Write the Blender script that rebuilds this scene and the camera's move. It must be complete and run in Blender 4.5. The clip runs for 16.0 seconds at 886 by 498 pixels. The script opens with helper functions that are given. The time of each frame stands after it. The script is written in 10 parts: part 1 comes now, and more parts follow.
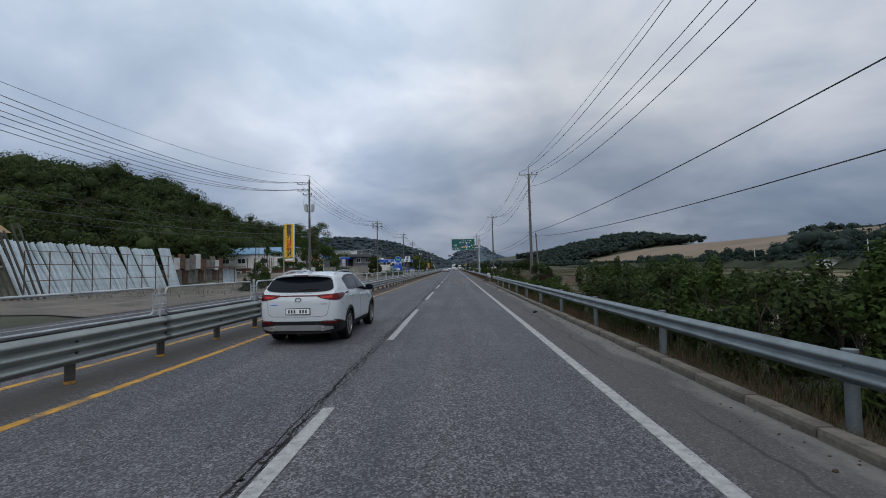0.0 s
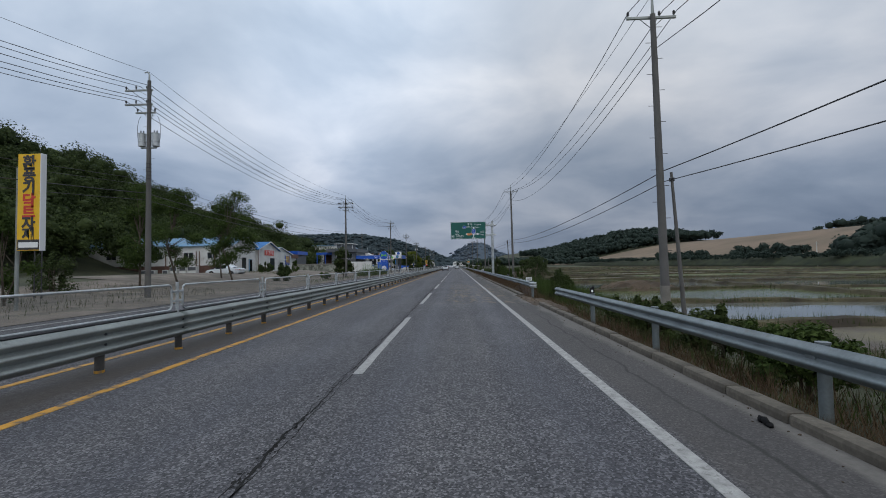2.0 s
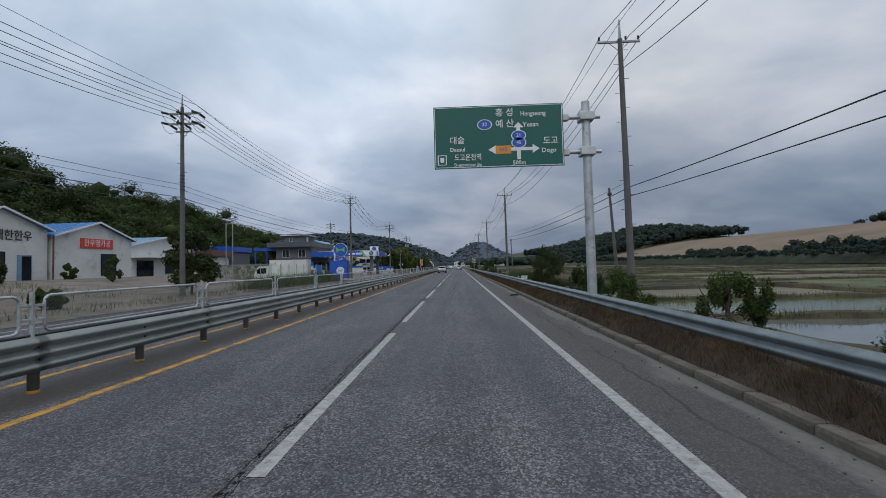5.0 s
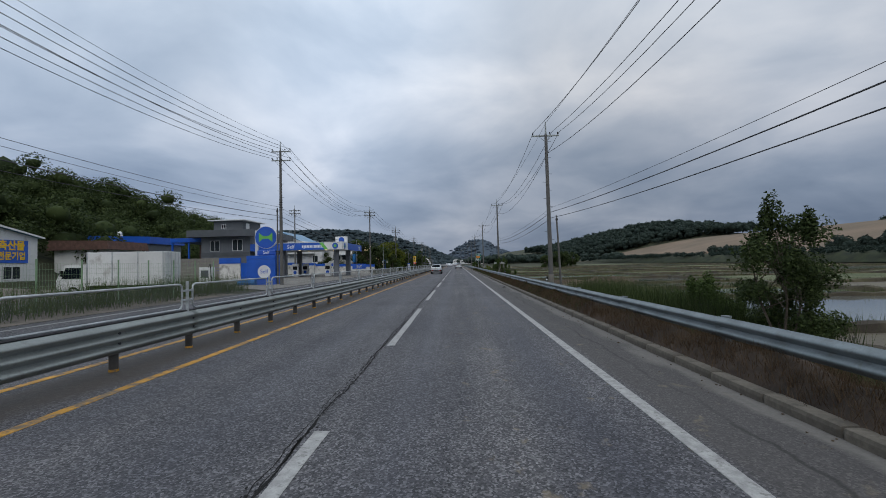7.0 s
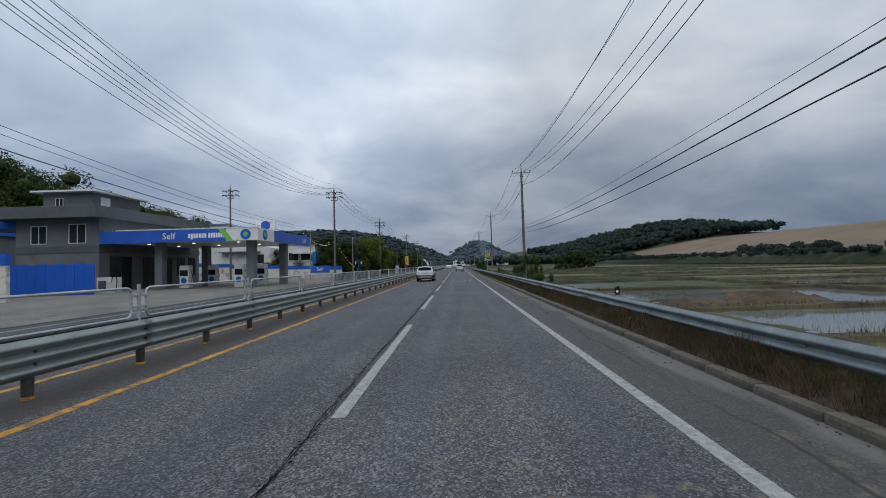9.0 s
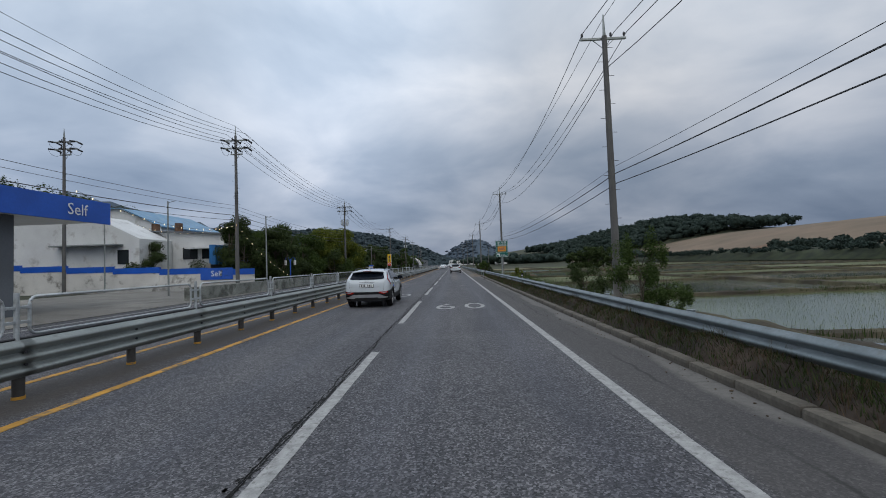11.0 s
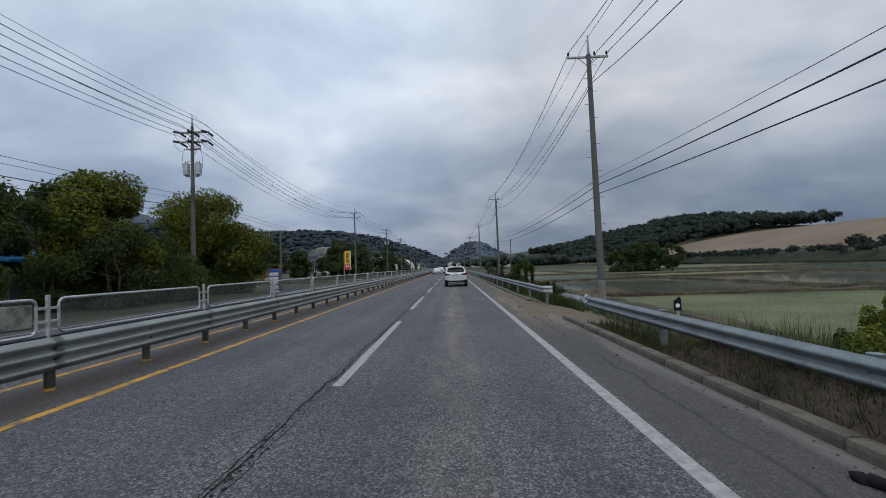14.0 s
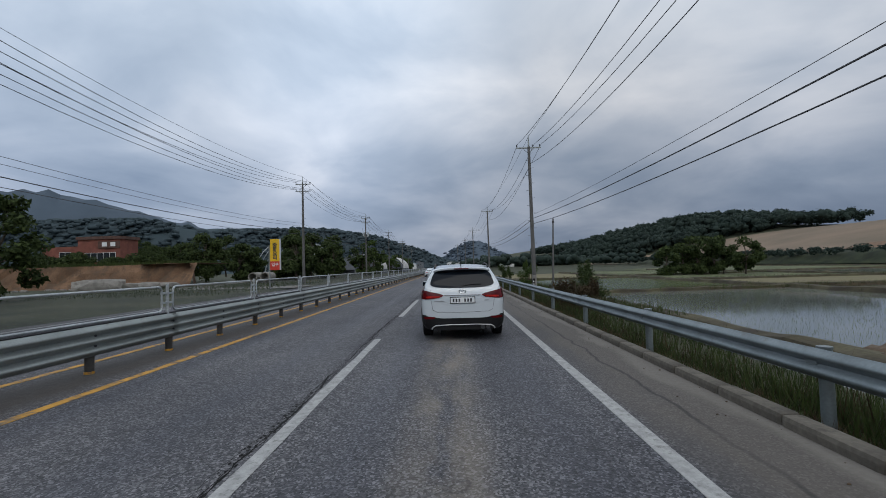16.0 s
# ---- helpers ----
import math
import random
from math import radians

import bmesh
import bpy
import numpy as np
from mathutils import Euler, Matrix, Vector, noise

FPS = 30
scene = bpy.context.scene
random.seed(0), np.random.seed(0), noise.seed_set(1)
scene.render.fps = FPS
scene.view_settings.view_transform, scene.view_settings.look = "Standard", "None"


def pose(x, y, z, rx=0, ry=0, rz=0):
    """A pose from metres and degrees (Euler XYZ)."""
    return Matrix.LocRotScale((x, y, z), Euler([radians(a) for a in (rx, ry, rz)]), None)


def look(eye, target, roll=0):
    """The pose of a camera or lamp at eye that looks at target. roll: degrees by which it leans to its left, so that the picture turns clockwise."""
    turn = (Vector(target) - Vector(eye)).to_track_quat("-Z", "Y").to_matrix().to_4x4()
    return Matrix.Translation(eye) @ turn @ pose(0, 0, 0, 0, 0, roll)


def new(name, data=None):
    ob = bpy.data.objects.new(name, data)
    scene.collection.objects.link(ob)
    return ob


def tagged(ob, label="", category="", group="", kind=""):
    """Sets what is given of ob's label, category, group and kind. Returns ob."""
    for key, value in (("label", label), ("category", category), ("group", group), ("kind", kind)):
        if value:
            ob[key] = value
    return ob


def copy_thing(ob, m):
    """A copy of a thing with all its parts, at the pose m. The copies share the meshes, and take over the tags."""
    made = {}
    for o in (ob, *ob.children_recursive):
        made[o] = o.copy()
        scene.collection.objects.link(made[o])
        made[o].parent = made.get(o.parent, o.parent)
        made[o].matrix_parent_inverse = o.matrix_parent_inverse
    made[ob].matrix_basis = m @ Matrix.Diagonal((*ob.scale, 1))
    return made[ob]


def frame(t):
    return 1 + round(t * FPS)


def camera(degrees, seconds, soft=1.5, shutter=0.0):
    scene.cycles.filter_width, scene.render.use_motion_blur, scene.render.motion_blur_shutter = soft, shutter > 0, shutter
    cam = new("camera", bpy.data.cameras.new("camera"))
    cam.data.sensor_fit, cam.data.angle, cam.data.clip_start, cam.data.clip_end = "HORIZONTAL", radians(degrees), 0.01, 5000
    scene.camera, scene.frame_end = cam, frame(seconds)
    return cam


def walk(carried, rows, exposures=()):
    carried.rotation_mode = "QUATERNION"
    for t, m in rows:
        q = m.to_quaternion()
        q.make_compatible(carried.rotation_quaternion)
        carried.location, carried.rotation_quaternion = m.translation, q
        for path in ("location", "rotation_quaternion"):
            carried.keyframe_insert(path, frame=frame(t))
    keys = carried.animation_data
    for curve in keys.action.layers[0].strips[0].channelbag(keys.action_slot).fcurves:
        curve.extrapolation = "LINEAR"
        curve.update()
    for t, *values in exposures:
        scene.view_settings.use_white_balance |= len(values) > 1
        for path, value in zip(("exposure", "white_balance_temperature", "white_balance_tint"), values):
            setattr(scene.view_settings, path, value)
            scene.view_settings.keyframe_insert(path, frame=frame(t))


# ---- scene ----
cam = camera(92.0, 16.0, soft=0.95)
PATH = [
    (0, (-0.207, -1.156, 1.649), (-0.262, 0.842, 1.737), -1.1),
    (0.5, (-0.12, 5.731, 1.641), (-0.179, 7.728, 1.729), -1.5),
    (1, (-0.168, 12.643, 1.649), (-0.226, 14.641, 1.733), -1.4),
    (1.5, (-0.121, 19.58, 1.644), (-0.182, 21.577, 1.723), -1.4),
    (2, (-0.182, 26.529, 1.662), (-0.243, 28.527, 1.739), -1.1),
    (2.5, (-0.153, 33.123, 1.613), (-0.214, 35.121, 1.693), -1.5),
    (3, (-0.149, 39.846, 1.635), (-0.206, 41.843, 1.716), -1.6),
    (3.5, (-0.167, 46.382, 1.653), (-0.222, 48.379, 1.735), -1.7),
    (4, (-0.118, 52.985, 1.657), (-0.179, 54.982, 1.738), -1.8),
    (4.2, (-0.094, 55.654, 1.639), (-0.159, 57.651, 1.72), -1.7),
    (6.5, (-0.256, 84.493, 1.657), (-0.32, 86.491, 1.725), -1.2),
    (7, (-0.344, 90.936, 1.68), (-0.406, 92.934, 1.747), -1.3),
    (7.5, (-0.302, 97.41, 1.649), (-0.369, 99.407, 1.722), -1.5),
    (8, (-0.367, 103.833, 1.653), (-0.433, 105.83, 1.726), -1.4),
    (8.5, (-0.389, 110.141, 1.652), (-0.454, 112.139, 1.725), -1.4),
    (9, (-0.418, 116.63, 1.637), (-0.481, 118.628, 1.711), -1.4),
    (11.5, (-0.199, 149.225, 1.62), (-0.24, 151.224, 1.691), -1.9),
    (12, (-0.177, 155.82, 1.655), (-0.21, 157.818, 1.725), -1.7),
    (12.5, (-0.072, 162.44, 1.618), (-0.106, 164.439, 1.69), -2.2),
    (13.5, (-0.085, 175.712, 1.608), (-0.127, 177.71, 1.691), -2.1),
    (14, (-0.061, 182.332, 1.63), (-0.102, 184.329, 1.714), -2.0),
    (14.5, (-0.082, 188.763, 1.654), (-0.117, 190.761, 1.738), -1.8),
    (15, (-0.07, 195.183, 1.668), (-0.107, 197.181, 1.752), -1.5),
    (15.5, (-0.052, 201.436, 1.66), (-0.088, 203.434, 1.741), -1.5),
    (16, (-0.022, 207.737, 1.621), (-0.059, 209.735, 1.704), -1.6),
]
walk(cam, [(t, look(eye, target, roll)) for t, eye, target, roll in PATH])

# ---- world and light ----
SUN_EL, SUN_ROT = radians(52), radians(200)
world = bpy.data.worlds.new("overcast_sky")
scene.world = world
world.use_nodes = True
wt = world.node_tree
wt.nodes.clear()


def wnode(kind, **values):
    n = wt.nodes.new(kind)
    for k, v in values.items():
        n.inputs[k].default_value = v
    return n


def ramp(tree, stops, mode="LINEAR"):
    r = tree.nodes.new("ShaderNodeValToRGB")
    r.color_ramp.interpolation = mode
    els = r.color_ramp.elements
    while len(els) < len(stops):
        els.new(0.5)
    for e, (p, c) in zip(els, stops):
        e.position, e.color = p, (*c, 1)
    return r


sky = wt.nodes.new("ShaderNodeTexSky")
sky.sky_type = "NISHITA"
sky.sun_disc = False
sky.sun_elevation, sky.sun_rotation = SUN_EL, SUN_ROT
sky.air_density, sky.dust_density, sky.ozone_density = 1.0, 3.0, 1.0
coord = wt.nodes.new("ShaderNodeTexCoord")
sep = wt.nodes.new("ShaderNodeSeparateXYZ")
wt.links.new(coord.outputs["Generated"], sep.inputs[0])
# clouds lie on a flat layer: direction divided by its height
zmax = wt.nodes.new("ShaderNodeMath")
zmax.operation = "MAXIMUM"
zmax.inputs[1].default_value = 0.0
wt.links.new(sep.outputs["Z"], zmax.inputs[0])
zadd = wt.nodes.new("ShaderNodeMath")
zadd.operation = "ADD"
zadd.inputs[1].default_value = 0.30
wt.links.new(zmax.outputs[0], zadd.inputs[0])
flat = wt.nodes.new("ShaderNodeVectorMath")
flat.operation = "DIVIDE"
wt.links.new(coord.outputs["Generated"], flat.inputs[0])
wt.links.new(zadd.outputs[0], flat.inputs[1])
cl1 = wnode("ShaderNodeTexNoise", Scale=0.55, Detail=5.0, Roughness=0.45, Distortion=0.2)
cl2 = wnode("ShaderNodeTexNoise", Scale=1.7, Detail=6.0, Roughness=0.5, Distortion=0.3)
shift = wt.nodes.new("ShaderNodeVectorMath")
shift.operation = "ADD"
shift.inputs[1].default_value = (3.1, 1.4, 0.0)
wt.links.new(flat.outputs[0], shift.inputs[0])
wt.links.new(shift.outputs[0], cl1.inputs["Vector"])
wt.links.new(shift.outputs[0], cl2.inputs["Vector"])
mixn = wt.nodes.new("ShaderNodeMix")
mixn.inputs["Factor"].default_value = 0.42
wt.links.new(cl1.outputs["Fac"], mixn.inputs["A"])
wt.links.new(cl2.outputs["Fac"], mixn.inputs["B"])
cloud = ramp(wt, [(0.36, (0.31, 0.39, 0.50)), (0.45, (0.46, 0.54, 0.645)), (0.53, (0.66, 0.72, 0.80)), (0.62, (0.95, 0.97, 1.0))])
wt.links.new(mixn.outputs["Result"], cloud.inputs[0])
# the overcast thickens and dims towards the horizon
band = ramp(wt, [(0.0, (0.47, 0.50, 0.58)), (0.16, (0.60, 0.63, 0.70)), (0.36, (0.90, 0.91, 0.94)), (0.62, (1.12, 1.12, 1.12)), (1.0, (1.15, 1.15, 1.15))])
wt.links.new(zmax.outputs[0], band.inputs[0])
dim = wt.nodes.new("ShaderNodeMix")
dim.data_type, dim.blend_type = "RGBA", "MULTIPLY"
dim.inputs["Factor"].default_value = 1.0
wt.links.new(cloud.outputs[0], dim.inputs["A"])
wt.links.new(band.outputs[0], dim.inputs["B"])
# brighter cloud towards the sun's side, heavier towards the fields
side = wt.nodes.new("ShaderNodeMapRange")
side.inputs["From Min"].default_value, side.inputs["From Max"].default_value = -0.8, 0.8
side.inputs["To Min"].default_value, side.inputs["To Max"].default_value = 1.17, 0.75
wt.links.new(sep.outputs["X"], side.inputs["Value"])
lean = wt.nodes.new("ShaderNodeMix")
lean.data_type, lean.blend_type = "RGBA", "MULTIPLY"
lean.inputs["Factor"].default_value = 1.0
wt.links.new(dim.outputs["Result"], lean.inputs["A"])
wt.links.new(side.outputs["Result"], lean.inputs["B"])
def lobe(way, near, gain, source):
    d = wt.nodes.new("ShaderNodeVectorMath")
    d.operation = "DOT_PRODUCT"
    d.inputs[1].default_value = Vector(way).normalized()
    wt.links.new(coord.outputs["Generated"], d.inputs[0])
    r = wt.nodes.new("ShaderNodeMapRange")
    r.interpolation_type = "SMOOTHSTEP"
    r.inputs["From Min"].default_value, r.inputs["To Min"].default_value, r.inputs["To Max"].default_value = near, 1.0, gain
    wt.links.new(d.outputs["Value"], r.inputs["Value"])
    m = wt.nodes.new("ShaderNodeMix")
    m.data_type, m.blend_type = "RGBA", "MULTIPLY"
    m.inputs["Factor"].default_value = 1.0
    wt.links.new(source, m.inputs["A"])
    wt.links.new(r.outputs["Result"], m.inputs["B"])
    return m.outputs["Result"]


cover = lobe((0.22, 1.0, 0.18), 0.88, 0.80, lean.outputs["Result"])
cover = lobe((-0.16, 1.0, 0.42), 0.93, 1.22, cover)
bg_sky = wnode("ShaderNodeBackground", Strength=0.05)
wt.links.new(sky.outputs[0], bg_sky.inputs["Color"])
bg_cloud = wnode("ShaderNodeBackground", Strength=1.12)
wt.links.new(cover, bg_cloud.inputs["Color"])
both = wnode("ShaderNodeMixShader", Fac=0.92)
wt.links.new(bg_sky.outputs[0], both.inputs[1])
wt.links.new(bg_cloud.outputs[0], both.inputs[2])
wout = wt.nodes.new("ShaderNodeOutputWorld")
wt.links.new(both.outputs[0], wout.inputs["Surface"])

sun = new("sun", bpy.data.lights.new("sun", "SUN"))
sun.data.energy, sun.data.angle, sun.data.color = 0.6, radians(40), (1.0, 0.97, 0.93)
sun.matrix_world = pose(0, 0, 60, 38, 0, 20)
scene.view_settings.exposure = 0.0

# ---- materials ----
def material(name, base, rough=0.7, metal=0.0, vary=0.18, scale=3.0, fine=40.0, bump=0.15, tint=None, spec=0.5, coat=0.0, per_object=0.0, stain=None):
    """A surface with colour varied at two scales and fine relief. tint: the second colour of the coarse variation. stain: (colour, share)."""
    m = bpy.data.materials.new(name)
    m.use_nodes = True
    t = m.node_tree
    b = t.nodes["Principled BSDF"]
    b.inputs["Roughness"].default_value = rough
    b.inputs["Metallic"].default_value = metal
    b.inputs["Specular IOR Level"].default_value = spec
    b.inputs["Coat Weight"].default_value = coat
    co = t.nodes.new("ShaderNodeTexCoord")
    n1 = t.nodes.new("ShaderNodeTexNoise")
    n1.inputs["Scale"].default_value, n1.inputs["Detail"].default_value = scale, 5.0
    n2 = t.nodes.new("ShaderNodeTexNoise")
    n2.inputs["Scale"].default_value, n2.inputs["Detail"].default_value = fine, 3.0
    t.links.new(co.outputs["Object"], n1.inputs["Vector"])
    t.links.new(co.outputs["Object"], n2.inputs["Vector"])
    dark = tuple(c * (1 - vary) for c in base)
    lite = tint or tuple(min(1, c * (1 + vary)) for c in base)
    r1 = ramp(t, [(0.35, dark), (0.65, lite)])
    t.links.new(n1.outputs["Fac"], r1.inputs[0])
    r2 = ramp(t, [(0.3, (1 - vary,) * 3), (0.7, (1.0,) * 3)])
    t.links.new(n2.outputs["Fac"], r2.inputs[0])
    mul = t.nodes.new("ShaderNodeMix")
    mul.data_type, mul.blend_type = "RGBA", "MULTIPLY"
    mul.inputs["Factor"].default_value = 1.0
    t.links.new(r1.outputs[0], mul.inputs["A"])
    t.links.new(r2.outputs[0], mul.inputs["B"])
    out = mul.outputs["Result"]
    if stain:
        n3 = t.nodes.new("ShaderNodeTexNoise")
        n3.inputs["Scale"].default_value, n3.inputs["Detail"].default_value, n3.inputs["Roughness"].default_value = scale * 1.7, 8.0, 0.65
        mp = t.nodes.new("ShaderNodeMapping")
        mp.inputs["Location"].default_value = (7.3, 2.1, 4.4)
        t.links.new(co.outputs["Object"], mp.inputs[0])
        t.links.new(mp.outputs[0], n3.inputs["Vector"])
        lo = 0.72 - 0.45 * stain[1]
        r3 = ramp(t, [(lo, (0, 0, 0)), (lo + 0.12, (1, 1, 1))])
        t.links.new(n3.outputs["Fac"], r3.inputs[0])
        mx = t.nodes.new("ShaderNodeMix")
        mx.data_type = "RGBA"
        mx.inputs["B"].default_value = (*stain[0], 1)
        t.links.new(r3.outputs[0], mx.inputs["Factor"])
        t.links.new(out, mx.inputs["A"])
        out = mx.outputs["Result"]
    if per_object:
        oi = t.nodes.new("ShaderNodeObjectInfo")
        r4 = ramp(t, [(0, (1 - per_object,) * 3), (1, (1.0,) * 3)])
        t.links.new(oi.outputs["Random"], r4.inputs[0])
        m4 = t.nodes.new("ShaderNodeMix")
        m4.data_type, m4.blend_type = "RGBA", "MULTIPLY"
        m4.inputs["Factor"].default_value = 1.0
        t.links.new(out, m4.inputs["A"])
        t.links.new(r4.outputs[0], m4.inputs["B"])
        out = m4.outputs["Result"]
    t.links.new(out, b.inputs["Base Color"])
    if bump:
        bp = t.nodes.new("ShaderNodeBump")
        bp.inputs["Strength"].default_value = bump
        bp.inputs["Distance"].default_value = 0.01
        t.links.new(n2.outputs["Fac"], bp.inputs["Height"])
        t.links.new(bp.outputs[0], b.inputs["Normal"])
    return m


def foliage(name, dark, lite, scale=0.35):
    """Leaves: each island of the mesh takes its own shade, with some light passing through."""
    m = bpy.data.materials.new(name)
    m.use_nodes = True
    t = m.node_tree
    b = t.nodes["Principled BSDF"]
    b.inputs["Roughness"].default_value = 0.75
    b.inputs["Specular IOR Level"].default_value = 0.15
    ge = t.nodes.new("ShaderNodeNewGeometry")
    co = t.nodes.new("ShaderNodeTexCoord")
    n1 = t.nodes.new("ShaderNodeTexNoise")
    n1.inputs["Scale"].default_value, n1.inputs["Detail"].default_value = scale, 4.0
    t.links.new(co.outputs["Object"], n1.inputs["Vector"])
    av = t.nodes.new("ShaderNodeMix")
    av.inputs["Factor"].default_value = 0.6
    t.links.new(ge.outputs["Random Per Island"], av.inputs["A"])
    t.links.new(n1.outputs["Fac"], av.inputs["B"])
    r = ramp(t, [(0.15, dark), (0.85, lite)])
    t.links.new(av.outputs["Result"], r.inputs[0])
    t.links.new(r.outputs[0], b.inputs["Base Color"])
    tr = t.nodes.new("ShaderNodeBsdfTranslucent")
    t.links.new(r.outputs[0], tr.inputs["Color"])
    ad = t.nodes.new("ShaderNodeMixShader")
    ad.inputs[0].default_value = 0.25
    t.links.new(b.outputs[0], ad.inputs[1])
    t.links.new(tr.outputs[0], ad.inputs[2])
    t.links.new(ad.outputs[0], t.nodes["Material Output"].inputs[0])
    return m


def asphalt():
    m = bpy.data.materials.new("asphalt")
    m.use_nodes = True
    t = m.node_tree
    b = t.nodes["Principled BSDF"]
    b.inputs["Specular IOR Level"].default_value = 0.35
    co = t.nodes.new("ShaderNodeTexCoord")
    P = co.outputs["Object"]
    sp = t.nodes.new("ShaderNodeSeparateXYZ")
    t.links.new(P, sp.inputs[0])

    def noise_of(scale, detail=4.0, stretch=None, rough=0.5):
        n = t.nodes.new("ShaderNodeTexNoise")
        n.inputs["Scale"].default_value, n.inputs["Detail"].default_value, n.inputs["Roughness"].default_value = scale, detail, rough
        if stretch:
            mp = t.nodes.new("ShaderNodeMapping")
            mp.inputs["Scale"].default_value = stretch
            t.links.new(P, mp.inputs[0])
            t.links.new(mp.outputs[0], n.inputs["Vector"])
        else:
            t.links.new(P, n.inputs["Vector"])
        return n.outputs["Fac"]

    def mix(fac, a, bb, blend="MIX"):
        x = t.nodes.new("ShaderNodeMix")
        x.data_type, x.blend_type = "RGBA", blend
        for key, v in (("Factor", fac), ("A", a), ("B", bb)):
            if isinstance(v, (int, float)):
                x.inputs[key].default_value = v
            elif isinstance(v, tuple):
                x.inputs[key].default_value = (*v, 1)
            else:
                t.links.new(v, x.inputs[key])
        return x.outputs["Result"]

    def math_of(op, a, bb):
        x = t.nodes.new("ShaderNodeMath")
        x.operation = op
        for i, v in enumerate((a, bb)):
            if isinstance(v, (int, float)):
                x.inputs[i].default_value = v
            else:
                t.links.new(v, x.inputs[i])
        return x.outputs[0]

    def grade(fac, stops):
        r = ramp(t, stops)
        t.links.new(fac, r.inputs[0])
        return r.outputs[0]

    # stones of the aggregate, coarse patches and streaks along the lanes
    vo = t.nodes.new("ShaderNodeTexVoronoi")
    vo.inputs["Scale"].default_value = 55.0
    t.links.new(P, vo.inputs["Vector"])
    stones = grade(vo.outputs["Color"], [(0.12, (0.028, 0.029, 0.033)), (0.55, (0.082, 0.084, 0.092)), (0.95, (0.25, 0.25, 0.265))])
    col = mix(0.88, (0.094, 0.095, 0.103), stones)
    col = mix(1.0, col, grade(noise_of(0.35, 5.0), [(0.3, (0.80, 0.80, 0.82)), (0.7, (1.12, 1.11, 1.10))]), "MULTIPLY")
    col = mix(1.0, col, grade(noise_of(1.6, 5.0, (1.0, 0.05, 1.0)), [(0.3, (0.80, 0.81, 0.84)), (0.7, (1.15, 1.14, 1.12))]), "MULTIPLY")
    col = mix(1.0, col, grade(noise_of(7.0, 4.0), [(0.3, (0.85, 0.85, 0.85)), (0.7, (1.1, 1.1, 1.1))]), "MULTIPLY")
    # worn, polished wheel tracks of both lanes: darker and smoother than the crown between
    tracks = grade(math_of("MULTIPLY", math_of("ADD", sp.outputs["X"], 14.0), 1 / 18.0), [(0.0, (0.5,) * 3), (0.50, (0.5,) * 3), (0.52, (0.3,) * 3), (0.55, (0.55,) * 3), (0.585, (0.55,) * 3), (0.615, (0.3,) * 3), (0.645, (0.55,) * 3), (0.695, (0.6,) * 3), (0.725, (0.25,) * 3), (0.755, (0.65,) * 3), (0.795, (0.65,) * 3), (0.83, (0.22,) * 3), (0.86, (0.5,) * 3), (0.90, (0.5,) * 3), (1.0, (0.5,) * 3)])
    col = mix(1.0, col, grade(tracks, [(0.2, (0.80, 0.80, 0.84)), (0.65, (1.12, 1.10, 1.07))]), "MULTIPLY")
    # older paving of the shoulder, its colour darkened partly for lens vignetting
    old = grade(math_of("MULTIPLY", math_of("ADD", sp.outputs["X"], 14.0), 1 / 18.0), [(0.878, (1, 1, 1)), (0.886, (0.92, 0.87, 0.81)), (1.0, (0.82, 0.77, 0.70))])
    col = mix(1.0, col, old, "MULTIPLY")
    smoothed = grade(math_of("MULTIPLY", math_of("ADD", sp.outputs["X"], 14.0), 1 / 18.0), [(0.878, (0, 0, 0)), (0.886, (0.62,) * 3), (1.0, (0.62,) * 3)])
    col = mix(smoothed, col, mix(noise_of(0.8, 6.0), (0.058, 0.055, 0.054), (0.090, 0.085, 0.081)))
    # pale grit on the shoulder by the kerb
    shoulder = math_of("MULTIPLY", math_of("SUBTRACT", sp.outputs["X"], 2.1), 1.0)
    edge = math_of("ADD", shoulder, math_of("MULTIPLY", math_of("SUBTRACT", noise_of(1.3, 7.0, (1.0, 0.35, 1.0)), 0.5), 1.1))
    col = mix(grade(edge, [(0.66, (0, 0, 0)), (0.84, (0.85,) * 3)]), col, mix(noise_of(14.0, 6.0), (0.105, 0.099, 0.092), (0.215, 0.203, 0.186)))
    # median strip dirt, darkened to carry the shade under the rail too
    med = math_of("MULTIPLY", math_of("ADD", sp.outputs["X"], 6.05), 1.0)
    medd = math_of("ADD", math_of("ABSOLUTE", med, 0), math_of("MULTIPLY", math_of("SUBTRACT", noise_of(2.0, 7.0, (1.0, 0.3, 1.0)), 0.5), 1.0))
    col = mix(grade(medd, [(0.35, (0.85,) * 3), (0.85, (0, 0, 0))]), col, mix(noise_of(9.0, 6.0), (0.040, 0.035, 0.031), (0.095, 0.083, 0.072)))
    # mud carried out of a field: clods scattered over the lane
    ym = sp.outputs["Y"]
    in1 = math_of("MULTIPLY", math_of("GREATER_THAN", ym, 45.0), math_of("LESS_THAN", ym, 64.0))
    in2 = math_of("MULTIPLY", math_of("GREATER_THAN", ym, 87.0), math_of("LESS_THAN", ym, 124.0))
    xin = grade(math_of("MULTIPLY", math_of("ADD", sp.outputs["X"], 2.0), 0.2), [(0.18, (0, 0, 0)), (0.35, (1, 1, 1)), (0.85, (1, 1, 1)), (0.95, (0.3,) * 3)])
    clods = noise_of(2.6, 6.0, (1.0, 0.75, 1.0), 0.62)
    f1 = math_of("MULTIPLY", math_of("MULTIPLY", grade(clods, [(0.54, (0, 0, 0)), (0.60, (0.85,) * 3)]), in1), xin)
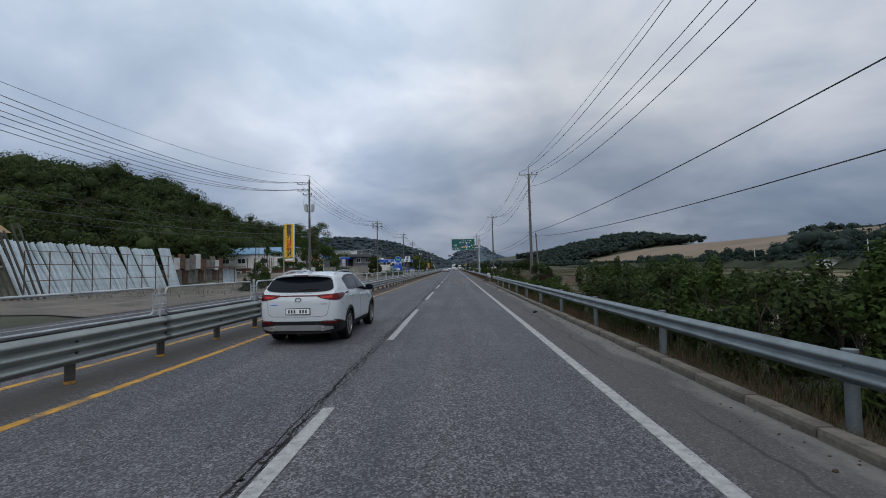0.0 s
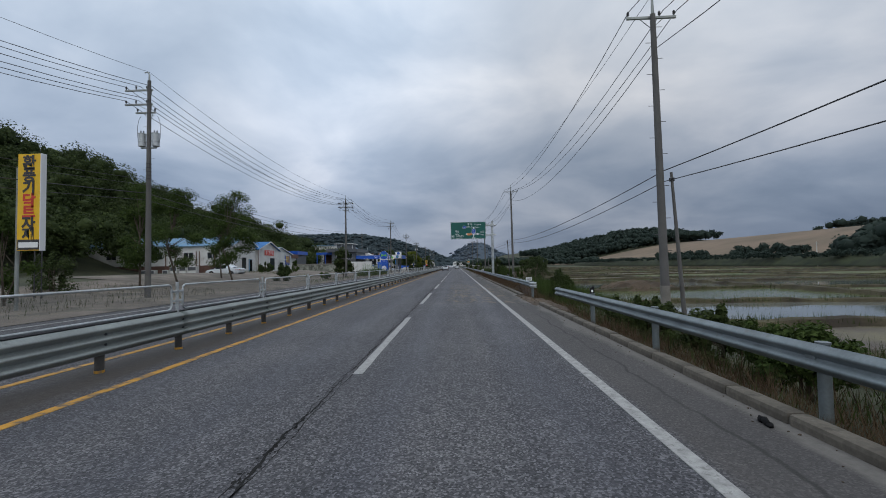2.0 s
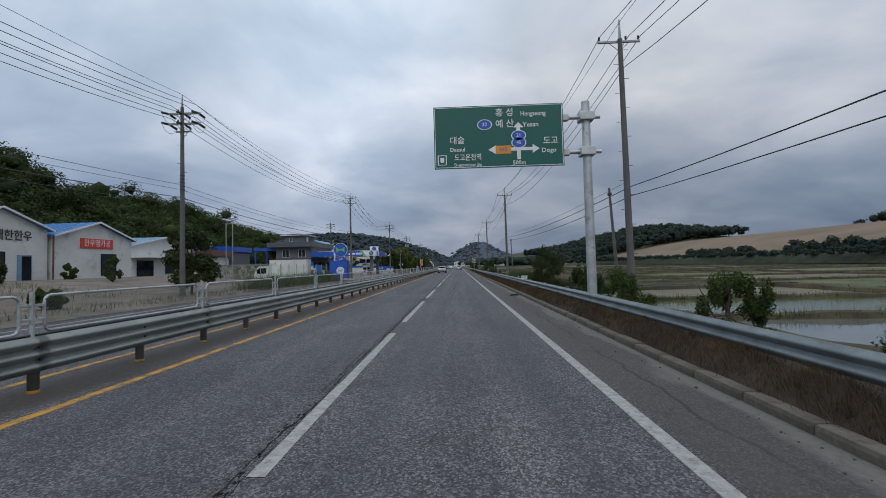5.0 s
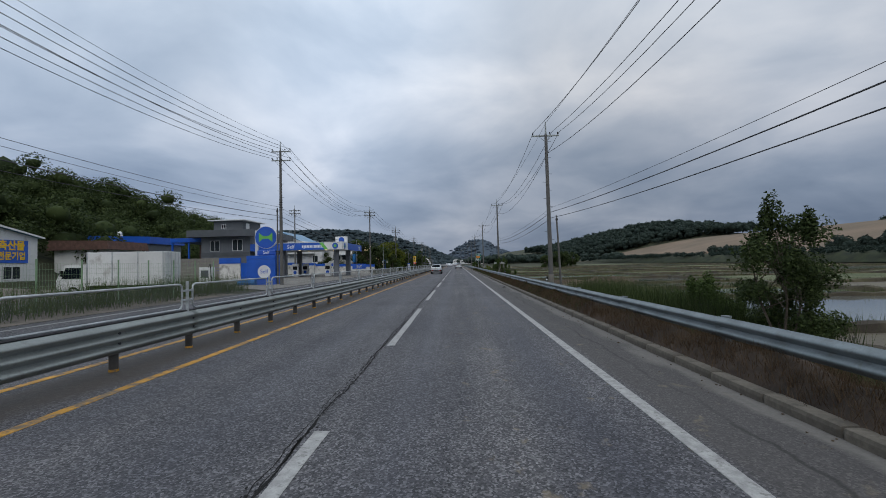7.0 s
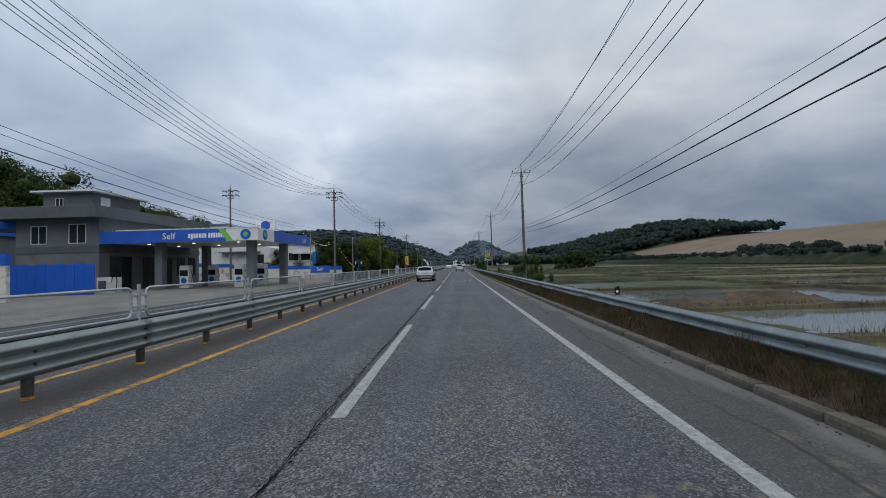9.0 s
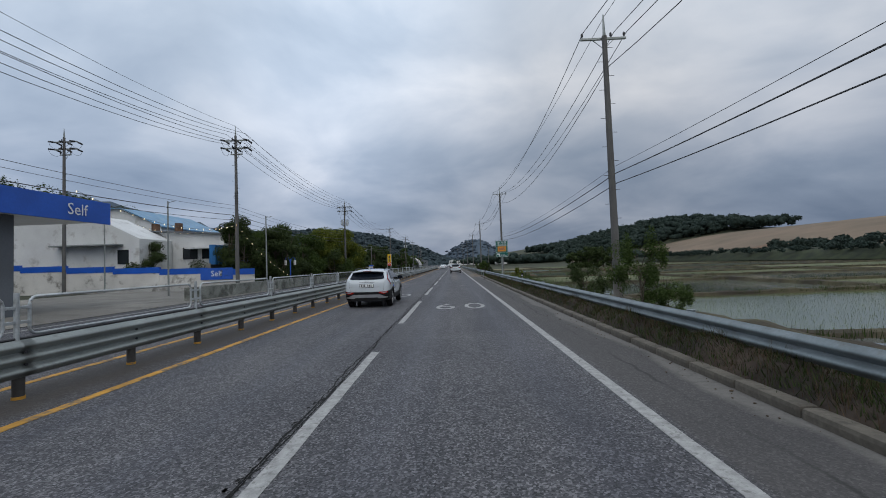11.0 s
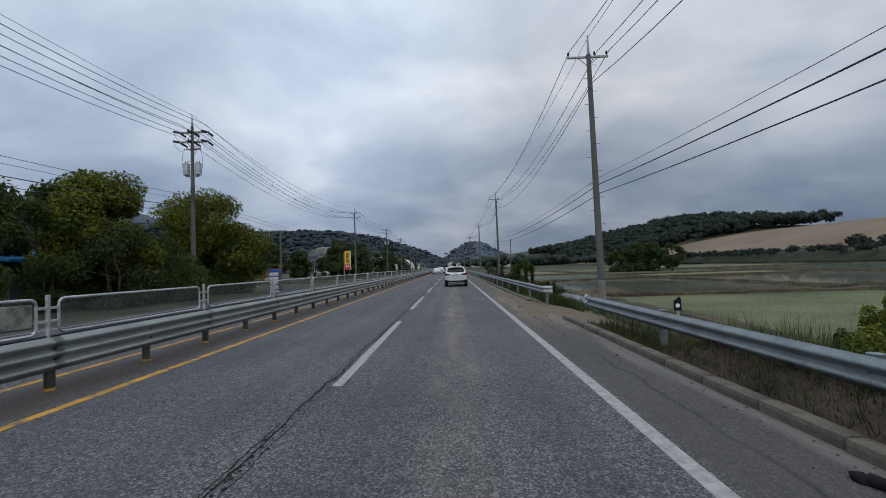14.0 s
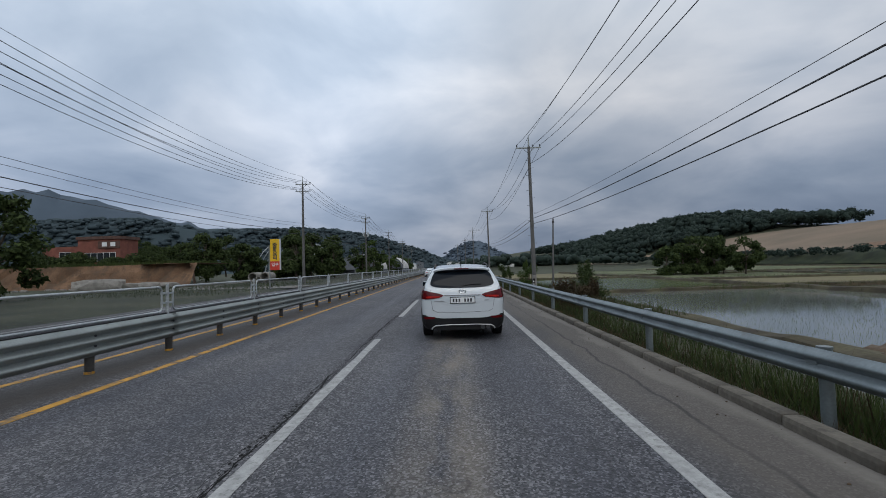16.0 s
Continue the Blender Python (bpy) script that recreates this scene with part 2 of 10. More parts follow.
    f2 = math_of("MULTIPLY", math_of("MULTIPLY", grade(clods, [(0.61, (0, 0, 0)), (0.67, (0.55,) * 3)]), in2), xin)
    col = mix(math_of("MAXIMUM", f1, f2), col, mix(noise_of(20.0, 4.0), (0.17, 0.135, 0.09), (0.27, 0.22, 0.15)))
    in3 = grade(math_of("MULTIPLY", math_of("SUBTRACT", ym, 180.0), 1 / 50.0), [(0.0, (0, 0, 0)), (0.35, (0.55,) * 3), (1.0, (0.55,) * 3)])
    mid = grade(math_of("MULTIPLY", math_of("ADD", sp.outputs["X"], 2.0), 0.25), [(0.34, (0, 0, 0)), (0.47, (1, 1, 1)), (0.60, (0, 0, 0))])
    col = mix(math_of("MULTIPLY", math_of("MULTIPLY", in3, mid), grade(noise_of(3.0, 6.0, (1.0, 0.3, 1.0)), [(0.35, (0, 0, 0)), (0.65, (1, 1, 1))])), col, (0.30, 0.25, 0.19))
    # dust carried onto the shoulder near the field access
    dust = math_of("MULTIPLY", grade(math_of("MULTIPLY", math_of("SUBTRACT", ym, 192.0), 1 / 20.0), [(0.0, (0, 0, 0)), (0.35, (0.9,) * 3), (0.65, (0.85,) * 3), (0.95, (0.2,) * 3)]), grade(math_of("ADD", math_of("MULTIPLY", math_of("SUBTRACT", sp.outputs["X"], 1.45), 0.9), math_of("MULTIPLY", math_of("SUBTRACT", noise_of(1.1, 7.0, (1.0, 0.4, 1.0)), 0.5), 1.6)), [(0.35, (0, 0, 0)), (0.75, (1, 1, 1))]))
    col = mix(dust, col, mix(noise_of(11.0, 6.0), (0.15, 0.12, 0.087), (0.25, 0.205, 0.15)))
    # open paving joint along the shoulder, crooked and broken
    jx = math_of("ADD", sp.outputs["X"], math_of("MULTIPLY", math_of("SUBTRACT", noise_of(0.9, 6.0, (0.0, 1.0, 1.0)), 0.5), 0.45))
    jd = math_of("ABSOLUTE", math_of("SUBTRACT", jx, 2.42), 0)
    jn = grade(noise_of(0.5, 4.0, (1.0, 0.6, 1.0)), [(0.38, (0.15,) * 3), (0.52, (0.85,) * 3)])
    col = mix(math_of("MULTIPLY", grade(jd, [(0.0, (1, 1, 1)), (0.018, (0.8,) * 3), (0.035, (0, 0, 0))]), jn), col, (0.030, 0.029, 0.028))
    # old cracks
    cr = t.nodes.new("ShaderNodeTexVoronoi")
    cr.feature = "DISTANCE_TO_EDGE"
    cr.inputs["Scale"].default_value = 0.45
    wob = t.nodes.new("ShaderNodeVectorMath")
    wob.operation = "ADD"
    nz = t.nodes.new("ShaderNodeTexNoise")
    nz.inputs["Scale"].default_value, nz.inputs["Detail"].default_value = 1.5, 6.0
    t.links.new(P, nz.inputs["Vector"])
    t.links.new(P, wob.inputs[0])
    t.links.new(nz.outputs["Color"], wob.inputs[1])
    t.links.new(wob.outputs[0], cr.inputs["Vector"])
    line = grade(cr.outputs["Distance"], [(0.0, (0.55,) * 3), (0.010, (0.0,) * 3)])
    some = grade(noise_of(0.22, 3.0), [(0.52, (0, 0, 0)), (0.62, (1, 1, 1))])
    col = mix(math_of("MULTIPLY", line, some), col, (0.035, 0.035, 0.036))
    t.links.new(col, b.inputs["Base Color"])
    t.links.new(grade(tracks, [(0.2, (0.62,) * 3), (0.6, (0.85,) * 3)]), b.inputs["Roughness"])
    bp = t.nodes.new("ShaderNodeBump")
    bp.inputs["Strength"].default_value, bp.inputs["Distance"].default_value = 0.5, 0.006
    t.links.new(vo.outputs["Distance"], bp.inputs["Height"])
    t.links.new(bp.outputs[0], b.inputs["Normal"])
    return m


def glass_dark(name="tinted_glass", col=(0.006, 0.009, 0.014)):
    m = material(name, col, rough=0.06, vary=0.05, bump=0.0, spec=0.17)
    return m


def water(name, col, rough=0.12):
    m = material(name, col, rough=rough, vary=0.22, scale=0.08, fine=2.2, bump=0.05, spec=0.5)
    return m


def wire_mesh(name):
    """Fine dusty wire netting: it covers about half of what lies behind it."""
    m = bpy.data.materials.new(name)
    m.use_nodes = True
    t = m.node_tree
    b = t.nodes["Principled BSDF"]
    b.inputs["Base Color"].default_value = (0.15, 0.155, 0.155, 1)
    b.inputs["Roughness"].default_value = 0.6
    b.inputs["Metallic"].default_value = 0.3
    co = t.nodes.new("ShaderNodeTexCoord")
    n1 = t.nodes.new("ShaderNodeTexNoise")
    n1.inputs["Scale"].default_value, n1.inputs["Detail"].default_value = 1.3, 5.0
    t.links.new(co.outputs["Object"], n1.inputs["Vector"])
    cover = ramp(t, [(0.3, (0.20,) * 3), (0.7, (0.36,) * 3)])
    t.links.new(n1.outputs["Fac"], cover.inputs[0])
    tr = t.nodes.new("ShaderNodeBsdfTransparent")
    mx = t.nodes.new("ShaderNodeMixShader")
    t.links.new(cover.outputs[0], mx.inputs[0])
    t.links.new(tr.outputs[0], mx.inputs[1])
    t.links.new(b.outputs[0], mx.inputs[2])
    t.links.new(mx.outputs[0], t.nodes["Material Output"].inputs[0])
    return m


def glowing(name, col, strength):
    m = bpy.data.materials.new(name)
    m.use_nodes = True
    b = m.node_tree.nodes["Principled BSDF"]
    b.inputs["Base Color"].default_value = (*col, 1)
    b.inputs["Emission Color"].default_value = (*col, 1)
    b.inputs["Emission Strength"].default_value = strength
    return m


ASPHALT = asphalt()
PAINT_W = material("road_paint_white", (0.37, 0.37, 0.36), 0.75, vary=0.18, scale=9, fine=70, stain=((0.19, 0.188, 0.18), 0.40))
PAINT_Y = material("road_paint_yellow", (0.56, 0.29, 0.04), 0.75, vary=0.18, scale=3, fine=60, stain=((0.16, 0.125, 0.085), 0.52))
GALV = material("galvanised_steel", (0.50, 0.53, 0.54), 0.5, 0.55, vary=0.16, scale=2.0, fine=30, bump=0.05, stain=((0.30, 0.31, 0.30), 0.35))
GALV_OLD = material("weathered_galvanised_steel", (0.30, 0.325, 0.315), 0.5, 0.55, vary=0.14, scale=1.2, fine=30, bump=0.05, stain=((0.19, 0.195, 0.185), 0.36))
GALV_BLUE = material("blue_grey_galvanised_steel", (0.215, 0.25, 0.262), 0.5, 0.5, vary=0.16, scale=2.0, fine=30, bump=0.05, stain=((0.15, 0.155, 0.15), 0.35))
STEEL_DARK = material("dark_steel", (0.06, 0.06, 0.065), 0.55, 0.3, vary=0.2)
WIRES = wire_mesh("wire_mesh")
CONC = material("concrete", (0.25, 0.235, 0.21), 0.9, vary=0.2, scale=1.2, fine=25, bump=0.3, stain=((0.16, 0.15, 0.13), 0.45))
KERB = material("dirty_kerb_concrete", (0.135, 0.120, 0.098), 0.95, vary=0.3, scale=1.6, fine=22, bump=0.5, stain=((0.07, 0.062, 0.05), 0.5), per_object=0.08)
CONC_OLDW = material("worn_whitewash", (0.30, 0.31, 0.27), 0.9, vary=0.25, scale=0.7, fine=12, bump=0.3, stain=((0.10, 0.105, 0.085), 0.55))
CONC_POLE = material("concrete_pole", (0.125, 0.122, 0.118), 0.9, vary=0.15, scale=1.0, fine=30, bump=0.2, stain=((0.12, 0.12, 0.11), 0.4))
CONC_WHITE = material("whitewashed_concrete", (0.62, 0.61, 0.58), 0.85, vary=0.12, scale=0.6, fine=14, bump=0.2, stain=((0.20, 0.19, 0.17), 0.42))
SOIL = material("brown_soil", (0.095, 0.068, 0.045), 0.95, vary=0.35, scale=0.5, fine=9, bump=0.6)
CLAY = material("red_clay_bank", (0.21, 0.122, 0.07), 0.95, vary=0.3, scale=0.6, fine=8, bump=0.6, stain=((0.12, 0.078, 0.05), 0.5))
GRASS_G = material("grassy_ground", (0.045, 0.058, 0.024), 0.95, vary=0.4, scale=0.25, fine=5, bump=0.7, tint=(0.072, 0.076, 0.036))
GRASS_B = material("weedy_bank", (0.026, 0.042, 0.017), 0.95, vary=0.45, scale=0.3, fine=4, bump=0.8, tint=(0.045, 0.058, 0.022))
FENCE_G = material("pale_green_fence_paint", (0.22, 0.34, 0.20), 0.6, vary=0.15, bump=0.03)
POST_D = material("dull_rail_post", (0.085, 0.080, 0.074), 0.6, 0.4, vary=0.2, scale=2.0, fine=20, bump=0.05)
SIGN_N = material("navy_numeral", (0.035, 0.028, 0.13), 0.5, vary=0.03, bump=0.0)
WHEAT = material("ripe_field", (0.195, 0.150, 0.100), 0.95, vary=0.2, scale=0.03, fine=2.0, bump=0.4, tint=(0.235, 0.170, 0.115))
PANEL_W = material("white_sheet_metal", (0.66, 0.67, 0.66), 0.5, 0.0, vary=0.08, scale=0.5, fine=10, bump=0.03, stain=((0.42, 0.41, 0.39), 0.35))
ROOF_B = material("blue_sheet_metal_roof", (0.14, 0.30, 0.47), 0.5, 0.1, vary=0.14, scale=0.6, fine=10, bump=0.05, stain=((0.22, 0.32, 0.40), 0.45))
BRICK_D = material("dark_brick", (0.12, 0.065, 0.05), 0.85, vary=0.25, scale=2.0, fine=16, bump=0.3)
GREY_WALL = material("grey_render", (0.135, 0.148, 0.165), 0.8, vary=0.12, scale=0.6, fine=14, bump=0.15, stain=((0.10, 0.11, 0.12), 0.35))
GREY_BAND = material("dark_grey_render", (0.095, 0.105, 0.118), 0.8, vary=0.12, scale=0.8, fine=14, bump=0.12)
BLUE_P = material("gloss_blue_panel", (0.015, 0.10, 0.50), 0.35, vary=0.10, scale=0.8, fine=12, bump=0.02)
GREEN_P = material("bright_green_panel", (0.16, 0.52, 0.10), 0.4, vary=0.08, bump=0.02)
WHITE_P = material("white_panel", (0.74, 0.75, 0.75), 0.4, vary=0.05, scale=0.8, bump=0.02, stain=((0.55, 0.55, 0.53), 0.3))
GLASS_D = glass_dark()
GLASS_W = glass_dark("window_glass", (0.03, 0.036, 0.04))
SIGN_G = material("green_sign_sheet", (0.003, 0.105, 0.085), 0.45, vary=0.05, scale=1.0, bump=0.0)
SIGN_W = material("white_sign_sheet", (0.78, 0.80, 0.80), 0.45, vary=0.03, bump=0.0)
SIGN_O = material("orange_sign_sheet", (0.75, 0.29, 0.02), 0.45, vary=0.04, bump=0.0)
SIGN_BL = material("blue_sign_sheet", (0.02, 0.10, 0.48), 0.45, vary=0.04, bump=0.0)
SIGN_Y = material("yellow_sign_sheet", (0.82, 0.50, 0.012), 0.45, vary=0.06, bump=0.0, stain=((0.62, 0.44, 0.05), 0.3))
SIGN_R = material("red_sign_sheet", (0.62, 0.05, 0.03), 0.45, vary=0.06, bump=0.0)
BLACK_P = material("black_plastic", (0.011, 0.011, 0.012), 0.55, vary=0.15, bump=0.02, spec=0.22)
CAR_W = material("white_car_paint", (0.565, 0.61, 0.64), 0.22, vary=0.02, scale=1.0, bump=0.0, coat=0.8)
CAR_S = material("silver_car_paint", (0.55, 0.57, 0.58), 0.25, 0.3, vary=0.02, scale=1.0, bump=0.0, coat=0.8)
TAIL_R = material("red_lamp_lens", (0.105, 0.005, 0.007), 0.16, vary=0.2, scale=14.0, bump=0.0, coat=0.1, spec=0.3)
TAIL_RB = material("bright_red_lamp_lens", (0.46, 0.016, 0.011), 0.16, vary=0.2, scale=14.0, bump=0.0, coat=0.1, spec=0.3)
RUBBER = material("tyre_rubber", (0.013, 0.013, 0.014), 0.85, vary=0.2, fine=60, bump=0.2, spec=0.2)
ALLOY = material("alloy_rim", (0.42, 0.43, 0.44), 0.3, 0.8, vary=0.08, bump=0.0)
CHROME = material("chrome_trim", (0.62, 0.63, 0.64), 0.15, 0.9, vary=0.04, bump=0.0)
BARK = material("tree_bark", (0.10, 0.08, 0.06), 0.95, vary=0.3, scale=4.0, fine=30, bump=0.5)
TIN = material("bright_tin_duct", (0.70, 0.80, 0.85), 0.35, 0.3, vary=0.12, scale=2.0, fine=12, bump=0.04, per_object=0.18)
RUST = material("rusty_steel", (0.17, 0.10, 0.065), 0.85, 0.2, vary=0.3, scale=3.0, fine=25, bump=0.2)
WOOD_G = material("grey_board", (0.28, 0.26, 0.24), 0.9, vary=0.25, scale=2.0, fine=20, bump=0.2, per_object=0.3)
BLUE_TARP = material("blue_tarpaulin", (0.02, 0.16, 0.42), 0.6, vary=0.2, scale=1.0, bump=0.1)
BRICK_R = material("red_brown_brick", (0.24, 0.085, 0.06), 0.85, vary=0.2, scale=1.0, fine=16, bump=0.2)
LEAF_D = foliage("dark_oak_leaves", (0.014, 0.026, 0.011), (0.082, 0.112, 0.036), 0.12)
# far foliage is lightened and blued to carry aerial haze
LEAF_F = foliage("haze_tinted_far_leaves", (0.026, 0.041, 0.036), (0.048, 0.069, 0.054), 0.03)
# the ridge's blue-grey haze is put into this leaf colour
LEAF_R = foliage("haze_tinted_ridge_leaves", (0.056, 0.080, 0.092), (0.066, 0.093, 0.103), 0.03)
LEAF_M = foliage("green_leaves", (0.022, 0.042, 0.012), (0.085, 0.125, 0.030), 0.4)
LEAF_Y = foliage("yellow_green_leaves", (0.018, 0.038, 0.009), (0.225, 0.245, 0.034), 0.55)
LEAF_DRY = foliage("dry_grass_blades", (0.050, 0.032, 0.021), (0.165, 0.115, 0.07), 0.8)
LEAF_BR = foliage("brown_seeded_weeds", (0.02, 0.016, 0.010), (0.085, 0.06, 0.033), 0.8)
LEAF_GR = foliage("green_grass_blades", (0.017, 0.029, 0.009), (0.070, 0.096, 0.027), 0.8)
LEAF_RICE = foliage("rice_shoots", (0.05, 0.075, 0.025), (0.12, 0.15, 0.06), 0.8)
WATER_N = water("paddy_water", (0.190, 0.202, 0.185), 0.06)
WATER_G = water("green_paddy_water", (0.120, 0.145, 0.062), 0.14)

# ---- building tools ----
class Shape:
    """Collects faces of one mesh."""

    def __init__(self):
        self.v, self.f = [], []

    def add(self, verts, faces):
        n = len(self.v)
        self.v += [tuple(p) for p in verts]
        self.f += [tuple(i + n for i in f) for f in faces]
        return self

    def box(self, x0, x1, y0, y1, z0, z1, c=0.0):
        """A box, its edges cut by c."""
        if c <= 0:
            v = [(x, y, z) for z in (z0, z1) for y in (y0, y1) for x in (x0, x1)]
            return self.add(v, [(0, 2, 3, 1), (4, 5, 7, 6), (0, 1, 5, 4), (2, 6, 7, 3), (0, 4, 6, 2), (1, 3, 7, 5)])
        bm = bmesh.new()
        bmesh.ops.create_cube(bm, size=1.0, matrix=Matrix.LocRotScale(((x0 + x1) / 2, (y0 + y1) / 2, (z0 + z1) / 2), None, (abs(x1 - x0), abs(y1 - y0), abs(z1 - z0))))
        bmesh.ops.bevel(bm, geom=bm.edges[:], offset=c, segments=2, affect="EDGES", profile=0.6)
        bm.verts.index_update()
        self.add([v.co for v in bm.verts], [[v.index for v in f.verts] for f in bm.faces])
        bm.free()
        return self

    def tube(self, path, r, n=8, caps=True, r_end=None):
        """A round bar along the points of path."""
        path = [Vector(p) for p in path]
        rings = []
        for i, p in enumerate(path):
            d = (path[min(i + 1, len(path) - 1)] - path[max(i - 1, 0)]).normalized()
            a = d.cross(Vector((0, 0, 1)) if abs(d.z) < 0.9 else Vector((1, 0, 0))).normalized()
            b = d.cross(a)
            q = r if r_end is None else r + (r_end - r) * i / max(1, len(path) - 1)
            rings.append([p + (a * math.cos(u) + b * math.sin(u)) * q for u in (2 * math.pi * k / n for k in range(n))])
        v = [p for ring in rings for p in ring]
        f = [(i * n + k, i * n + (k + 1) % n, (i + 1) * n + (k + 1) % n, (i + 1) * n + k) for i in range(len(rings) - 1) for k in range(n)]
        if caps:
            f += [tuple(range(n - 1, -1, -1)), tuple(range((len(rings) - 1) * n, len(rings) * n))]
        return self.add(v, f)

    def prism(self, outline, axis, a, b):
        """An outline of pairs drawn out along an axis from a to b."""
        def put(p, s):
            return {"x": (s, p[0], p[1]), "y": (p[0], s, p[1]), "z": (p[0], p[1], s)}[axis]
        n = len(outline)
        v = [put(p, a) for p in outline] + [put(p, b) for p in outline]
        return self.add(v, [tuple(range(n)), tuple(range(2 * n - 1, n - 1, -1))] + [(i, i + n, (i + 1) % n + n, (i + 1) % n) for i in range(n)])

    def sheet(self, rows):
        """A grid of points."""
        n = len(rows[0])
        v = [p for row in rows for p in row]
        return self.add(v, [(i * n + k, i * n + k + 1, (i + 1) * n + k + 1, (i + 1) * n + k) for i in range(len(rows) - 1) for k in range(n - 1)])

    def mesh(self, name, mat, smooth=False):
        me = bpy.data.meshes.new(name)
        me.from_pydata(self.v, [], self.f)
        bm = bmesh.new()
        bm.from_mesh(me)
        bmesh.ops.recalc_face_normals(bm, faces=bm.faces[:])
        bm.to_mesh(me)
        bm.free()
        me.materials.append(mat)
        if smooth:
            me.polygons.foreach_set("use_smooth", [True] * len(me.polygons))
            me.set_sharp_from_angle(angle=radians(38))
        return me


def raw_mesh(name, verts, faces, mat, smooth=False):
    me = bpy.data.meshes.new(name)
    me.from_pydata(verts, [], faces)
    me.materials.append(mat)
    if smooth:
        me.polygons.foreach_set("use_smooth", [True] * len(me.polygons))
    return me


def part(name, shape, mat, parent, label="", smooth=False):
    ob = new(name, shape.mesh(name, mat, smooth) if isinstance(shape, Shape) else shape)
    ob.parent = parent
    return tagged(ob, label)


def thing(name, label, category, at=(0, 0, 0), turn=0, group=""):
    ob = new(name)
    ob.matrix_basis = pose(*at, 0, 0, turn)
    ob.empty_display_size = 0.2
    return tagged(ob, label, category, group)


def solid(name, shape, mat, label, category="", kind="", group="", smooth=False):
    return tagged(new(name, shape.mesh(name, mat, smooth) if isinstance(shape, Shape) else shape), label, category, group, kind)


def letters(text, size, mat, parent, at, facing="y", name="lettering", align="CENTER", wide=1.0, depth=0.004, bold=0.0):
    """Lettering on an upright sign that faces back along the road (facing y) or to the right (facing x)."""
    cu = bpy.data.curves.new(name, "FONT")
    cu.body, cu.size, cu.extrude, cu.align_x, cu.align_y = text, size, depth, align, "CENTER"
    cu.resolution_u, cu.offset = 2, bold * size
    tmp = bpy.data.objects.new(name, cu)
    me = bpy.data.meshes.new_from_object(tmp)
    bpy.data.objects.remove(tmp)
    me.materials.clear()
    me.materials.append(mat)
    ob = new(name, me)
    ob.parent = parent
    ob.matrix_basis = pose(*at, 90, 0, {"y": 0, "x": 90}[facing]) @ Matrix.Diagonal((wide, 1, 1, 1))
    return ob


def smooth(a, b, x):
    u = np.clip((np.asarray(x, float) - a) / (b - a), 0, 1)
    return u * u * (3 - 2 * u)


def bend(y):
    """How far the road swings to the left beyond the straight."""
    y = np.asarray(y, float)
    u = np.clip((y - 290) / 160, 0, 1)
    return -0.055 * (80 * u * u + np.maximum(0, y - 450))


# ---- the lie of the land ----
def land(x, y):
    x, y = np.broadcast_arrays(np.asarray(x, float) - bend(y), np.asarray(y, float))
    z = np.zeros(x.shape)
    right = -0.15 * smooth(3.2, 3.7, x) - 0.45 * smooth(3.8, 6.0, x) - 0.75 * smooth(6.2, 9.5, x)
    back = smooth(95, 150, x)
    right = right + 1.0 * back
    foot = 122 + 35 * smooth(330, 660, y)
    rise = smooth(0, 1, (x - foot) / (285 - foot)) * 23.5 * smooth(40, 260, y)
    rise = rise + smooth(650, 800, y + 1.1 * (x - 157)) * 16 * smooth(70, 170, x) * (1 - smooth(275, 345, x))
    right = right + np.where(x > foot, rise, 0)
    left = 1.15 * smooth(-17, -33, x) * (1 - smooth(112, 124, y)) * smooth(35, 60, y)
    left = left + 0.15 * smooth(-14.6, -16, x)
    hill = smooth(-49, -92, x) * (12 + 9.5 * np.exp(-((y - 122) / 46.0) ** 2) - 7.0 * np.exp(-((y - 161) / 11.0) ** 2) + 3.5 * np.exp(-((y - 186) / 17.0) ** 2)) * (1 - smooth(236, 262, y)) * smooth(-45, 92, y)
    z = np.where(x > 0, right, left + hill)
    return z


def grid_line(stops):
    out = []
    for (a, b, step) in stops:
        out += list(np.arange(a, b, step))
    return np.array(out + [stops[-1][1]])


gx = grid_line([(-2600, -600, 250), (-600, -140, 40), (-140, -40, 5), (-40, -14.5, 1.5), (-14.5, 3.2, 5.9), (3.2, 12, 0.4), (12, 110, 7), (110, 320, 10), (320, 800, 60), (800, 2600, 300)])
gy = grid_line([(-400, -40, 60), (-40, 300, 4), (300, 760, 12), (760, 4000, 180)])
X, Y = np.meshgrid(gx, gy)
Z = land(X + bend(Y), Y) - 0.06
rng = np.random.default_rng(4)
Z = Z + np.where((X > 3.9) & (X < 9), rng.normal(0, 0.035, X.shape), 0)
verts = np.stack([X + bend(Y), Y, Z], -1).reshape(-1, 3)
nx = len(gx)
faces = [(j * nx + i, j * nx + i + 1, (j + 1) * nx + i + 1, (j + 1) * nx + i) for j in range(len(gy) - 1) for i in range(nx - 1)]
ground = solid("ground", raw_mesh("ground", verts.tolist(), faces, GRASS_G, True), None, "grassy roadside land with low wet fields", kind="structure")


def strip(x0, x1, y0, y1, z, step=4.0, nx=1):
    """A flat band along the road that follows its bend."""
    s = Shape()
    ys = np.append(np.arange(y0, y1, step), y1)
    s.sheet([[(x0 + (x1 - x0) * k / nx + float(bend(y)), float(y), z) for k in range(nx + 1)] for y in ys])
    return s


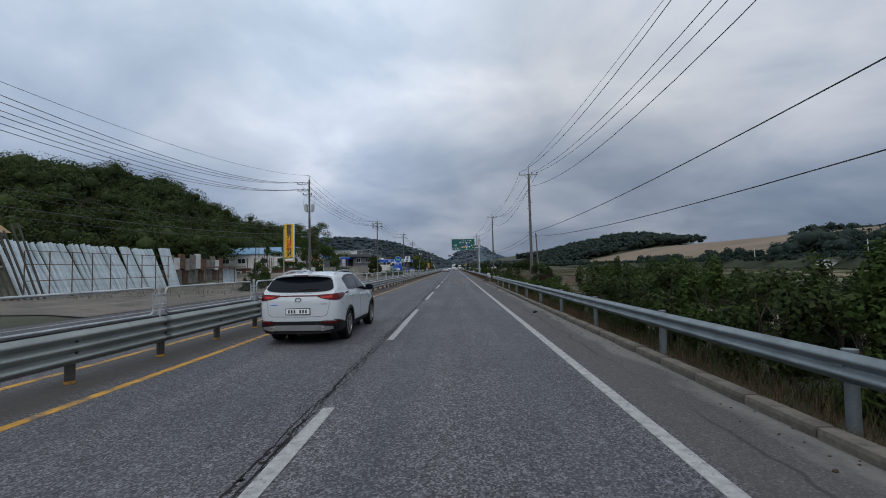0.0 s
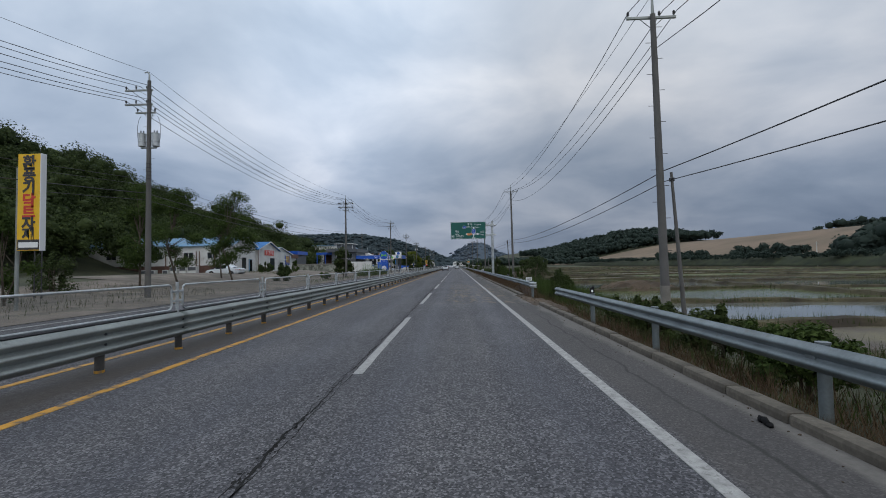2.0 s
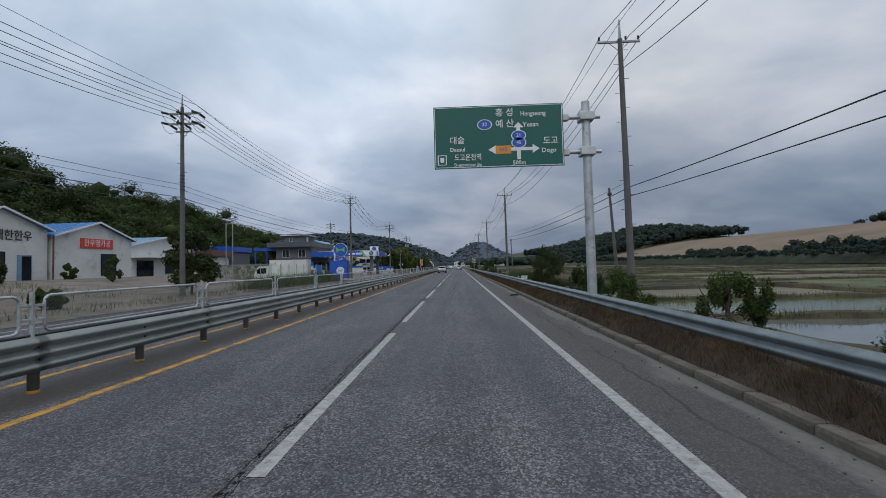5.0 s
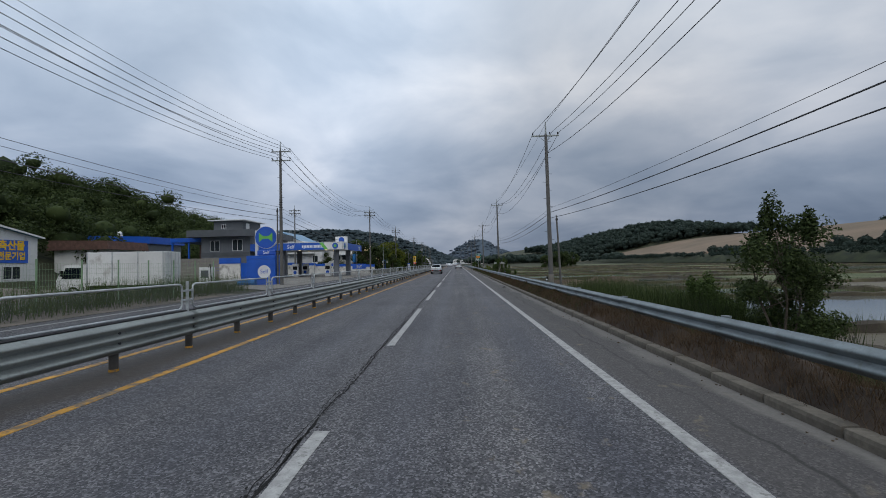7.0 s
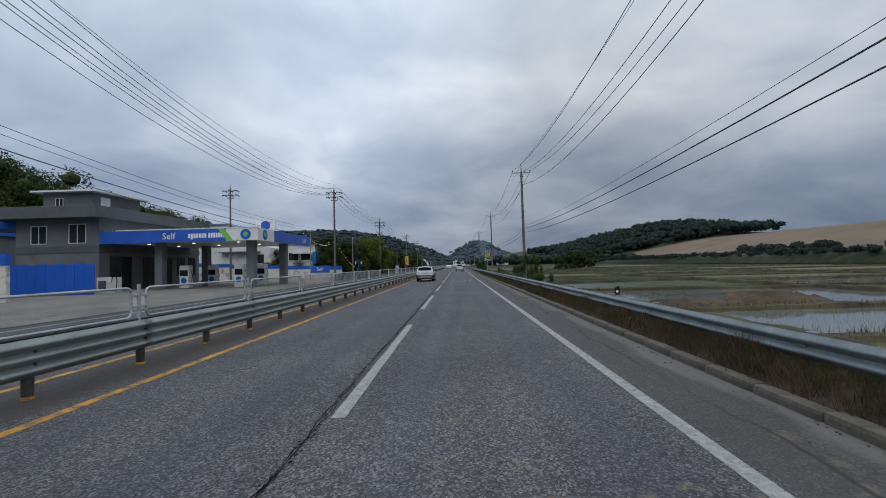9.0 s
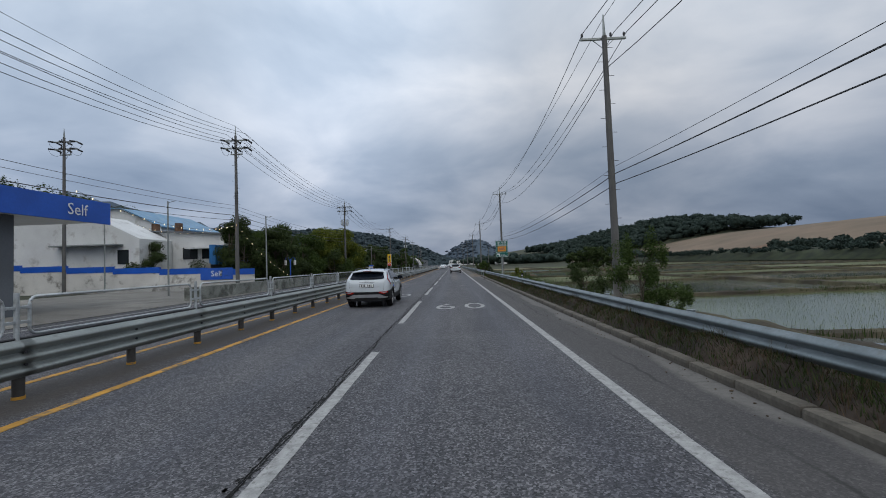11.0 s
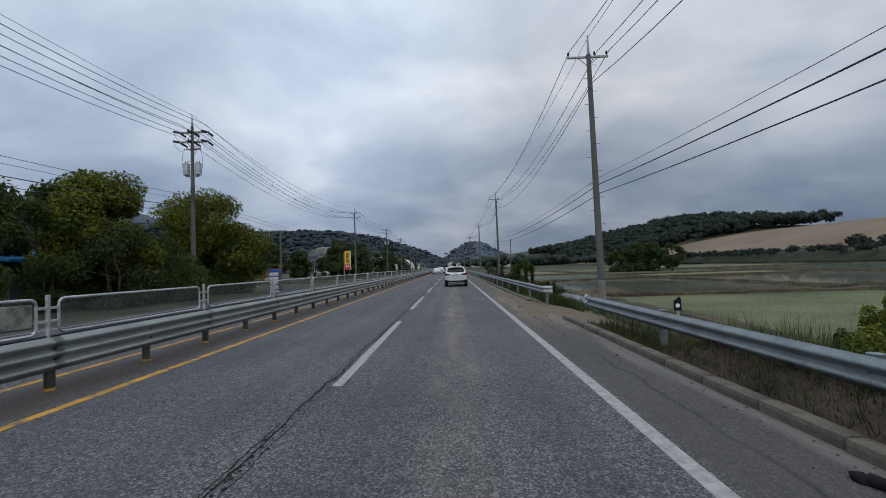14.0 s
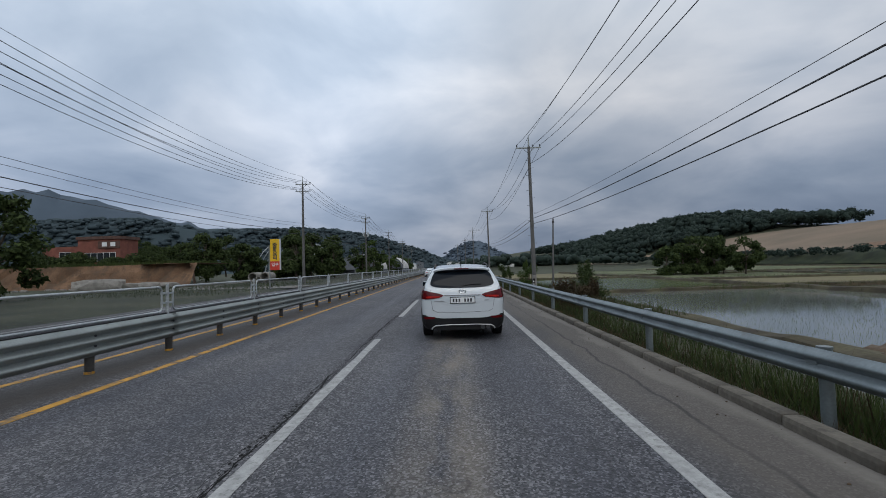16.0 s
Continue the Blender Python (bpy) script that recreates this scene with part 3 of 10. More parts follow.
def slab(x0, x1, y0, y1, z0, z1, step=4.0):
    """A band with thickness along the road."""
    s = Shape()
    ys = np.append(np.arange(y0, y1, step), y1)
    ring = [(x0, z0), (x0, z1), (x1, z1), (x1, z0), (x0, z0)]
    s.sheet([[(x + float(bend(y)), float(y), z) for x, z in ring] for y in ys])
    a = s.v[:4], s.v[-5:-1]
    s.add(a[0], [(0, 1, 2, 3)])
    s.add(a[1], [(3, 2, 1, 0)])
    return s


road = solid("road", slab(-14.4, 3.14, -60, 1500, -0.25, 0.0), ASPHALT, "worn grey asphalt of a four-lane country road", kind="structure")

# ---- road markings ----
PAINT_Z = 0.006
edge_line = solid("trim", slab(1.67, 1.83, -40, 900, -0.01, PAINT_Z), PAINT_W, "worn white edge line", kind="structure")
for x in (-5.13, -6.86):
    solid("trim", slab(x - 0.075, x + 0.075, -40, 900, -0.01, PAINT_Z), PAINT_Y, "worn yellow centre line", kind="structure")
solid("trim", slab(-13.6, -13.45, -40, 900, -0.01, PAINT_Z), PAINT_W, "worn white edge line", kind="structure")
DASHES = [-15.0, -3.2, 8.8, 21.3, 33.2, 45.3, 57.3, 69.3, 78.6, 88.1, 99.8, 110.6, 121.3, 132.6, 143.6, 154.7, 165.8, 177.0, 188.4, 199.3, 210.4, 222.0]
DASHES += [233.6 + 11.6 * i for i in range(30)]
for y in DASHES:
    s = Shape()
    n = 10
    rnd = random.Random(int(y * 10))
    rows = []
    for i in range(n + 1):
        yy = y + 7.2 * i / n
        rows.append([(-1.75 - 0.075 + rnd.uniform(-0.012, 0.006) + float(bend(yy)), yy, PAINT_Z), (-1.75 + 0.075 + rnd.uniform(-0.004, 0.01) + float(bend(yy)), yy, PAINT_Z)])
    s.sheet(rows)
    solid("trim", s, PAINT_W, "worn white lane dash", kind="structure")
# tar-filled joint between the lanes
joint = Shape()
rnd = random.Random(5)
for lead, share in ((0.0, 1.0), (-0.045, 0.55), (0.04, 0.35)):
    rows, yy, off = [], -20.0, 0.0
    while yy < 330:
        off = max(-0.05, min(0.04, off + rnd.uniform(-0.014, 0.014)))
        worn = 0.45 + 0.6 * noise.noise((yy * 0.16, 3.1 + lead * 40, 0.0)) + 0.45 * noise.noise((yy * 0.9, 8.0 + lead * 40, 0.0))
        w = max(0.0015, 0.024 * share * worn) * rnd.uniform(0.5, 1.5)
        x = -1.90 + lead + off + float(bend(yy))
        rows.append([(x - w, yy, 0.003), (x + w, yy, 0.003)])
        yy += 0.06
    joint.sheet(rows)
for _ in range(5200):
    yy = rnd.uniform(-8, 240)
    x, r = -1.91 + rnd.gauss(0, 0.035) + float(bend(yy)), rnd.uniform(0.006, 0.022)
    joint.add([(x + r * rnd.uniform(0.5, 1.2) * math.cos(a), yy + 1.6 * r * rnd.uniform(0.5, 1.2) * math.sin(a), 0.0042) for a in (0, 1.05, 2.1, 3.14, 4.2, 5.2)], [(0, 1, 2, 3, 4, 5)])
TAR = material("black_tar_joint", (0.022, 0.022, 0.022), 0.9, vary=0.3, fine=50, bump=0.3, spec=0.15)
solid("trim", joint, TAR, "cracked black tar joint between the lanes", kind="structure")


def painted_number(digits, x, y, w, h):
    """Speed figures painted on the lane, long along the road."""
    cu = bpy.data.curves.new("speed_marking", "FONT")
    cu.body, cu.size, cu.align_x, cu.align_y = digits, 1.0, "CENTER", "BOTTOM_BASELINE"
    cu.space_character, cu.offset = 1.25, -0.008
    tmp = bpy.data.objects.new("speed_marking", cu)
    me = bpy.data.meshes.new_from_object(tmp)
    bpy.data.objects.remove(tmp)
    me.materials.clear()
    me.materials.append(PAINT_W)
    co = np.array([v.co for v in me.vertices])
    lo, hi = co.min(0), co.max(0)
    ob = new("trim", me)
    ob.matrix_basis = Matrix.Translation((x, y, PAINT_Z)) @ Matrix.Diagonal((w / (hi[0] - lo[0]), h / (hi[1] - lo[1]), 1, 1)) @ Matrix.Translation((-(lo[0] + hi[0]) / 2, -lo[1], 0))
    return tagged(ob, "white speed figures painted on the lane", kind="structure")


painted_number("60", 0.0, 158.2, 1.85, 2.0)
painted_number("60", -3.5, 165.0, 1.85, 2.0)

# ---- kerb on the right ----
rnd = random.Random(9)
kerb = tagged(new("kerb"), "weathered concrete kerb beside the shoulder", kind="structure")
stone = Shape()
stone.box(0.03, 0.24, 0.0, 1.0, -0.1, 0.12, 0.05)
stone_mesh = stone.mesh("kerb_stone", KERB)
for i in range(300):
    y = -20 + i * 1.0
    if 43.6 < y < 49.0 or 194.6 < y < 200.5:
        continue
    k = new("kerb_stone", stone_mesh)
    k.parent = kerb
    k.matrix_basis = pose(3.08 + rnd.uniform(-0.008, 0.008) + float(bend(y)), y, rnd.uniform(-0.010, 0.006), 0, rnd.uniform(-0.8, 0.8), rnd.uniform(-0.35, 0.35))

# ---- median guardrail and fence ----
def beam_profile(depth=0.08, h=0.31, humps=2):
    """Half-round corrugations of a steel beam, as (outward, up)."""
    pts = []
    n = 12 * humps
    for i in range(n + 1):
        u = i / n
        pts.append((depth * (0.5 - 0.5 * math.cos(u * 2 * math.pi * humps)) ** 0.75, -h / 2 + h * u))
    return pts


def beam(length, x, z, h, side, depth=0.08, humps=2):
    """A corrugated beam along y that bulges towards side."""
    s = Shape()
    prof = beam_profile(depth, h, humps)
    outer = [(x + side * d, z + u) for d, u in prof]
    inner = [(x + side * (d - 0.006), z + u) for d, u in reversed(prof)]
    s.prism(outer + inner, "y", 0.0, length)
    return s


STEP = 4.03
guard = thing("guardrail", "weathered galvanised median guardrail on short posts", "guardrail", (0, 0, 0), group="median guardrail")
part("beam", beam(STEP + 0.16, -6.03, 0.545, 0.50, 1, 0.085, 3), GALV_OLD, guard, smooth=True)
back = beam(STEP + 0.16, -6.22, 0.545, 0.50, -1, 0.085, 3)
part("beam", back, GALV_OLD, guard, smooth=True)
for z in (0.46, 0.63):
    for y in (0.08, 0.08 + STEP / 2):
        part("bolt", Shape().tube([(-6.03, y, z), (-6.005, y, z)], 0.022, 6), STEEL_DARK, guard)
for y in (0.0, STEP / 2):
    p = part("post", Shape().tube([(-6.12, y + 0.08, -0.05), (-6.12, y + 0.08, 0.78)], 0.07, 12), POST_D, guard, "dark stained round post", smooth=True)
    part("reflector_band", Shape().tube([(-6.12, y + 0.08, 0.0), (-6.12, y + 0.08, 0.04)], 0.076, 12), PAINT_Y, p, "yellow reflective band at the foot")
fence = thing("median_fence", "grey tubular median fence panel filled with wire mesh", "fence", (0, 0, 0), group="median fence")


def rounded(y0, y1, z0, z1, r, x):
    pts = []
    for cy, cz, a in ((y1 - r, z1 - r, 0), (y0 + r, z1 - r, 90), (y0 + r, z0 + r, 180), (y1 - r, z0 + r, 270)):
        pts += [(x, cy + r * math.cos(radians(a + d)), cz + r * math.sin(radians(a + d))) for d in (0, 30, 60, 90)]
    return pts + [pts[0]]


FX = -6.15
part("frame", Shape().tube(rounded(0.26, STEP - 0.10, 0.84, 1.36, 0.10, FX), 0.021, 8, caps=False), GALV, fence, smooth=True)
mesh_panel = Shape()
mesh_panel.sheet([[(FX, 0.27, 0.85), (FX, 0.27, 1.35)], [(FX, STEP - 0.11, 0.85), (FX, STEP - 0.11, 1.35)]])
part("wire_mesh", mesh_panel, WIRES, fence, "dull grey wire mesh")
part("post", Shape().tube([(FX, 0.08, 0.70), (FX, 0.08, 1.42)], 0.032, 10), GALV, fence, smooth=True)
for z in (1.02, 1.22):
    part("bracket", Shape().box(FX - 0.02, FX + 0.02, -0.12, 0.27, z - 0.02, z + 0.02, 0.004), GALV, fence)
part("lower_rail", Shape().tube([(FX, 0.0, 0.80), (FX, STEP, 0.80)], 0.018, 6), STEEL_DARK, fence)
for i in range(-15, 66):
    y = 47.52 + i * STEP
    if i == 0:
        continue
    sk = 180 / math.pi * 0.055 * min(1, max(0, (y - 290) / 160))
    m = pose(float(bend(y)), y, 0, 0, 0, sk)
    copy_thing(guard, m)
    copy_thing(fence, m)
guard.matrix_basis = pose(0, 47.52, 0)
fence.matrix_basis = pose(0, 47.52, 0)

# ---- guardrail on the right ----
RX = 3.70
rail = thing("guardrail", "blue-grey galvanised roadside guardrail on round posts", "guardrail", group="roadside guardrail")
part("beam", beam(4.12, RX, 0.565, 0.305, -1, 0.07), GALV_BLUE, rail, smooth=True)
rp = part("post", Shape().tube([(RX + 0.13, 0.1, -0.5), (RX + 0.13, 0.1, 0.70)], 0.065, 12), GALV_BLUE, rail, smooth=True)
part("cap", Shape().tube([(RX + 0.13, 0.1, 0.70), (RX + 0.13, 0.1, 0.725)], 0.072, 12), GALV_BLUE, rp)
part("spacer", Shape().box(RX - 0.02, RX + 0.10, 0.03, 0.17, 0.48, 0.65, 0.01), GALV_BLUE, rail)
first = True
spans = [(43.3 - 4 * k, 0) for k in range(1, 16)] + [(49.3 + 4.03 * k, 0) for k in range(36)] + [(200.2 + 4 * k, 0) for k in range(30)]
for y, _ in spans:
    dz = float(np.interp(y, [0, 25, 94, 120, 172, 215], [0.01, 0.015, 0.045, 0.0, -0.03, -0.04]))
    m = pose(float(bend(y)), y, dz, 0, 0, 180 / math.pi * 0.055 * min(1, max(0, (y - 290) / 160)))
    if first:
        rail.matrix_basis, first = m, False
    else:
        copy_thing(rail, m)


def verge_rise(x, y):
    """Earth and dead grass heaped against the kerb and round the feet of the rail."""
    h = np.interp(x, [3.28, 3.38, 3.52, 3.68, 3.95, 4.30, 4.8, 9.0], [0.08, 0.20, 0.32, 0.37, 0.33, 0.10, -0.25, -3.0])
    lump = 0.05 * np.sin(np.asarray(y) * 1.7) + 0.04 * np.sin(np.asarray(y) * 4.3 + 1.0)
    on = smooth(49.5, 52.5, y) * (1 - smooth(188, 193, y))
    return (h + lump * np.clip((np.asarray(x) - 3.28) * 4, 0, 1)) * on - 0.6 * (1 - on)


rows = [[(float(x), float(y), float(verge_rise(x, y) + 0.02 * noise.noise((x * 6, y * 3, 0)))) for x in (3.28, 3.33, 3.40, 3.52, 3.68, 3.95, 4.30, 4.8)] for y in np.arange(49.0, 194.0, 0.25)]
VERGE_E = material("dead_grass_earth", (0.050, 0.036, 0.026), 0.95, vary=0.45, scale=0.8, fine=14, bump=0.8, tint=(0.082, 0.057, 0.040))
solid("verge_bank", Shape().sheet(rows), VERGE_E, "low bank of earth and dead grass along the guardrail", "bank", kind="structure", smooth=True)


def rail_end(y, sign):
    """The flared end shoe of a guardrail."""
    t = thing("guardrail_end", "bent steel end piece of the roadside guardrail", "guardrail", (0, y, 0))
    s = Shape()
    prof = beam_profile(0.07, 0.305)
    rows = []
    for k, (dy, dx, sc) in enumerate(((0, 0, 1), (0.15, 0.0, 1), (0.32, 0.03, 0.8), (0.46, 0.12, 0.55), (0.52, 0.24, 0.3))):
        rows.append([(RX + dx - d * sc, sign * dy, 0.565 + u) for d, u in prof])
    s.sheet(rows)
    s.sheet([[(x + 0.006, y2, z) for x, y2, z in row] for row in rows])
    part("shoe", s, GALV, t, smooth=True)


rail_end(43.25, 1)
rail_end(49.32, -1)
rail_end(194.4, 1)
rail_end(200.22, -1)

# ---- utility poles and lines ----
def pole_shape(h, r0=0.19, r1=0.10, base=0.0):
    return Shape().tube([(0, 0, base), (0, 0, h)], r0, 14, r_end=r1)


def insulator(parent, at, r=0.05, h=0.22, mat=STEEL_DARK):
    s = Shape()
    x, y, z = at
    s.tube([(x, y, z), (x, y, z + h)], r * 0.45, 6)
    for k in range(3):
        s.tube([(x, y, z + h * (0.35 + 0.2 * k)), (x, y, z + h * (0.45 + 0.2 * k))], r, 8)
    part("insulator", s, mat, parent)


def crossarm(parent, z, x0, x1, pins, d=0.045):
    arm = part("crossarm", Shape().box(x0, x1, 0.10, 0.10 + 2 * d, z - d, z + d, 0.008), GALV_OLD, parent)
    for x in pins:
        insulator(arm, (x, 0.145, z + d))
    part("brace", Shape().tube([(x0 * 0.5, 0.14, z - 0.02), (0, 0.12, z - 0.45)], 0.016, 6), GALV_OLD, arm)
    part("brace", Shape().tube([(x1 * 0.5, 0.14, z - 0.02), (0, 0.12, z - 0.45)], 0.016, 6), GALV_OLD, arm)
    return arm


def steps_on(parent, z0, z1, n):
    for k in range(n):
        z = z0 + (z1 - z0) * k / (n - 1)
        s = 1 if k % 2 else -1
        part("step_bolt", Shape().tube([(s * 0.10, 0, z), (s * 0.32, 0, z)], 0.011, 5), STEEL_DARK, parent)


def right_pole(x, y, top, base, lean=0.0):
    t = thing("utility_pole", "slender grey concrete utility pole with one crossarm", "utility pole", (x, y, base), group="poles beside the fields")
    h = top - base
    p = part("pole", pole_shape(h - 0.9, 0.168, 0.10), CONC_POLE, t, smooth=True)
    part("pole_top", Shape().tube([(0, 0, h - 0.95), (0, 0, h)], 0.07, 8, r_end=0.03), GALV_OLD, p)
    crossarm(t, h - 0.95, -0.95, 0.95, (-0.88, 0.32, 0.88))
    steps_on(p, 2.2, h - 1.4, 16)
    part("band", Shape().tube([(0, 0, 0.6), (0, 0, 1.5)], 0.174, 14), CONC, p)
    t.matrix_basis = pose(x, y, base, 0, lean, 0)
    return t


RIGHT = [(7.65, 42.9, 12.07, -0.75), (7.55, 85.1, 12.55, -0.9), (6.22, 121.0, 11.48, -0.75), (6.49, 160.4, 11.85, -0.7), (6.63, 201.8, 12.07, -0.7), (6.25, 240.4, 11.56, -0.7), (6.3, 279, 11.6, -0.7), (5.8, 318, 11.6, -0.7), (5.0, 357, 11.6, -0.7), (3.0, 397, 11.6, -0.7)]
for x, y, top, base in RIGHT:
    right_pole(x, y, top, base, -0.4)


def transformer(parent, at, r=0.2, h=0.72):
    x, y, z = at
    s = Shape()
    s.tube([(x, y, z), (x, y, z + 0.05), (x, y, z + h - 0.05), (x, y, z + h)], r, 14)
    s.tube([(x, y, z + 0.25), (x, y, z + 0.3)], r + 0.02, 14)
    s.tube([(x, y, z + h), (x, y, z + h + 0.04)], r + 0.02, 14)
    can = part("transformer", s, GALV, parent, "light grey transformer can", smooth=True)
    for dx in (-0.08, 0.08):
        insulator(can, (x + dx, y, z + h + 0.02), 0.035, 0.2)


def left_pole(x, y, top, base, style, cans=False):
    t = thing("utility_pole", "grey concrete utility pole with two crossarms" + (" and transformers" if cans else ""), "utility pole", (x, y, base), group="poles beyond the opposite lanes")
    h = top - base
    p = part("pole", pole_shape(h - (0.5 if style == "hook" else 0.8), 0.165, 0.095), CONC_POLE, t, smooth=True)
    steps_on(p, 2.4, h - 2.6, 14)
    if style == "hook":
        pts = [(0, 0, h - 0.6), (0, 0, h - 0.15), (-0.05, 0, h - 0.03), (-0.16, 0, h), (-0.28, 0, h - 0.03)]
        part("pole_top", Shape().tube(pts, 0.05, 8, r_end=0.03), GALV_OLD, p, smooth=True)
        crossarm(t, h - 1.0, -1.55, 0.1, (-1.5, -0.9, -0.25))
        crossarm(t, h - 1.85, -1.55, 0.1, (-1.5, -0.9, -0.25))
        crossarm(t, h - 2.35, -0.9, 0.3, (-0.8, 0.25))
    elif style == "dead":
        part("pole_top", Shape().tube([(0, 0, h - 0.85), (0, 0, h)], 0.07, 8, r_end=0.02), GALV_OLD, p)
        for z in (h - 1.15, h - 1.8):
            arm = crossarm(t, z, -1.05, 1.05, (-0.35,), 0.055)
            for x2 in (-0.95, 0.0, 0.95):
                for sy in (-1, 1):
                    s = Shape()
                    a, b = Vector((x2, 0.145, z)), Vector((x2 + 0.05 * sy, 0.145 + sy * 0.62, z - 0.10))
                    s.tube([a, b], 0.022, 6)
                    for q in range(6):
                        c = a.lerp(b, 0.25 + 0.12 * q)
                        s.tube([c, c + (b - a).normalized() * 0.035], 0.075, 8)
                    part("strain_insulator", s, STEEL_DARK, arm, "dark ribbed strain insulator")
                loop = [(x2, 0.145 + 0.6 * math.cos(u), z - 0.12 - 0.45 * math.sin(u)) for u in np.linspace(0, math.pi, 9)]
                part("jumper_wire", Shape().tube(loop, 0.012, 5), STEEL_DARK, arm)
        crossarm(t, h - 2.3, -0.5, 0.5, (-0.45, 0.45))
    else:
        part("pole_top", Shape().tube([(0, 0, h - 0.85), (0, 0, h)], 0.06, 8, r_end=0.025), GALV_OLD, p)
        crossarm(t, h - 0.85, -0.85, 0.85, (-0.8, 0.35, 0.8))
        crossarm(t, h - 1.65, -0.85, 0.85, (-0.8, -0.35, 0.8))
    if cans:
        z = h - 4.1 if style == "dead" else h - 4.4
        part("bracket", Shape().box(-0.45, 0.45, -0.06, 0.06, z - 0.12, z - 0.04), GALV_OLD, p)
        transformer(t, (-0.40, 0, z))
        transformer(t, (0.40, 0, z))
        for sx in (-1, 1):
            loop = [(sx * (0.42 + 0.28 * math.sin(u)), 0, z + 0.9 + 0.9 * math.cos(u)) for u in np.linspace(0.2, 2.6, 9)]
            part("cable", Shape().tube(loop, 0.012, 5), STEEL_DARK, t)
    for k in range(5):
        part("band", Shape().tube([(0, 0, h * 0.52 + 0.22 * k), (0, 0, h * 0.52 + 0.22 * k + 0.05)], 0.15, 10), STEEL_DARK, p)
    return t


LEFT = [(-17.97, 50.7, 13.33, 0.1, "hook", True), (-17.07, 91.7, 12.75, 0.2, "dead", False), (-15.73, 128.1, 12.79, 0.1, "two", False), (-17.8, 177.2, 13.57, 0.1, "dead", False), (-17.3, 210.5, 12.49, 0.1, "dead", True), (-16.7, 255.8, 12.33, 0.1, "two", False), (-16.4, 290, 12.3, 0.1, "two", True), (-17.2, 326, 12.3, 0.1, "two", False), (-18.0, 366, 12.3, 0.1, "two", False), (-20, 406, 12.3, 0.1, "two", False), (-22, 446, 12.3, 0.1, "two", False)]
for row in LEFT:
    left_pole(*row)
left_pole(-33.9, 179, 14.6, 0.1, "dead", False)


def hang(a, b, sag, r=0.012, n=14):
    a, b = Vector(a), Vector(b)
    pts = []
    for i in range(n + 1):
        u = i / n
        p = a.lerp(b, u)
        p.z -= 4 * sag * u * (1 - u)
        pts.append(p)
    return Shape().tube(pts, r, 5)


def line_run(name, label, supports, sag, r=0.012, group="overhead lines"):
    """One wire carried from support to support."""
    t = thing(name, label, "power line", group=group)
    for a, b in zip(supports, supports[1:]):
        d = (Vector(b) - Vector(a)).length
        part("span", hang(a, b, sag * (d / 40) ** 2, r), STEEL_DARK, t)
    return t


rs = [(7.8, -2.0, 12.2)] + [(x, y, top) for x, y, top, base in RIGHT]
rs = [(7.9, -44.0, 12.2)] + rs
for dx in (-0.92, 0.38, 0.92):
    line_run("power_line", "thin dark overhead wire between the roadside poles", [(x + dx, y + 0.14, top - 0.68) for x, y, top in rs], 1.35, 0.016)
line_run("power_line", "thin dark overhead wire between the roadside poles", [(x, y, top) for x, y, top in rs], 0.6, 0.011)
line_run("power_line", "thin dark overhead wire between the roadside poles", [(x + 0.05, y, top - 2.2) for x, y, top in rs], 1.5, 0.016)
# bundled communication cables lower down
com = [(8.8, -40.0, 5.9), (8.35, 2.0, 5.9)] + [(x + 0.12, y, base + 5.85) for x, y, top, base in RIGHT]
line_run("cable_line", "thick black bundled cable on the roadside poles", [(x, y, z) for x, y, z in com], 0.45, 0.019)
line_run("cable_line", "thin stay wire above the bundled cable", [(x, y, z + 0.30) for x, y, z in com[3:]], 0.40, 0.008)
line_run("cable_line", "thick black bundled cable on the roadside poles", [(x + 0.05, y, z - (1.95 if y < 20 else 0.40)) for x, y, z in com], 0.5, 0.017)
ls = [(-19.2, -34.0, 9.6, -1.5, "two", False), (-18.6, 9.0, 9.6, -1.5, "two", False)] + LEFT
for k, (dx, dz) in enumerate(((-0.8, -0.62), (0.1, -0.62), (0.8, -0.62), (-0.8, -1.45), (0.0, -1.45), (0.8, -1.45))):
    pts = [(x + (dx - 0.75 if st == "hook" else dx), y + 0.14, top + dz - (0.15 if st == "hook" else 0)) for x, y, top, base, st, c in ls]
    line_run("power_line", "thin dark overhead wire beyond the opposite lanes", pts, 1.45, 0.016)
line_run("power_line", "thin dark overhead wire beyond the opposite lanes", [(x, y, top) for x, y, top, *_ in ls], 1.1, 0.011)
for dz, r in ((6.9, 0.012), (6.6, 0.010), (6.1, 0.022), (5.7, 0.014)):
    line_run("cable_line", "black cable strung along the poles", [(x - 0.2, y, base + dz) for x, y, top, base, *_ in ls], 0.6, r)

# short poles that carry the cables
def stub_pole(x, y, base, top, lean=0.0, r=0.07):
    t = thing("cable_pole", "short dark pole that carries the cables", "utility pole", (x, y, base))
    part("pole", pole_shape(top - base, r + 0.02, r - 0.02), CONC_POLE, t, smooth=True)
    part("clamp", Shape().box(-0.075, 0.075, -0.075, 0.075, top - base - 0.35, top - base - 0.22, 0.01), STEEL_DARK, t)
    t.matrix_basis = pose(x, y, base, 0, lean, 0)


stub_pole(-16.4, 128.9, 0.0, 7.0)
stub_pole(8.5, 43.2, -0.95, 5.1, -3.0)
stub_pole(7.2, 85.6, -0.9, 5.0, -3.0)
stub_pole(7.0, 121.4, -0.8, 4.9, -2.0)
stub_pole(7.9, 241.6, -0.9, 5.2, 2.0)

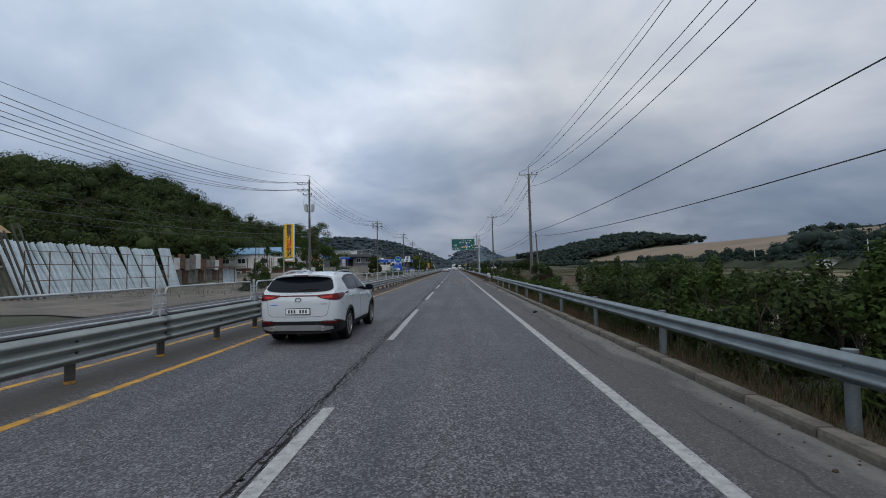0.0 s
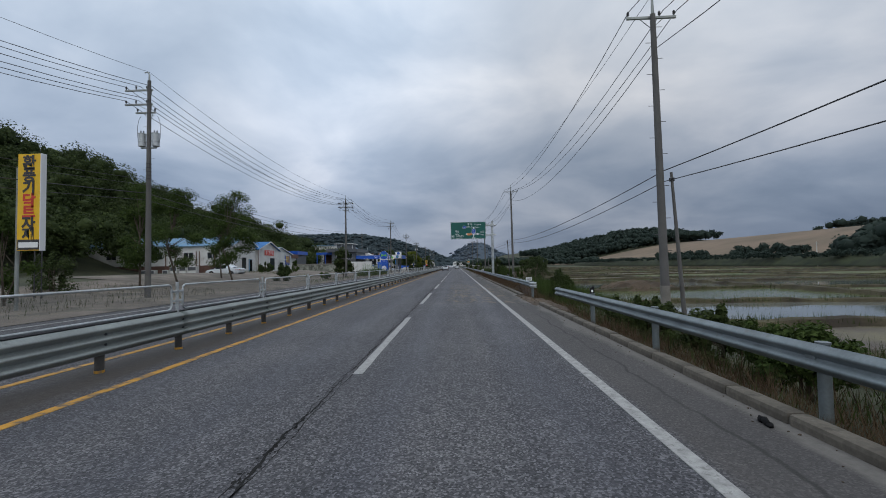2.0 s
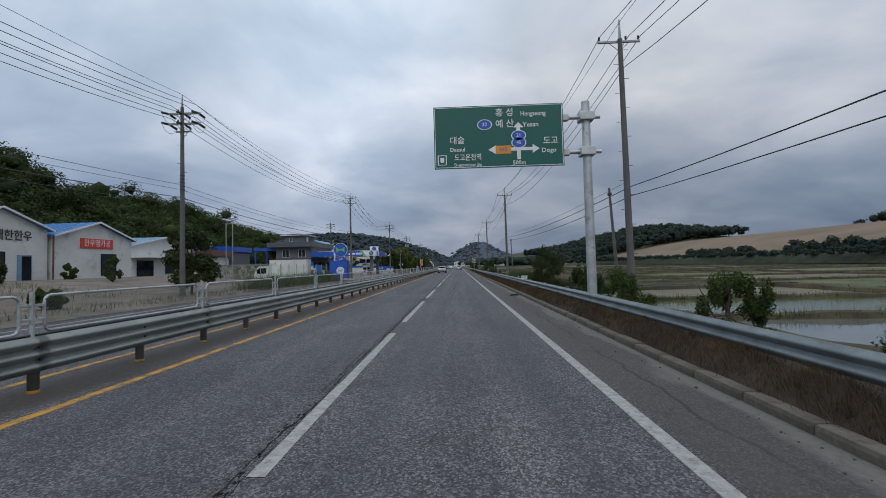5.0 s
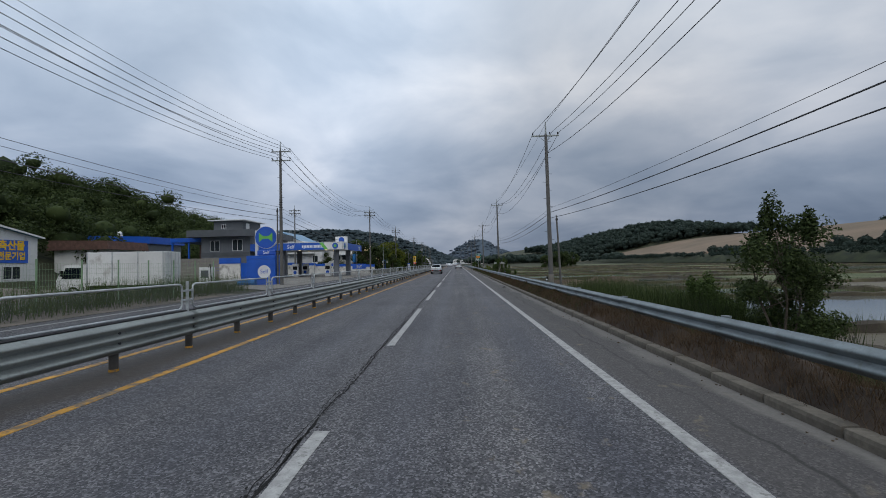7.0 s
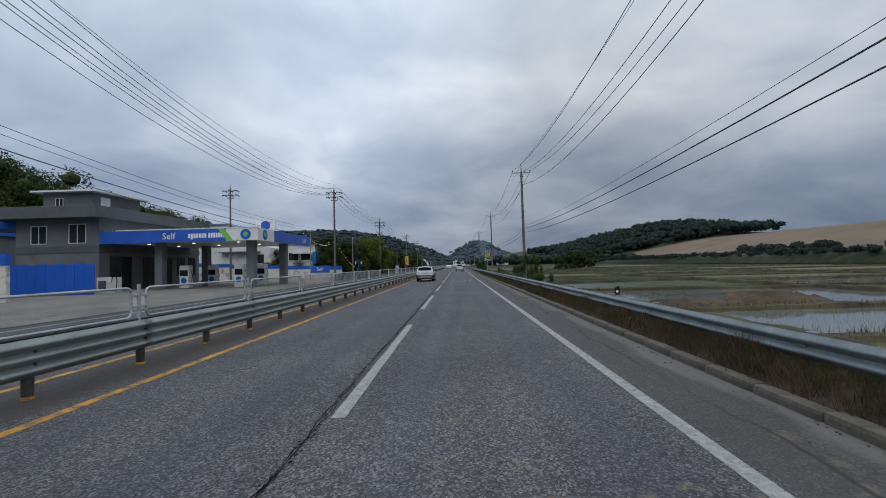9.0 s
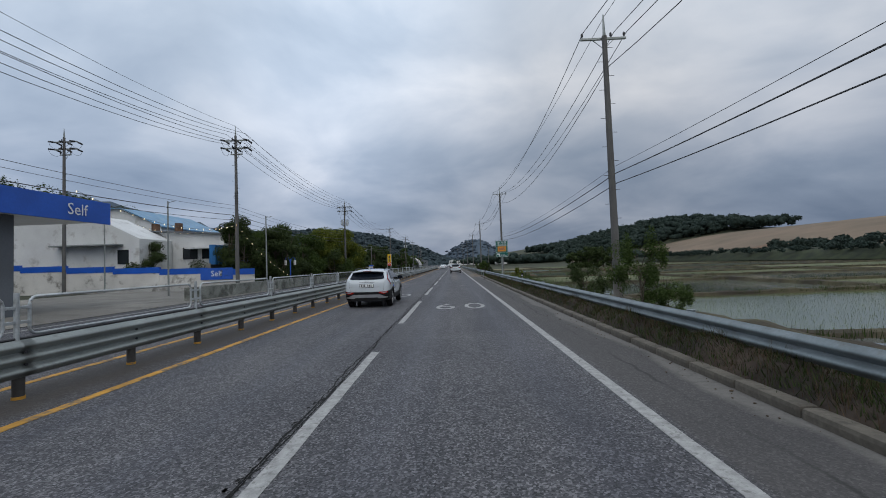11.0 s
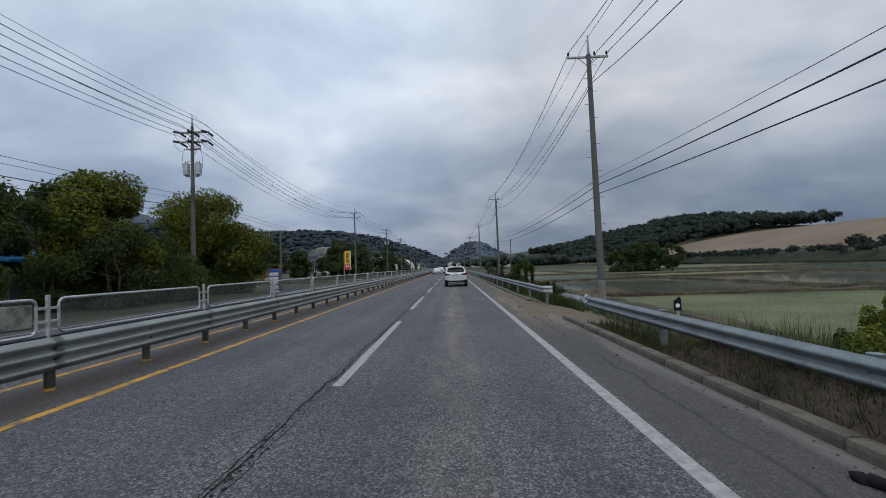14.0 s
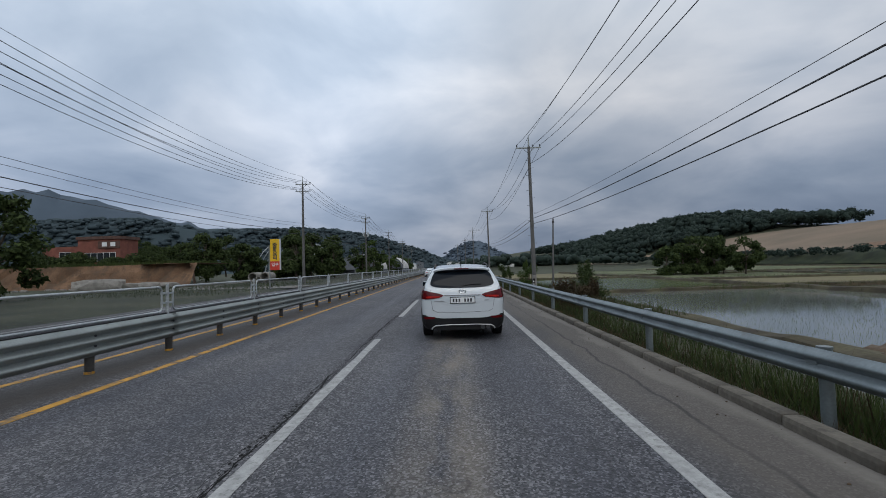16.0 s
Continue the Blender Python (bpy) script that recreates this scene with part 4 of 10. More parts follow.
# ---- overhead direction sign ----
def direction_sign():
    y = 80.3
    t = thing("road_sign", "large green direction sign on a grey steel mast", "road sign", (0, y, 0))
    part("mast", Shape().tube([(4.42, 0.3, -0.4), (4.42, 0.3, 7.15)], 0.16, 16, r_end=0.14), GALV, t, smooth=True)
    part("foot", Shape().box(4.02, 4.82, -0.1, 0.7, -0.6, 0.12, 0.02), CONC, t)
    for z in (5.42, 6.62):
        a = part("arm", Shape().tube([(0.2, 0.3, z), (4.9, 0.3, z)], 0.07, 12), GALV, t, smooth=True)
        part("clamp", Shape().box(4.18, 4.66, 0.06, 0.54, z - 0.14, z + 0.14, 0.02), GALV, a)
        part("clamp", Shape().box(3.62, 3.82, 0.2, 0.4, z - 0.11, z + 0.11, 0.02), GALV, a)
    x0, x1, z0, z1 = -0.81, 3.6, 4.94, 7.09
    board = part("board", Shape().box(x0, x1, 0.12, 0.16, z0, z1, 0.008), SIGN_G, t)
    for k in range(5):
        z = z0 + 0.2 + k * 0.44
        part("stiffener", Shape().box(x0 + 0.05, x1 - 0.05, 0.16, 0.22, z - 0.03, z + 0.03), GALV, board)
    b = Shape()
    for (a0, a1, c0, c1) in ((x0 + 0.03, x1 - 0.03, z1 - 0.05, z1 - 0.03), (x0 + 0.03, x1 - 0.03, z0 + 0.03, z0 + 0.05), (x0 + 0.03, x0 + 0.05, z0 + 0.03, z1 - 0.03), (x1 - 0.05, x1 - 0.03, z0 + 0.03, z1 - 0.03)):
        b.box(a0, a1, 0.114, 0.119, c0, c1)
    part("border", b, SIGN_W, board)
    W, H = x1 - x0, z1 - z0

    def at(u, v):
        return (x0 + u * W, 0.112, z1 - v * H)

    def put(text, u, v, size, mat=SIGN_W, wide=1.0):
        return letters(text, size, mat, board, at(u, v), wide=wide, bold=0.006)
    put("홍 성", 0.55, 0.13, 0.30)
    put("Hongseong", 0.77, 0.155, 0.23, wide=0.82)
    put("예 산", 0.55, 0.31, 0.30)
    put("Yesan", 0.75, 0.33, 0.23)
    put("대술", 0.18, 0.555, 0.28)
    put("Daesul", 0.18, 0.70, 0.19)
    put("도고온천역", 0.26, 0.83, 0.25, wide=0.82)
    put("Dogooncheon Stn", 0.26, 0.945, 0.16, wide=0.8)
    put("도고", 0.90, 0.60, 0.28)
    put("Dogo", 0.885, 0.75, 0.22)
    put("500m", 0.655, 0.935, 0.20)

    def flat(name, pts, mat, depth=0.112):
        s = Shape()
        q = [at(u, v) for u, v in pts]
        s.add([(x, depth, z) for x, _, z in q] + [(x, depth + 0.006, z) for x, _, z in q], [tuple(range(len(q)))] + [tuple(range(2 * len(q) - 1, len(q) - 1, -1))] + [(i, i + len(q), (i + 1) % len(q) + len(q), (i + 1) % len(q)) for i in range(len(q))])
        return part(name, s, mat, board)
    flat("arrow", [(0.638, 0.42), (0.640, 0.37), (0.615, 0.37), (0.655, 0.285), (0.695, 0.37), (0.668, 0.37), (0.668, 0.69), (0.76, 0.69), (0.76, 0.645), (0.815, 0.715), (0.76, 0.785), (0.76, 0.74), (0.668, 0.74), (0.668, 0.88), (0.640, 0.88), (0.640, 0.74), (0.48, 0.74), (0.48, 0.79), (0.42, 0.715), (0.48, 0.645), (0.48, 0.69), (0.638, 0.69)], SIGN_W)
    flat("route_plate", [(0.475, 0.655), (0.595, 0.655), (0.595, 0.785), (0.475, 0.785)], SIGN_O, 0.107)
    letters("645", 0.2, SIGN_BL, board, (at(0.535, 0.72)[0], 0.104, at(0, 0.72)[2]), wide=0.9)

    def oval(u, v, text):
        ring = [(u + 0.058 * math.cos(a), v + 0.085 * math.sin(a)) for a in np.linspace(0, 2 * math.pi, 20, endpoint=False)]
        flat("route_shield", ring, SIGN_W, 0.105)
        flat("route_shield", [(u + (p - u) * 0.88, v + (q - v) * 0.88) for p, q in ring], SIGN_BL, 0.101)
        letters(text, 0.17, SIGN_W, board, (at(u, v)[0], 0.097, at(u, v)[2]))
    oval(0.395, 0.31, "32")
    oval(0.655, 0.50, "21")
    oval(0.655, 0.615, "45")
    flat("station_symbol", [(0.025, 0.78), (0.095, 0.78), (0.095, 0.94), (0.025, 0.94)], SIGN_W)
    flat("station_symbol", [(0.032, 0.79), (0.088, 0.79), (0.088, 0.93), (0.032, 0.93)], SIGN_G, 0.108)
    flat("station_symbol", [(0.045, 0.82), (0.075, 0.82), (0.075, 0.88), (0.068, 0.90), (0.052, 0.90), (0.045, 0.88)], SIGN_W, 0.104)


direction_sign()


def junction_sign():
    t = thing("road_sign", "green junction sign with an orange route plate on one post", "road sign", (0, 181.6, 0))
    part("post", Shape().tube([(4.20, 0.1, -0.9), (4.27, 0.1, 3.65)], 0.065, 12), GALV_OLD, t, smooth=True)
    x0, x1, z0, z1 = 3.70, 4.80, 2.12, 3.61
    W, H = x1 - x0, z1 - z0
    board = part("board", Shape().box(x0, x1, 0.0, 0.03, z0, z1, 0.006), SIGN_G, t)
    for z in (2.4, 3.3):
        part("bracket", Shape().box(4.05, 4.42, 0.03, 0.18, z - 0.04, z + 0.04, 0.006), GALV, board)
    b = Shape()
    for (a0, a1, c0, c1) in ((0.02, 0.98, 0.012, 0.024), (0.02, 0.98, 0.976, 0.988), (0.02, 0.035, 0.012, 0.988), (0.965, 0.98, 0.012, 0.988), (0.02, 0.98, 0.305, 0.317), (0.02, 0.98, 0.705, 0.717)):
        b.box(x0 + a0 * W, x0 + a1 * W, -0.006, -0.001, z1 - c1 * H, z1 - c0 * H)
    part("border", b, SIGN_W, board)

    def at(u, v, d=-0.007):
        return (x0 + u * W, d, z1 - v * H)
    letters("분 기 점", 0.235, SIGN_W, board, at(0.5, 0.125), wide=1.02, bold=0.004)
    letters("Junction", 0.19, SIGN_W, board, at(0.5, 0.25), wide=1.2)
    part("route_plate", Shape().box(x0 + 0.16 * W, x0 + 0.84 * W, -0.008, -0.002, z1 - 0.66 * H, z1 - 0.36 * H), SIGN_O, board, "orange route plate")
    letters("645", 0.35, SIGN_N, board, at(0.5, 0.515, -0.012), wide=1.12)
    letters("500m", 0.21, SIGN_W, board, at(0.66, 0.905), wide=1.08)
    s = Shape()
    q = [(0.08, 0.815), (0.19, 0.755), (0.19, 0.79), (0.335, 0.79), (0.335, 0.97), (0.265, 0.97), (0.265, 0.845), (0.19, 0.845), (0.19, 0.88)]
    pts = [at(u, v) for u, v in q]
    s.add([(x, -0.007, z) for x, _, z in pts] + [(x, -0.001, z) for x, _, z in pts], [tuple(range(9)), tuple(range(17, 8, -1))] + [(i, i + 9, (i + 1) % 9 + 9, (i + 1) % 9) for i in range(9)])
    part("arrow", s, SIGN_W, board)


junction_sign()


def pillar_sign(x, y, base, z0, z1, w, lines, bars=0, foot_red=None, pole_dx=-0.45):
    t = thing("advertising_sign", "tall narrow yellow shop sign on a steel post", "sign", (x, y, base))
    part("post", Shape().tube([(pole_dx, 0.15, 0), (pole_dx, 0.15, z1 - base - 0.5)], 0.07, 10), GALV_OLD, t, smooth=True)
    board = part("board", Shape().box(-w / 2, w / 2, 0, 0.22, z0 - base, z1 - base, 0.015), SIGN_Y, t)
    part("edge", Shape().box(w / 2 - 0.02, w / 2 + 0.015, -0.01, 0.23, z0 - base - 0.01, z1 - base + 0.01), WHITE_P, board, "white edge of the sign box")
    low = z0 - base
    if foot_red:
        h = (z1 - z0) * 0.28
        part("panel", Shape().box(-w / 2, w / 2, -0.004, 0.0, low, low + h), SIGN_R, board, "red lower panel")
        letters(foot_red, w * 0.40, SIGN_W, board, (0, -0.012, low + h * 0.6), bold=0.02)
    if bars:
        part("panel", Shape().box(-w / 2 + 0.03, w / 2 - 0.03, -0.004, 0.0, low + 0.03, low + 0.45), STEEL_DARK, board, "black strip with a covered number")
        for k in range(1):
            part("bar", Shape().box(-w / 2 + 0.08, w / 2 - 0.08, -0.008, -0.004, low + 0.12, low + 0.34), SIGN_W, board)
    top = z1 - base
    for k, (ch, mat, dz, size) in enumerate(lines):
        letters(ch, size, mat, board, (0, -0.012, top - dz), bold=0.035)


pillar_sign(-17.7, 43.5, 0.1, 2.6, 6.6, 0.98, [("환", STEEL_DARK, 0.40, 0.62), ("풍", STEEL_DARK, 0.93, 0.62), ("기", STEEL_DARK, 1.46, 0.62), ("닥", SIGN_R, 1.98, 0.62), ("트", SIGN_R, 2.45, 0.62), ("자", STEEL_DARK, 2.92, 0.62), ("재", STEEL_DARK, 3.36, 0.58)], bars=1, pole_dx=-0.62)
pillar_sign(-15.4, 244.8, 0.1, 1.75, 4.45, 0.85, [("중", STEEL_DARK, 0.55, 0.44), ("화", STEEL_DARK, 0.92, 0.44), ("요", STEEL_DARK, 1.28, 0.44), ("리", STEEL_DARK, 1.64, 0.44)], foot_red="입구", pole_dx=-0.55)


def delineator(x, y, z):
    t = thing("delineator", "small black and white roadside delineator", "road marker", (x, y, z))
    part("stem", Shape().box(-0.02, 0.02, -0.01, 0.01, -0.05, 0.06), GALV, t)
    part("plate", Shape().prism([(-0.062, 0.03), (0.062, 0.03), (0.062, 0.24), (0.03, 0.27), (-0.062, 0.20)], "y", -0.012, 0.012), BLACK_P, t, "black bent plate")
    part("reflector", Shape().tube([(-0.005, -0.018, 0.12), (-0.005, -0.012, 0.12)], 0.036, 14), SIGN_W, t)


for y in (39.4, 60.1, 94.0, 111.0, 128.2, 168.1, 189.9, 228.0):
    delineator(RX + 0.13, y - 0.0, 0.70)


def small_plate(x, y, z):
    t = thing("notice_plate", "small white notice plate on the guardrail", "sign", (x, y, z))
    part("stem", Shape().box(-0.02, 0.02, 0, 0.02, -0.2, 0.1), GALV, t)
    part("plate", Shape().box(-0.17, 0.17, -0.02, 0, 0.05, 0.24, 0.004), SIGN_W, t)
    for k in range(3):
        part("bar", Shape().box(-0.13, 0.13, -0.023, -0.02, 0.09 + 0.05 * k, 0.11 + 0.05 * k), STEEL_DARK, t)


small_plate(RX + 0.05, 50.0, 0.70)
small_plate(RX + 0.05, 91.1, 0.70)


# ---- buildings beyond the opposite lanes ----
def window_unit(parent, x, y, z, w, h, face, mat_frame=WHITE_P, panes=2):
    """A framed window, proud of its wall. face: '-y' (towards the camera) or '+x' (towards the road)."""
    holder = part("window", wbox(face, x, y, z, w, h, 0.03, 0.02), GLASS_W, parent)
    t = 0.05
    for (a, b, c, d) in ((0, w, 0, t), (0, w, h - t, h), (0, t, t, h - t), (w - t, w, t, h - t)) + tuple((w * k / panes - t / 2, w * k / panes + t / 2, t, h - t) for k in range(1, panes)):
        part("frame", wbox(face, x, y, z, w, h, 0.06, 0.0, (a, b, c, d)), mat_frame, holder)
    return holder


def wbox(face, x, y, z, w, h, proud, sink, sub=None):
    a, b, c, d = sub or (0, w, 0, h)
    if face == "-y":
        return Shape().box(x + a, x + b, y - proud, y + sink, z + c, z + d)
    return Shape().box(x - sink, x + proud, y + a, y + b, z + c, z + d)


def gable_hall(name, label, x0, x1, y0, y1, base, eave, apex, wall, roof, ribs=True):
    """A hall whose ridge runs along x and whose gable faces the road."""
    t = thing(name, label, "building", (0, 0, 0))
    ym = (y0 + y1) / 2
    body = part("wall", Shape().prism([(y0, base), (y1, base), (y1, eave), (ym, apex), (y0, eave)], "x", x0, x1), wall, t)
    r = Shape()
    o = 0.35
    sl = (apex - eave) / (ym - y0)
    for s, ya in ((1, y0), (-1, y1)):
        ye = ya - s * o
        ze = eave - sl * o
        r.prism([(ye, ze + 0.03), (ym, apex + 0.03), (ym, apex + 0.13), (ye, ze + 0.13)], "x", x0 - 0.3, x1 + 0.4)
    rf = part("roof", r, roof, t)
    if ribs:
        n = int((x1 - x0) / 0.9)
        for k in range(n + 1):
            x = x0 - 0.25 + k * (x1 - x0 + 0.6) / n
            for s, ya in ((1, y0), (-1, y1)):
                ye = ya - s * o
                ze = eave - sl * o
                part("seam", Shape().tube([(x, ye, ze + 0.14), (x, ym, apex + 0.14)], 0.025, 4), roof, rf)
    tr = Shape()
    tr.prism([(y0 - o, eave - sl * o), (ym, apex), (y1 + o, eave - sl * o), (y1 + o, eave - sl * o + 0.16), (ym, apex + 0.17), (y0 - o, eave - sl * o + 0.16)], "x", x1 + 0.40, x1 + 0.44)
    part("fascia", tr, WHITE_P, rf)
    return t, body


A, wa = gable_hall("workshop", "white sheet-metal workshop with a faded blue gable roof", -62, -36.2, 94.3, 102.3, 1.0, 5.6, 7.1, PANEL_W, ROOF_B)
part("plinth", Shape().box(-62.02, -36.18, 94.27, 94.31, 1.0, 2.4), BRICK_D, A, "dark brick base course")
for x in (-57.0, -53.0, -49.3, -44.2, -40.3):
    window_unit(A, x, 94.3, 3.5, 1.7, 1.05, "-y")
for k, x in enumerate((-45.4, -42.0, -41.5, -39.0, -47.0)):
    part("flue", Shape().tube([(x, 94.1, 2.1), (x, 94.1, 4.7)], 0.07, 8), RUST, A)
for k in range(18):
    part("siding_joint", Shape().box(-36.2, -36.185, 94.3, 102.3, 1.25 + k * 0.24, 1.256 + k * 0.24), GALV, wa)
window_unit(A, -36.2, 97.4, 1.75, 1.35, 1.9, "+x", BLACK_P, 1)
part("door", Shape().box(-36.25, -36.14, 99.7, 100.9, 1.02, 3.4), ROOF_B, A, "teal steel entrance door with a glass pane")
part("door_glass", Shape().box(-36.13, -36.12, 100.05, 100.8, 1.1, 3.3), GLASS_D, A)
letters("위대한한우", 0.92, STEEL_DARK, A, (-36.15, 99.0, 4.95), "x", wide=0.9, bold=0.02)
part("emblem", Shape().tube([(-36.17, 96.2, 5.0), (-36.14, 96.2, 5.0)], 0.34, 16), STEEL_DARK, A)

B, wb = gable_hall("workshop", "white sheet-metal hall with a bright blue roof and a red sign", -48, -35.9, 102.6, 111.6, 1.0, 5.2, 6.7, PANEL_W, BLUE_TARP)
part("signboard", Shape().box(-35.88, -35.80, 105.2, 109.0, 4.2, 5.15, 0.01), SIGN_R, B, "red signboard with white lettering")
letters("한우명가공", 0.78, SIGN_W, B, (-35.785, 107.1, 4.68), "x", wide=0.88)
window_unit(B, -35.9, 107.6, 1.5, 1.9, 2.2, "+x", BLACK_P, 1)
part("downpipe", Shape().tube([(-35.8, 102.45, 1.0), (-35.8, 102.45, 5.2)], 0.07, 8), RUST, B)
for k in range(17):
    part("siding_joint", Shape().box(-35.9, -35.885, 102.6, 111.6, 1.25 + k * 0.24, 1.256 + k * 0.24), GALV, wb)
part("vent", Shape().tube([(-41, 103.8, 6.2), (-41, 103.8, 6.9), (-41, 103.8, 7.25)], 0.3, 10), ROOF_B, B)

E_, we = gable_hall("workshop", "low white butcher's workshop with a blue roof", -52, -41, 117.5, 131.2, 0.9, 5.0, 6.5, PANEL_W, ROOF_B)
part("signboard", Shape().box(-40.98, -40.90, 127.2, 130.2, 2.6, 4.7, 0.01), SIGN_BL, E_, "dark blue signboard with yellow lettering")
letters("축산물", 0.95, SIGN_Y, E_, (-40.88, 128.7, 4.15), "x", wide=0.9, bold=0.035)
letters("전문기업", 0.80, SIGN_Y, E_, (-40.88, 128.7, 3.2), "x", wide=0.85, bold=0.035)
part("canopy", Shape().box(-41, -39.2, 118, 124, 3.6, 3.75, 0.02), PANEL_W, E_)
# closed dark panel on the wall imitates the shade inside a doorway
part("doorway", Shape().box(-41.02, -40.95, 119, 122, 0.95, 3.3), GLASS_D, E_, "dark panel that stands for the shade in an open doorway")
window_unit(E_, -41, 124.3, 1.5, 2.0, 1.6, "+x", BLACK_P, 2)
window_unit(E_, -41, 128.0, 1.1, 1.6, 1.2, "+x", WHITE_P, 2)

for k, (x, w) in enumerate(((-44.9, 1.1), (-43.4, 1.1), (-41.9, 1.4), (-46.2, 0.9), (-48.4, 0.9), (-49.8, 0.9))):
    t = thing("condenser", "white outdoor cooling unit beside the workshop wall", "cooling unit", (x, 93.2, 0.98), group="cooling units")
    part("case", Shape().box(-w / 2, w / 2, -0.4, 0.4, 0.08, 1.35 if k < 3 else 0.8, 0.02), PANEL_W, t)
    part("grille", Shape().box(-w / 2 + 0.08, w / 2 - 0.08, -0.42, -0.4, 0.65 if k < 3 else 0.2, 1.2 if k < 3 else 0.7), GREY_BAND, t)
    for sx in (-1, 1):
        part("foot", Shape().box(sx * w * 0.35 - 0.05, sx * w * 0.35 + 0.05, -0.35, 0.35, 0, 0.08), GALV_OLD, t)


# ---- petrol station ----
st = thing("station_shop", "two-storey grey rendered petrol station building", "building")
part("wall", Shape().box(-36.5, -29.5, 150.5, 164, 0.0, 6.1), GREY_WALL, st)
part("band", Shape().box(-36.55, -29.45, 150.45, 164.05, 3.35, 3.9), GREY_BAND, st, "darker band between the storeys")
part("roof", Shape().box(-37.9, -28.7, 149.3, 164.8, 6.1, 7.05, 0.03), GREY_BAND, st, "thick projecting roof slab")
ph = part("penthouse", Shape().box(-35.3, -31.0, 151.6, 157.0, 7.05, 8.5), GREY_WALL, st)
part("penthouse_roof", Shape().box(-35.9, -30.4, 151.0, 157.6, 8.5, 8.65, 0.02), WHITE_P, ph)
window_unit(ph, -34.2, 151.6, 7.35, 0.7, 0.7, "-y")
part("door", Shape().box(-31.02, -30.96, 152.4, 153.4, 7.1, 8.2), WHITE_P, ph)
for x, z, w, h in ((-35.2, 4.1, 1.35, 1.5), (-32.0, 4.1, 1.45, 1.6), (-32.2, 0.9, 1.4, 1.5)):
    window_unit(st, x, 150.5, z, w, h, "-y")
for k, (y, w) in enumerate(((151.6, 2.4), (155.4, 1.6), (157.6, 1.8), (160.3, 1.2), (162.1, 1.2))):
    window_unit(st, -29.5, y, 0.25 if k < 3 else 1.2, w, 2.8 if k < 3 else 1.9, "+x", STEEL_DARK, 2)
for x in (-28.75,):
    part("ladder", Shape().tube([(x, 163.2, 5.2), (x, 163.2, 8.2)], 0.03, 6), GALV, st)
    part("ladder", Shape().tube([(x, 163.8, 5.2), (x, 163.8, 8.2)], 0.03, 6), GALV, st)
    for k in range(6):
        part("rung", Shape().tube([(x, 163.2, 5.6 + k * 0.45), (x, 163.8, 5.6 + k * 0.45)], 0.02, 5), GALV, st)

cp = thing("station_canopy", "blue and white petrol station canopy on square columns", "canopy", (0, 0, -0.46))
CX0, CX1, CY0, CY1 = -29.4, -16.3, 150.4, 162.4
part("roof", Shape().box(CX0 + 0.1, CX1 - 0.1, CY0 + 0.1, CY1 - 0.1, 4.55, 5.35), WHITE_P, cp)
part("fascia", Shape().box(CX0, CX1 - 2.6, CY0 - 0.02, CY0 + 0.08, 4.45, 5.45, 0.01), BLUE_P, cp, "bright blue fascia")
part("fascia", Shape().box(CX1 - 2.6, CX1, CY0 - 0.02, CY0 + 0.08, 4.45, 5.45, 0.01), WHITE_P, cp, "white corner of the fascia")
part("fascia", Shape().box(CX1 - 0.08, CX1 + 0.02, CY0 + 0.09, CY0 + 3.0, 4.45, 5.45, 0.01), WHITE_P, cp, "white corner of the fascia")
part("fascia", Shape().box(CX1 - 0.08, CX1 + 0.02, CY0 + 3.01, CY1, 4.45, 5.45, 0.01), BLUE_P, cp, "bright blue fascia")
part("fascia", Shape().box(CX0 - 0.02, CX0 + 0.08, CY0 + 0.1, CY1, 4.45, 5.45, 0.01), BLUE_P, cp)
part("stripe", Shape().prism([(CX1 - 3.3, 5.44), (CX1 - 2.75, 5.44), (CX1 - 2.0, 4.46), (CX1 - 2.5, 4.46)], "y", CY0 - 0.035, CY0 - 0.02), GREEN_P, cp, "bright green stripe")
part("gutter", Shape().box(CX0 + 1.4, CX1 + 0.05, CY0 - 0.05, CY0 + 0.12, 5.45, 5.53, 0.01), PANEL_W, cp, "pale gutter along the canopy edge")
letters("Self", 0.75, SIGN_W, cp, (-23.6, CY0 - 0.05, 4.92))
for k in range(7):
    part("bar", Shape().box(-22.0 + k * 0.22, -21.84 + k * 0.22, CY0 - 0.03, CY0 - 0.02, 4.74 - (0.1 if k == 1 else 0), 5.10), SIGN_W, cp)
for k in range(7):
    part("bar", Shape().box(-20.35 + k * 0.20, -20.20 + k * 0.20, CY0 - 0.03, CY0 - 0.02, 4.74, 5.12), SIGN_W, cp)
for pos, ax in (((CX1 - 1.0, CY0 - 0.03), "y"), ((CX1 + 0.03, CY0 + 1.2), "x")):
    x, y = pos
    d = (0, 0.02) if ax == "y" else (0.02, 0)
    part("emblem", Shape().tube([(x - d[0], y - d[1], 4.95), (x + d[0], y + d[1], 4.95)], 0.42, 20), BLUE_P, cp)
    part("emblem", Shape().tube([(x - d[0] * 2, y - d[1] * 2, 4.95), (x + d[0] * 2, y + d[1] * 2, 4.95)], 0.20, 16), GREEN_P, cp)
letters("Self", 0.7, SIGN_W, cp, (CX1 + 0.05, CY1 - 1.8, 4.92), "x")
for x, y in ((-17.6, 152.0), (-17.6, 158.6), (-25.4, 152.0), (-25.4, 158.6)):
    part("column", Shape().box(x - 0.32, x + 0.32, y - 0.32, y + 0.32, 0, 4.6, 0.02), GREY_WALL, cp)
part("board", Shape().box(-18.4, -16.6, 154.4, 154.6, 5.45, 6.5, 0.02), WHITE_P, cp, "square roof sign with a round emblem")
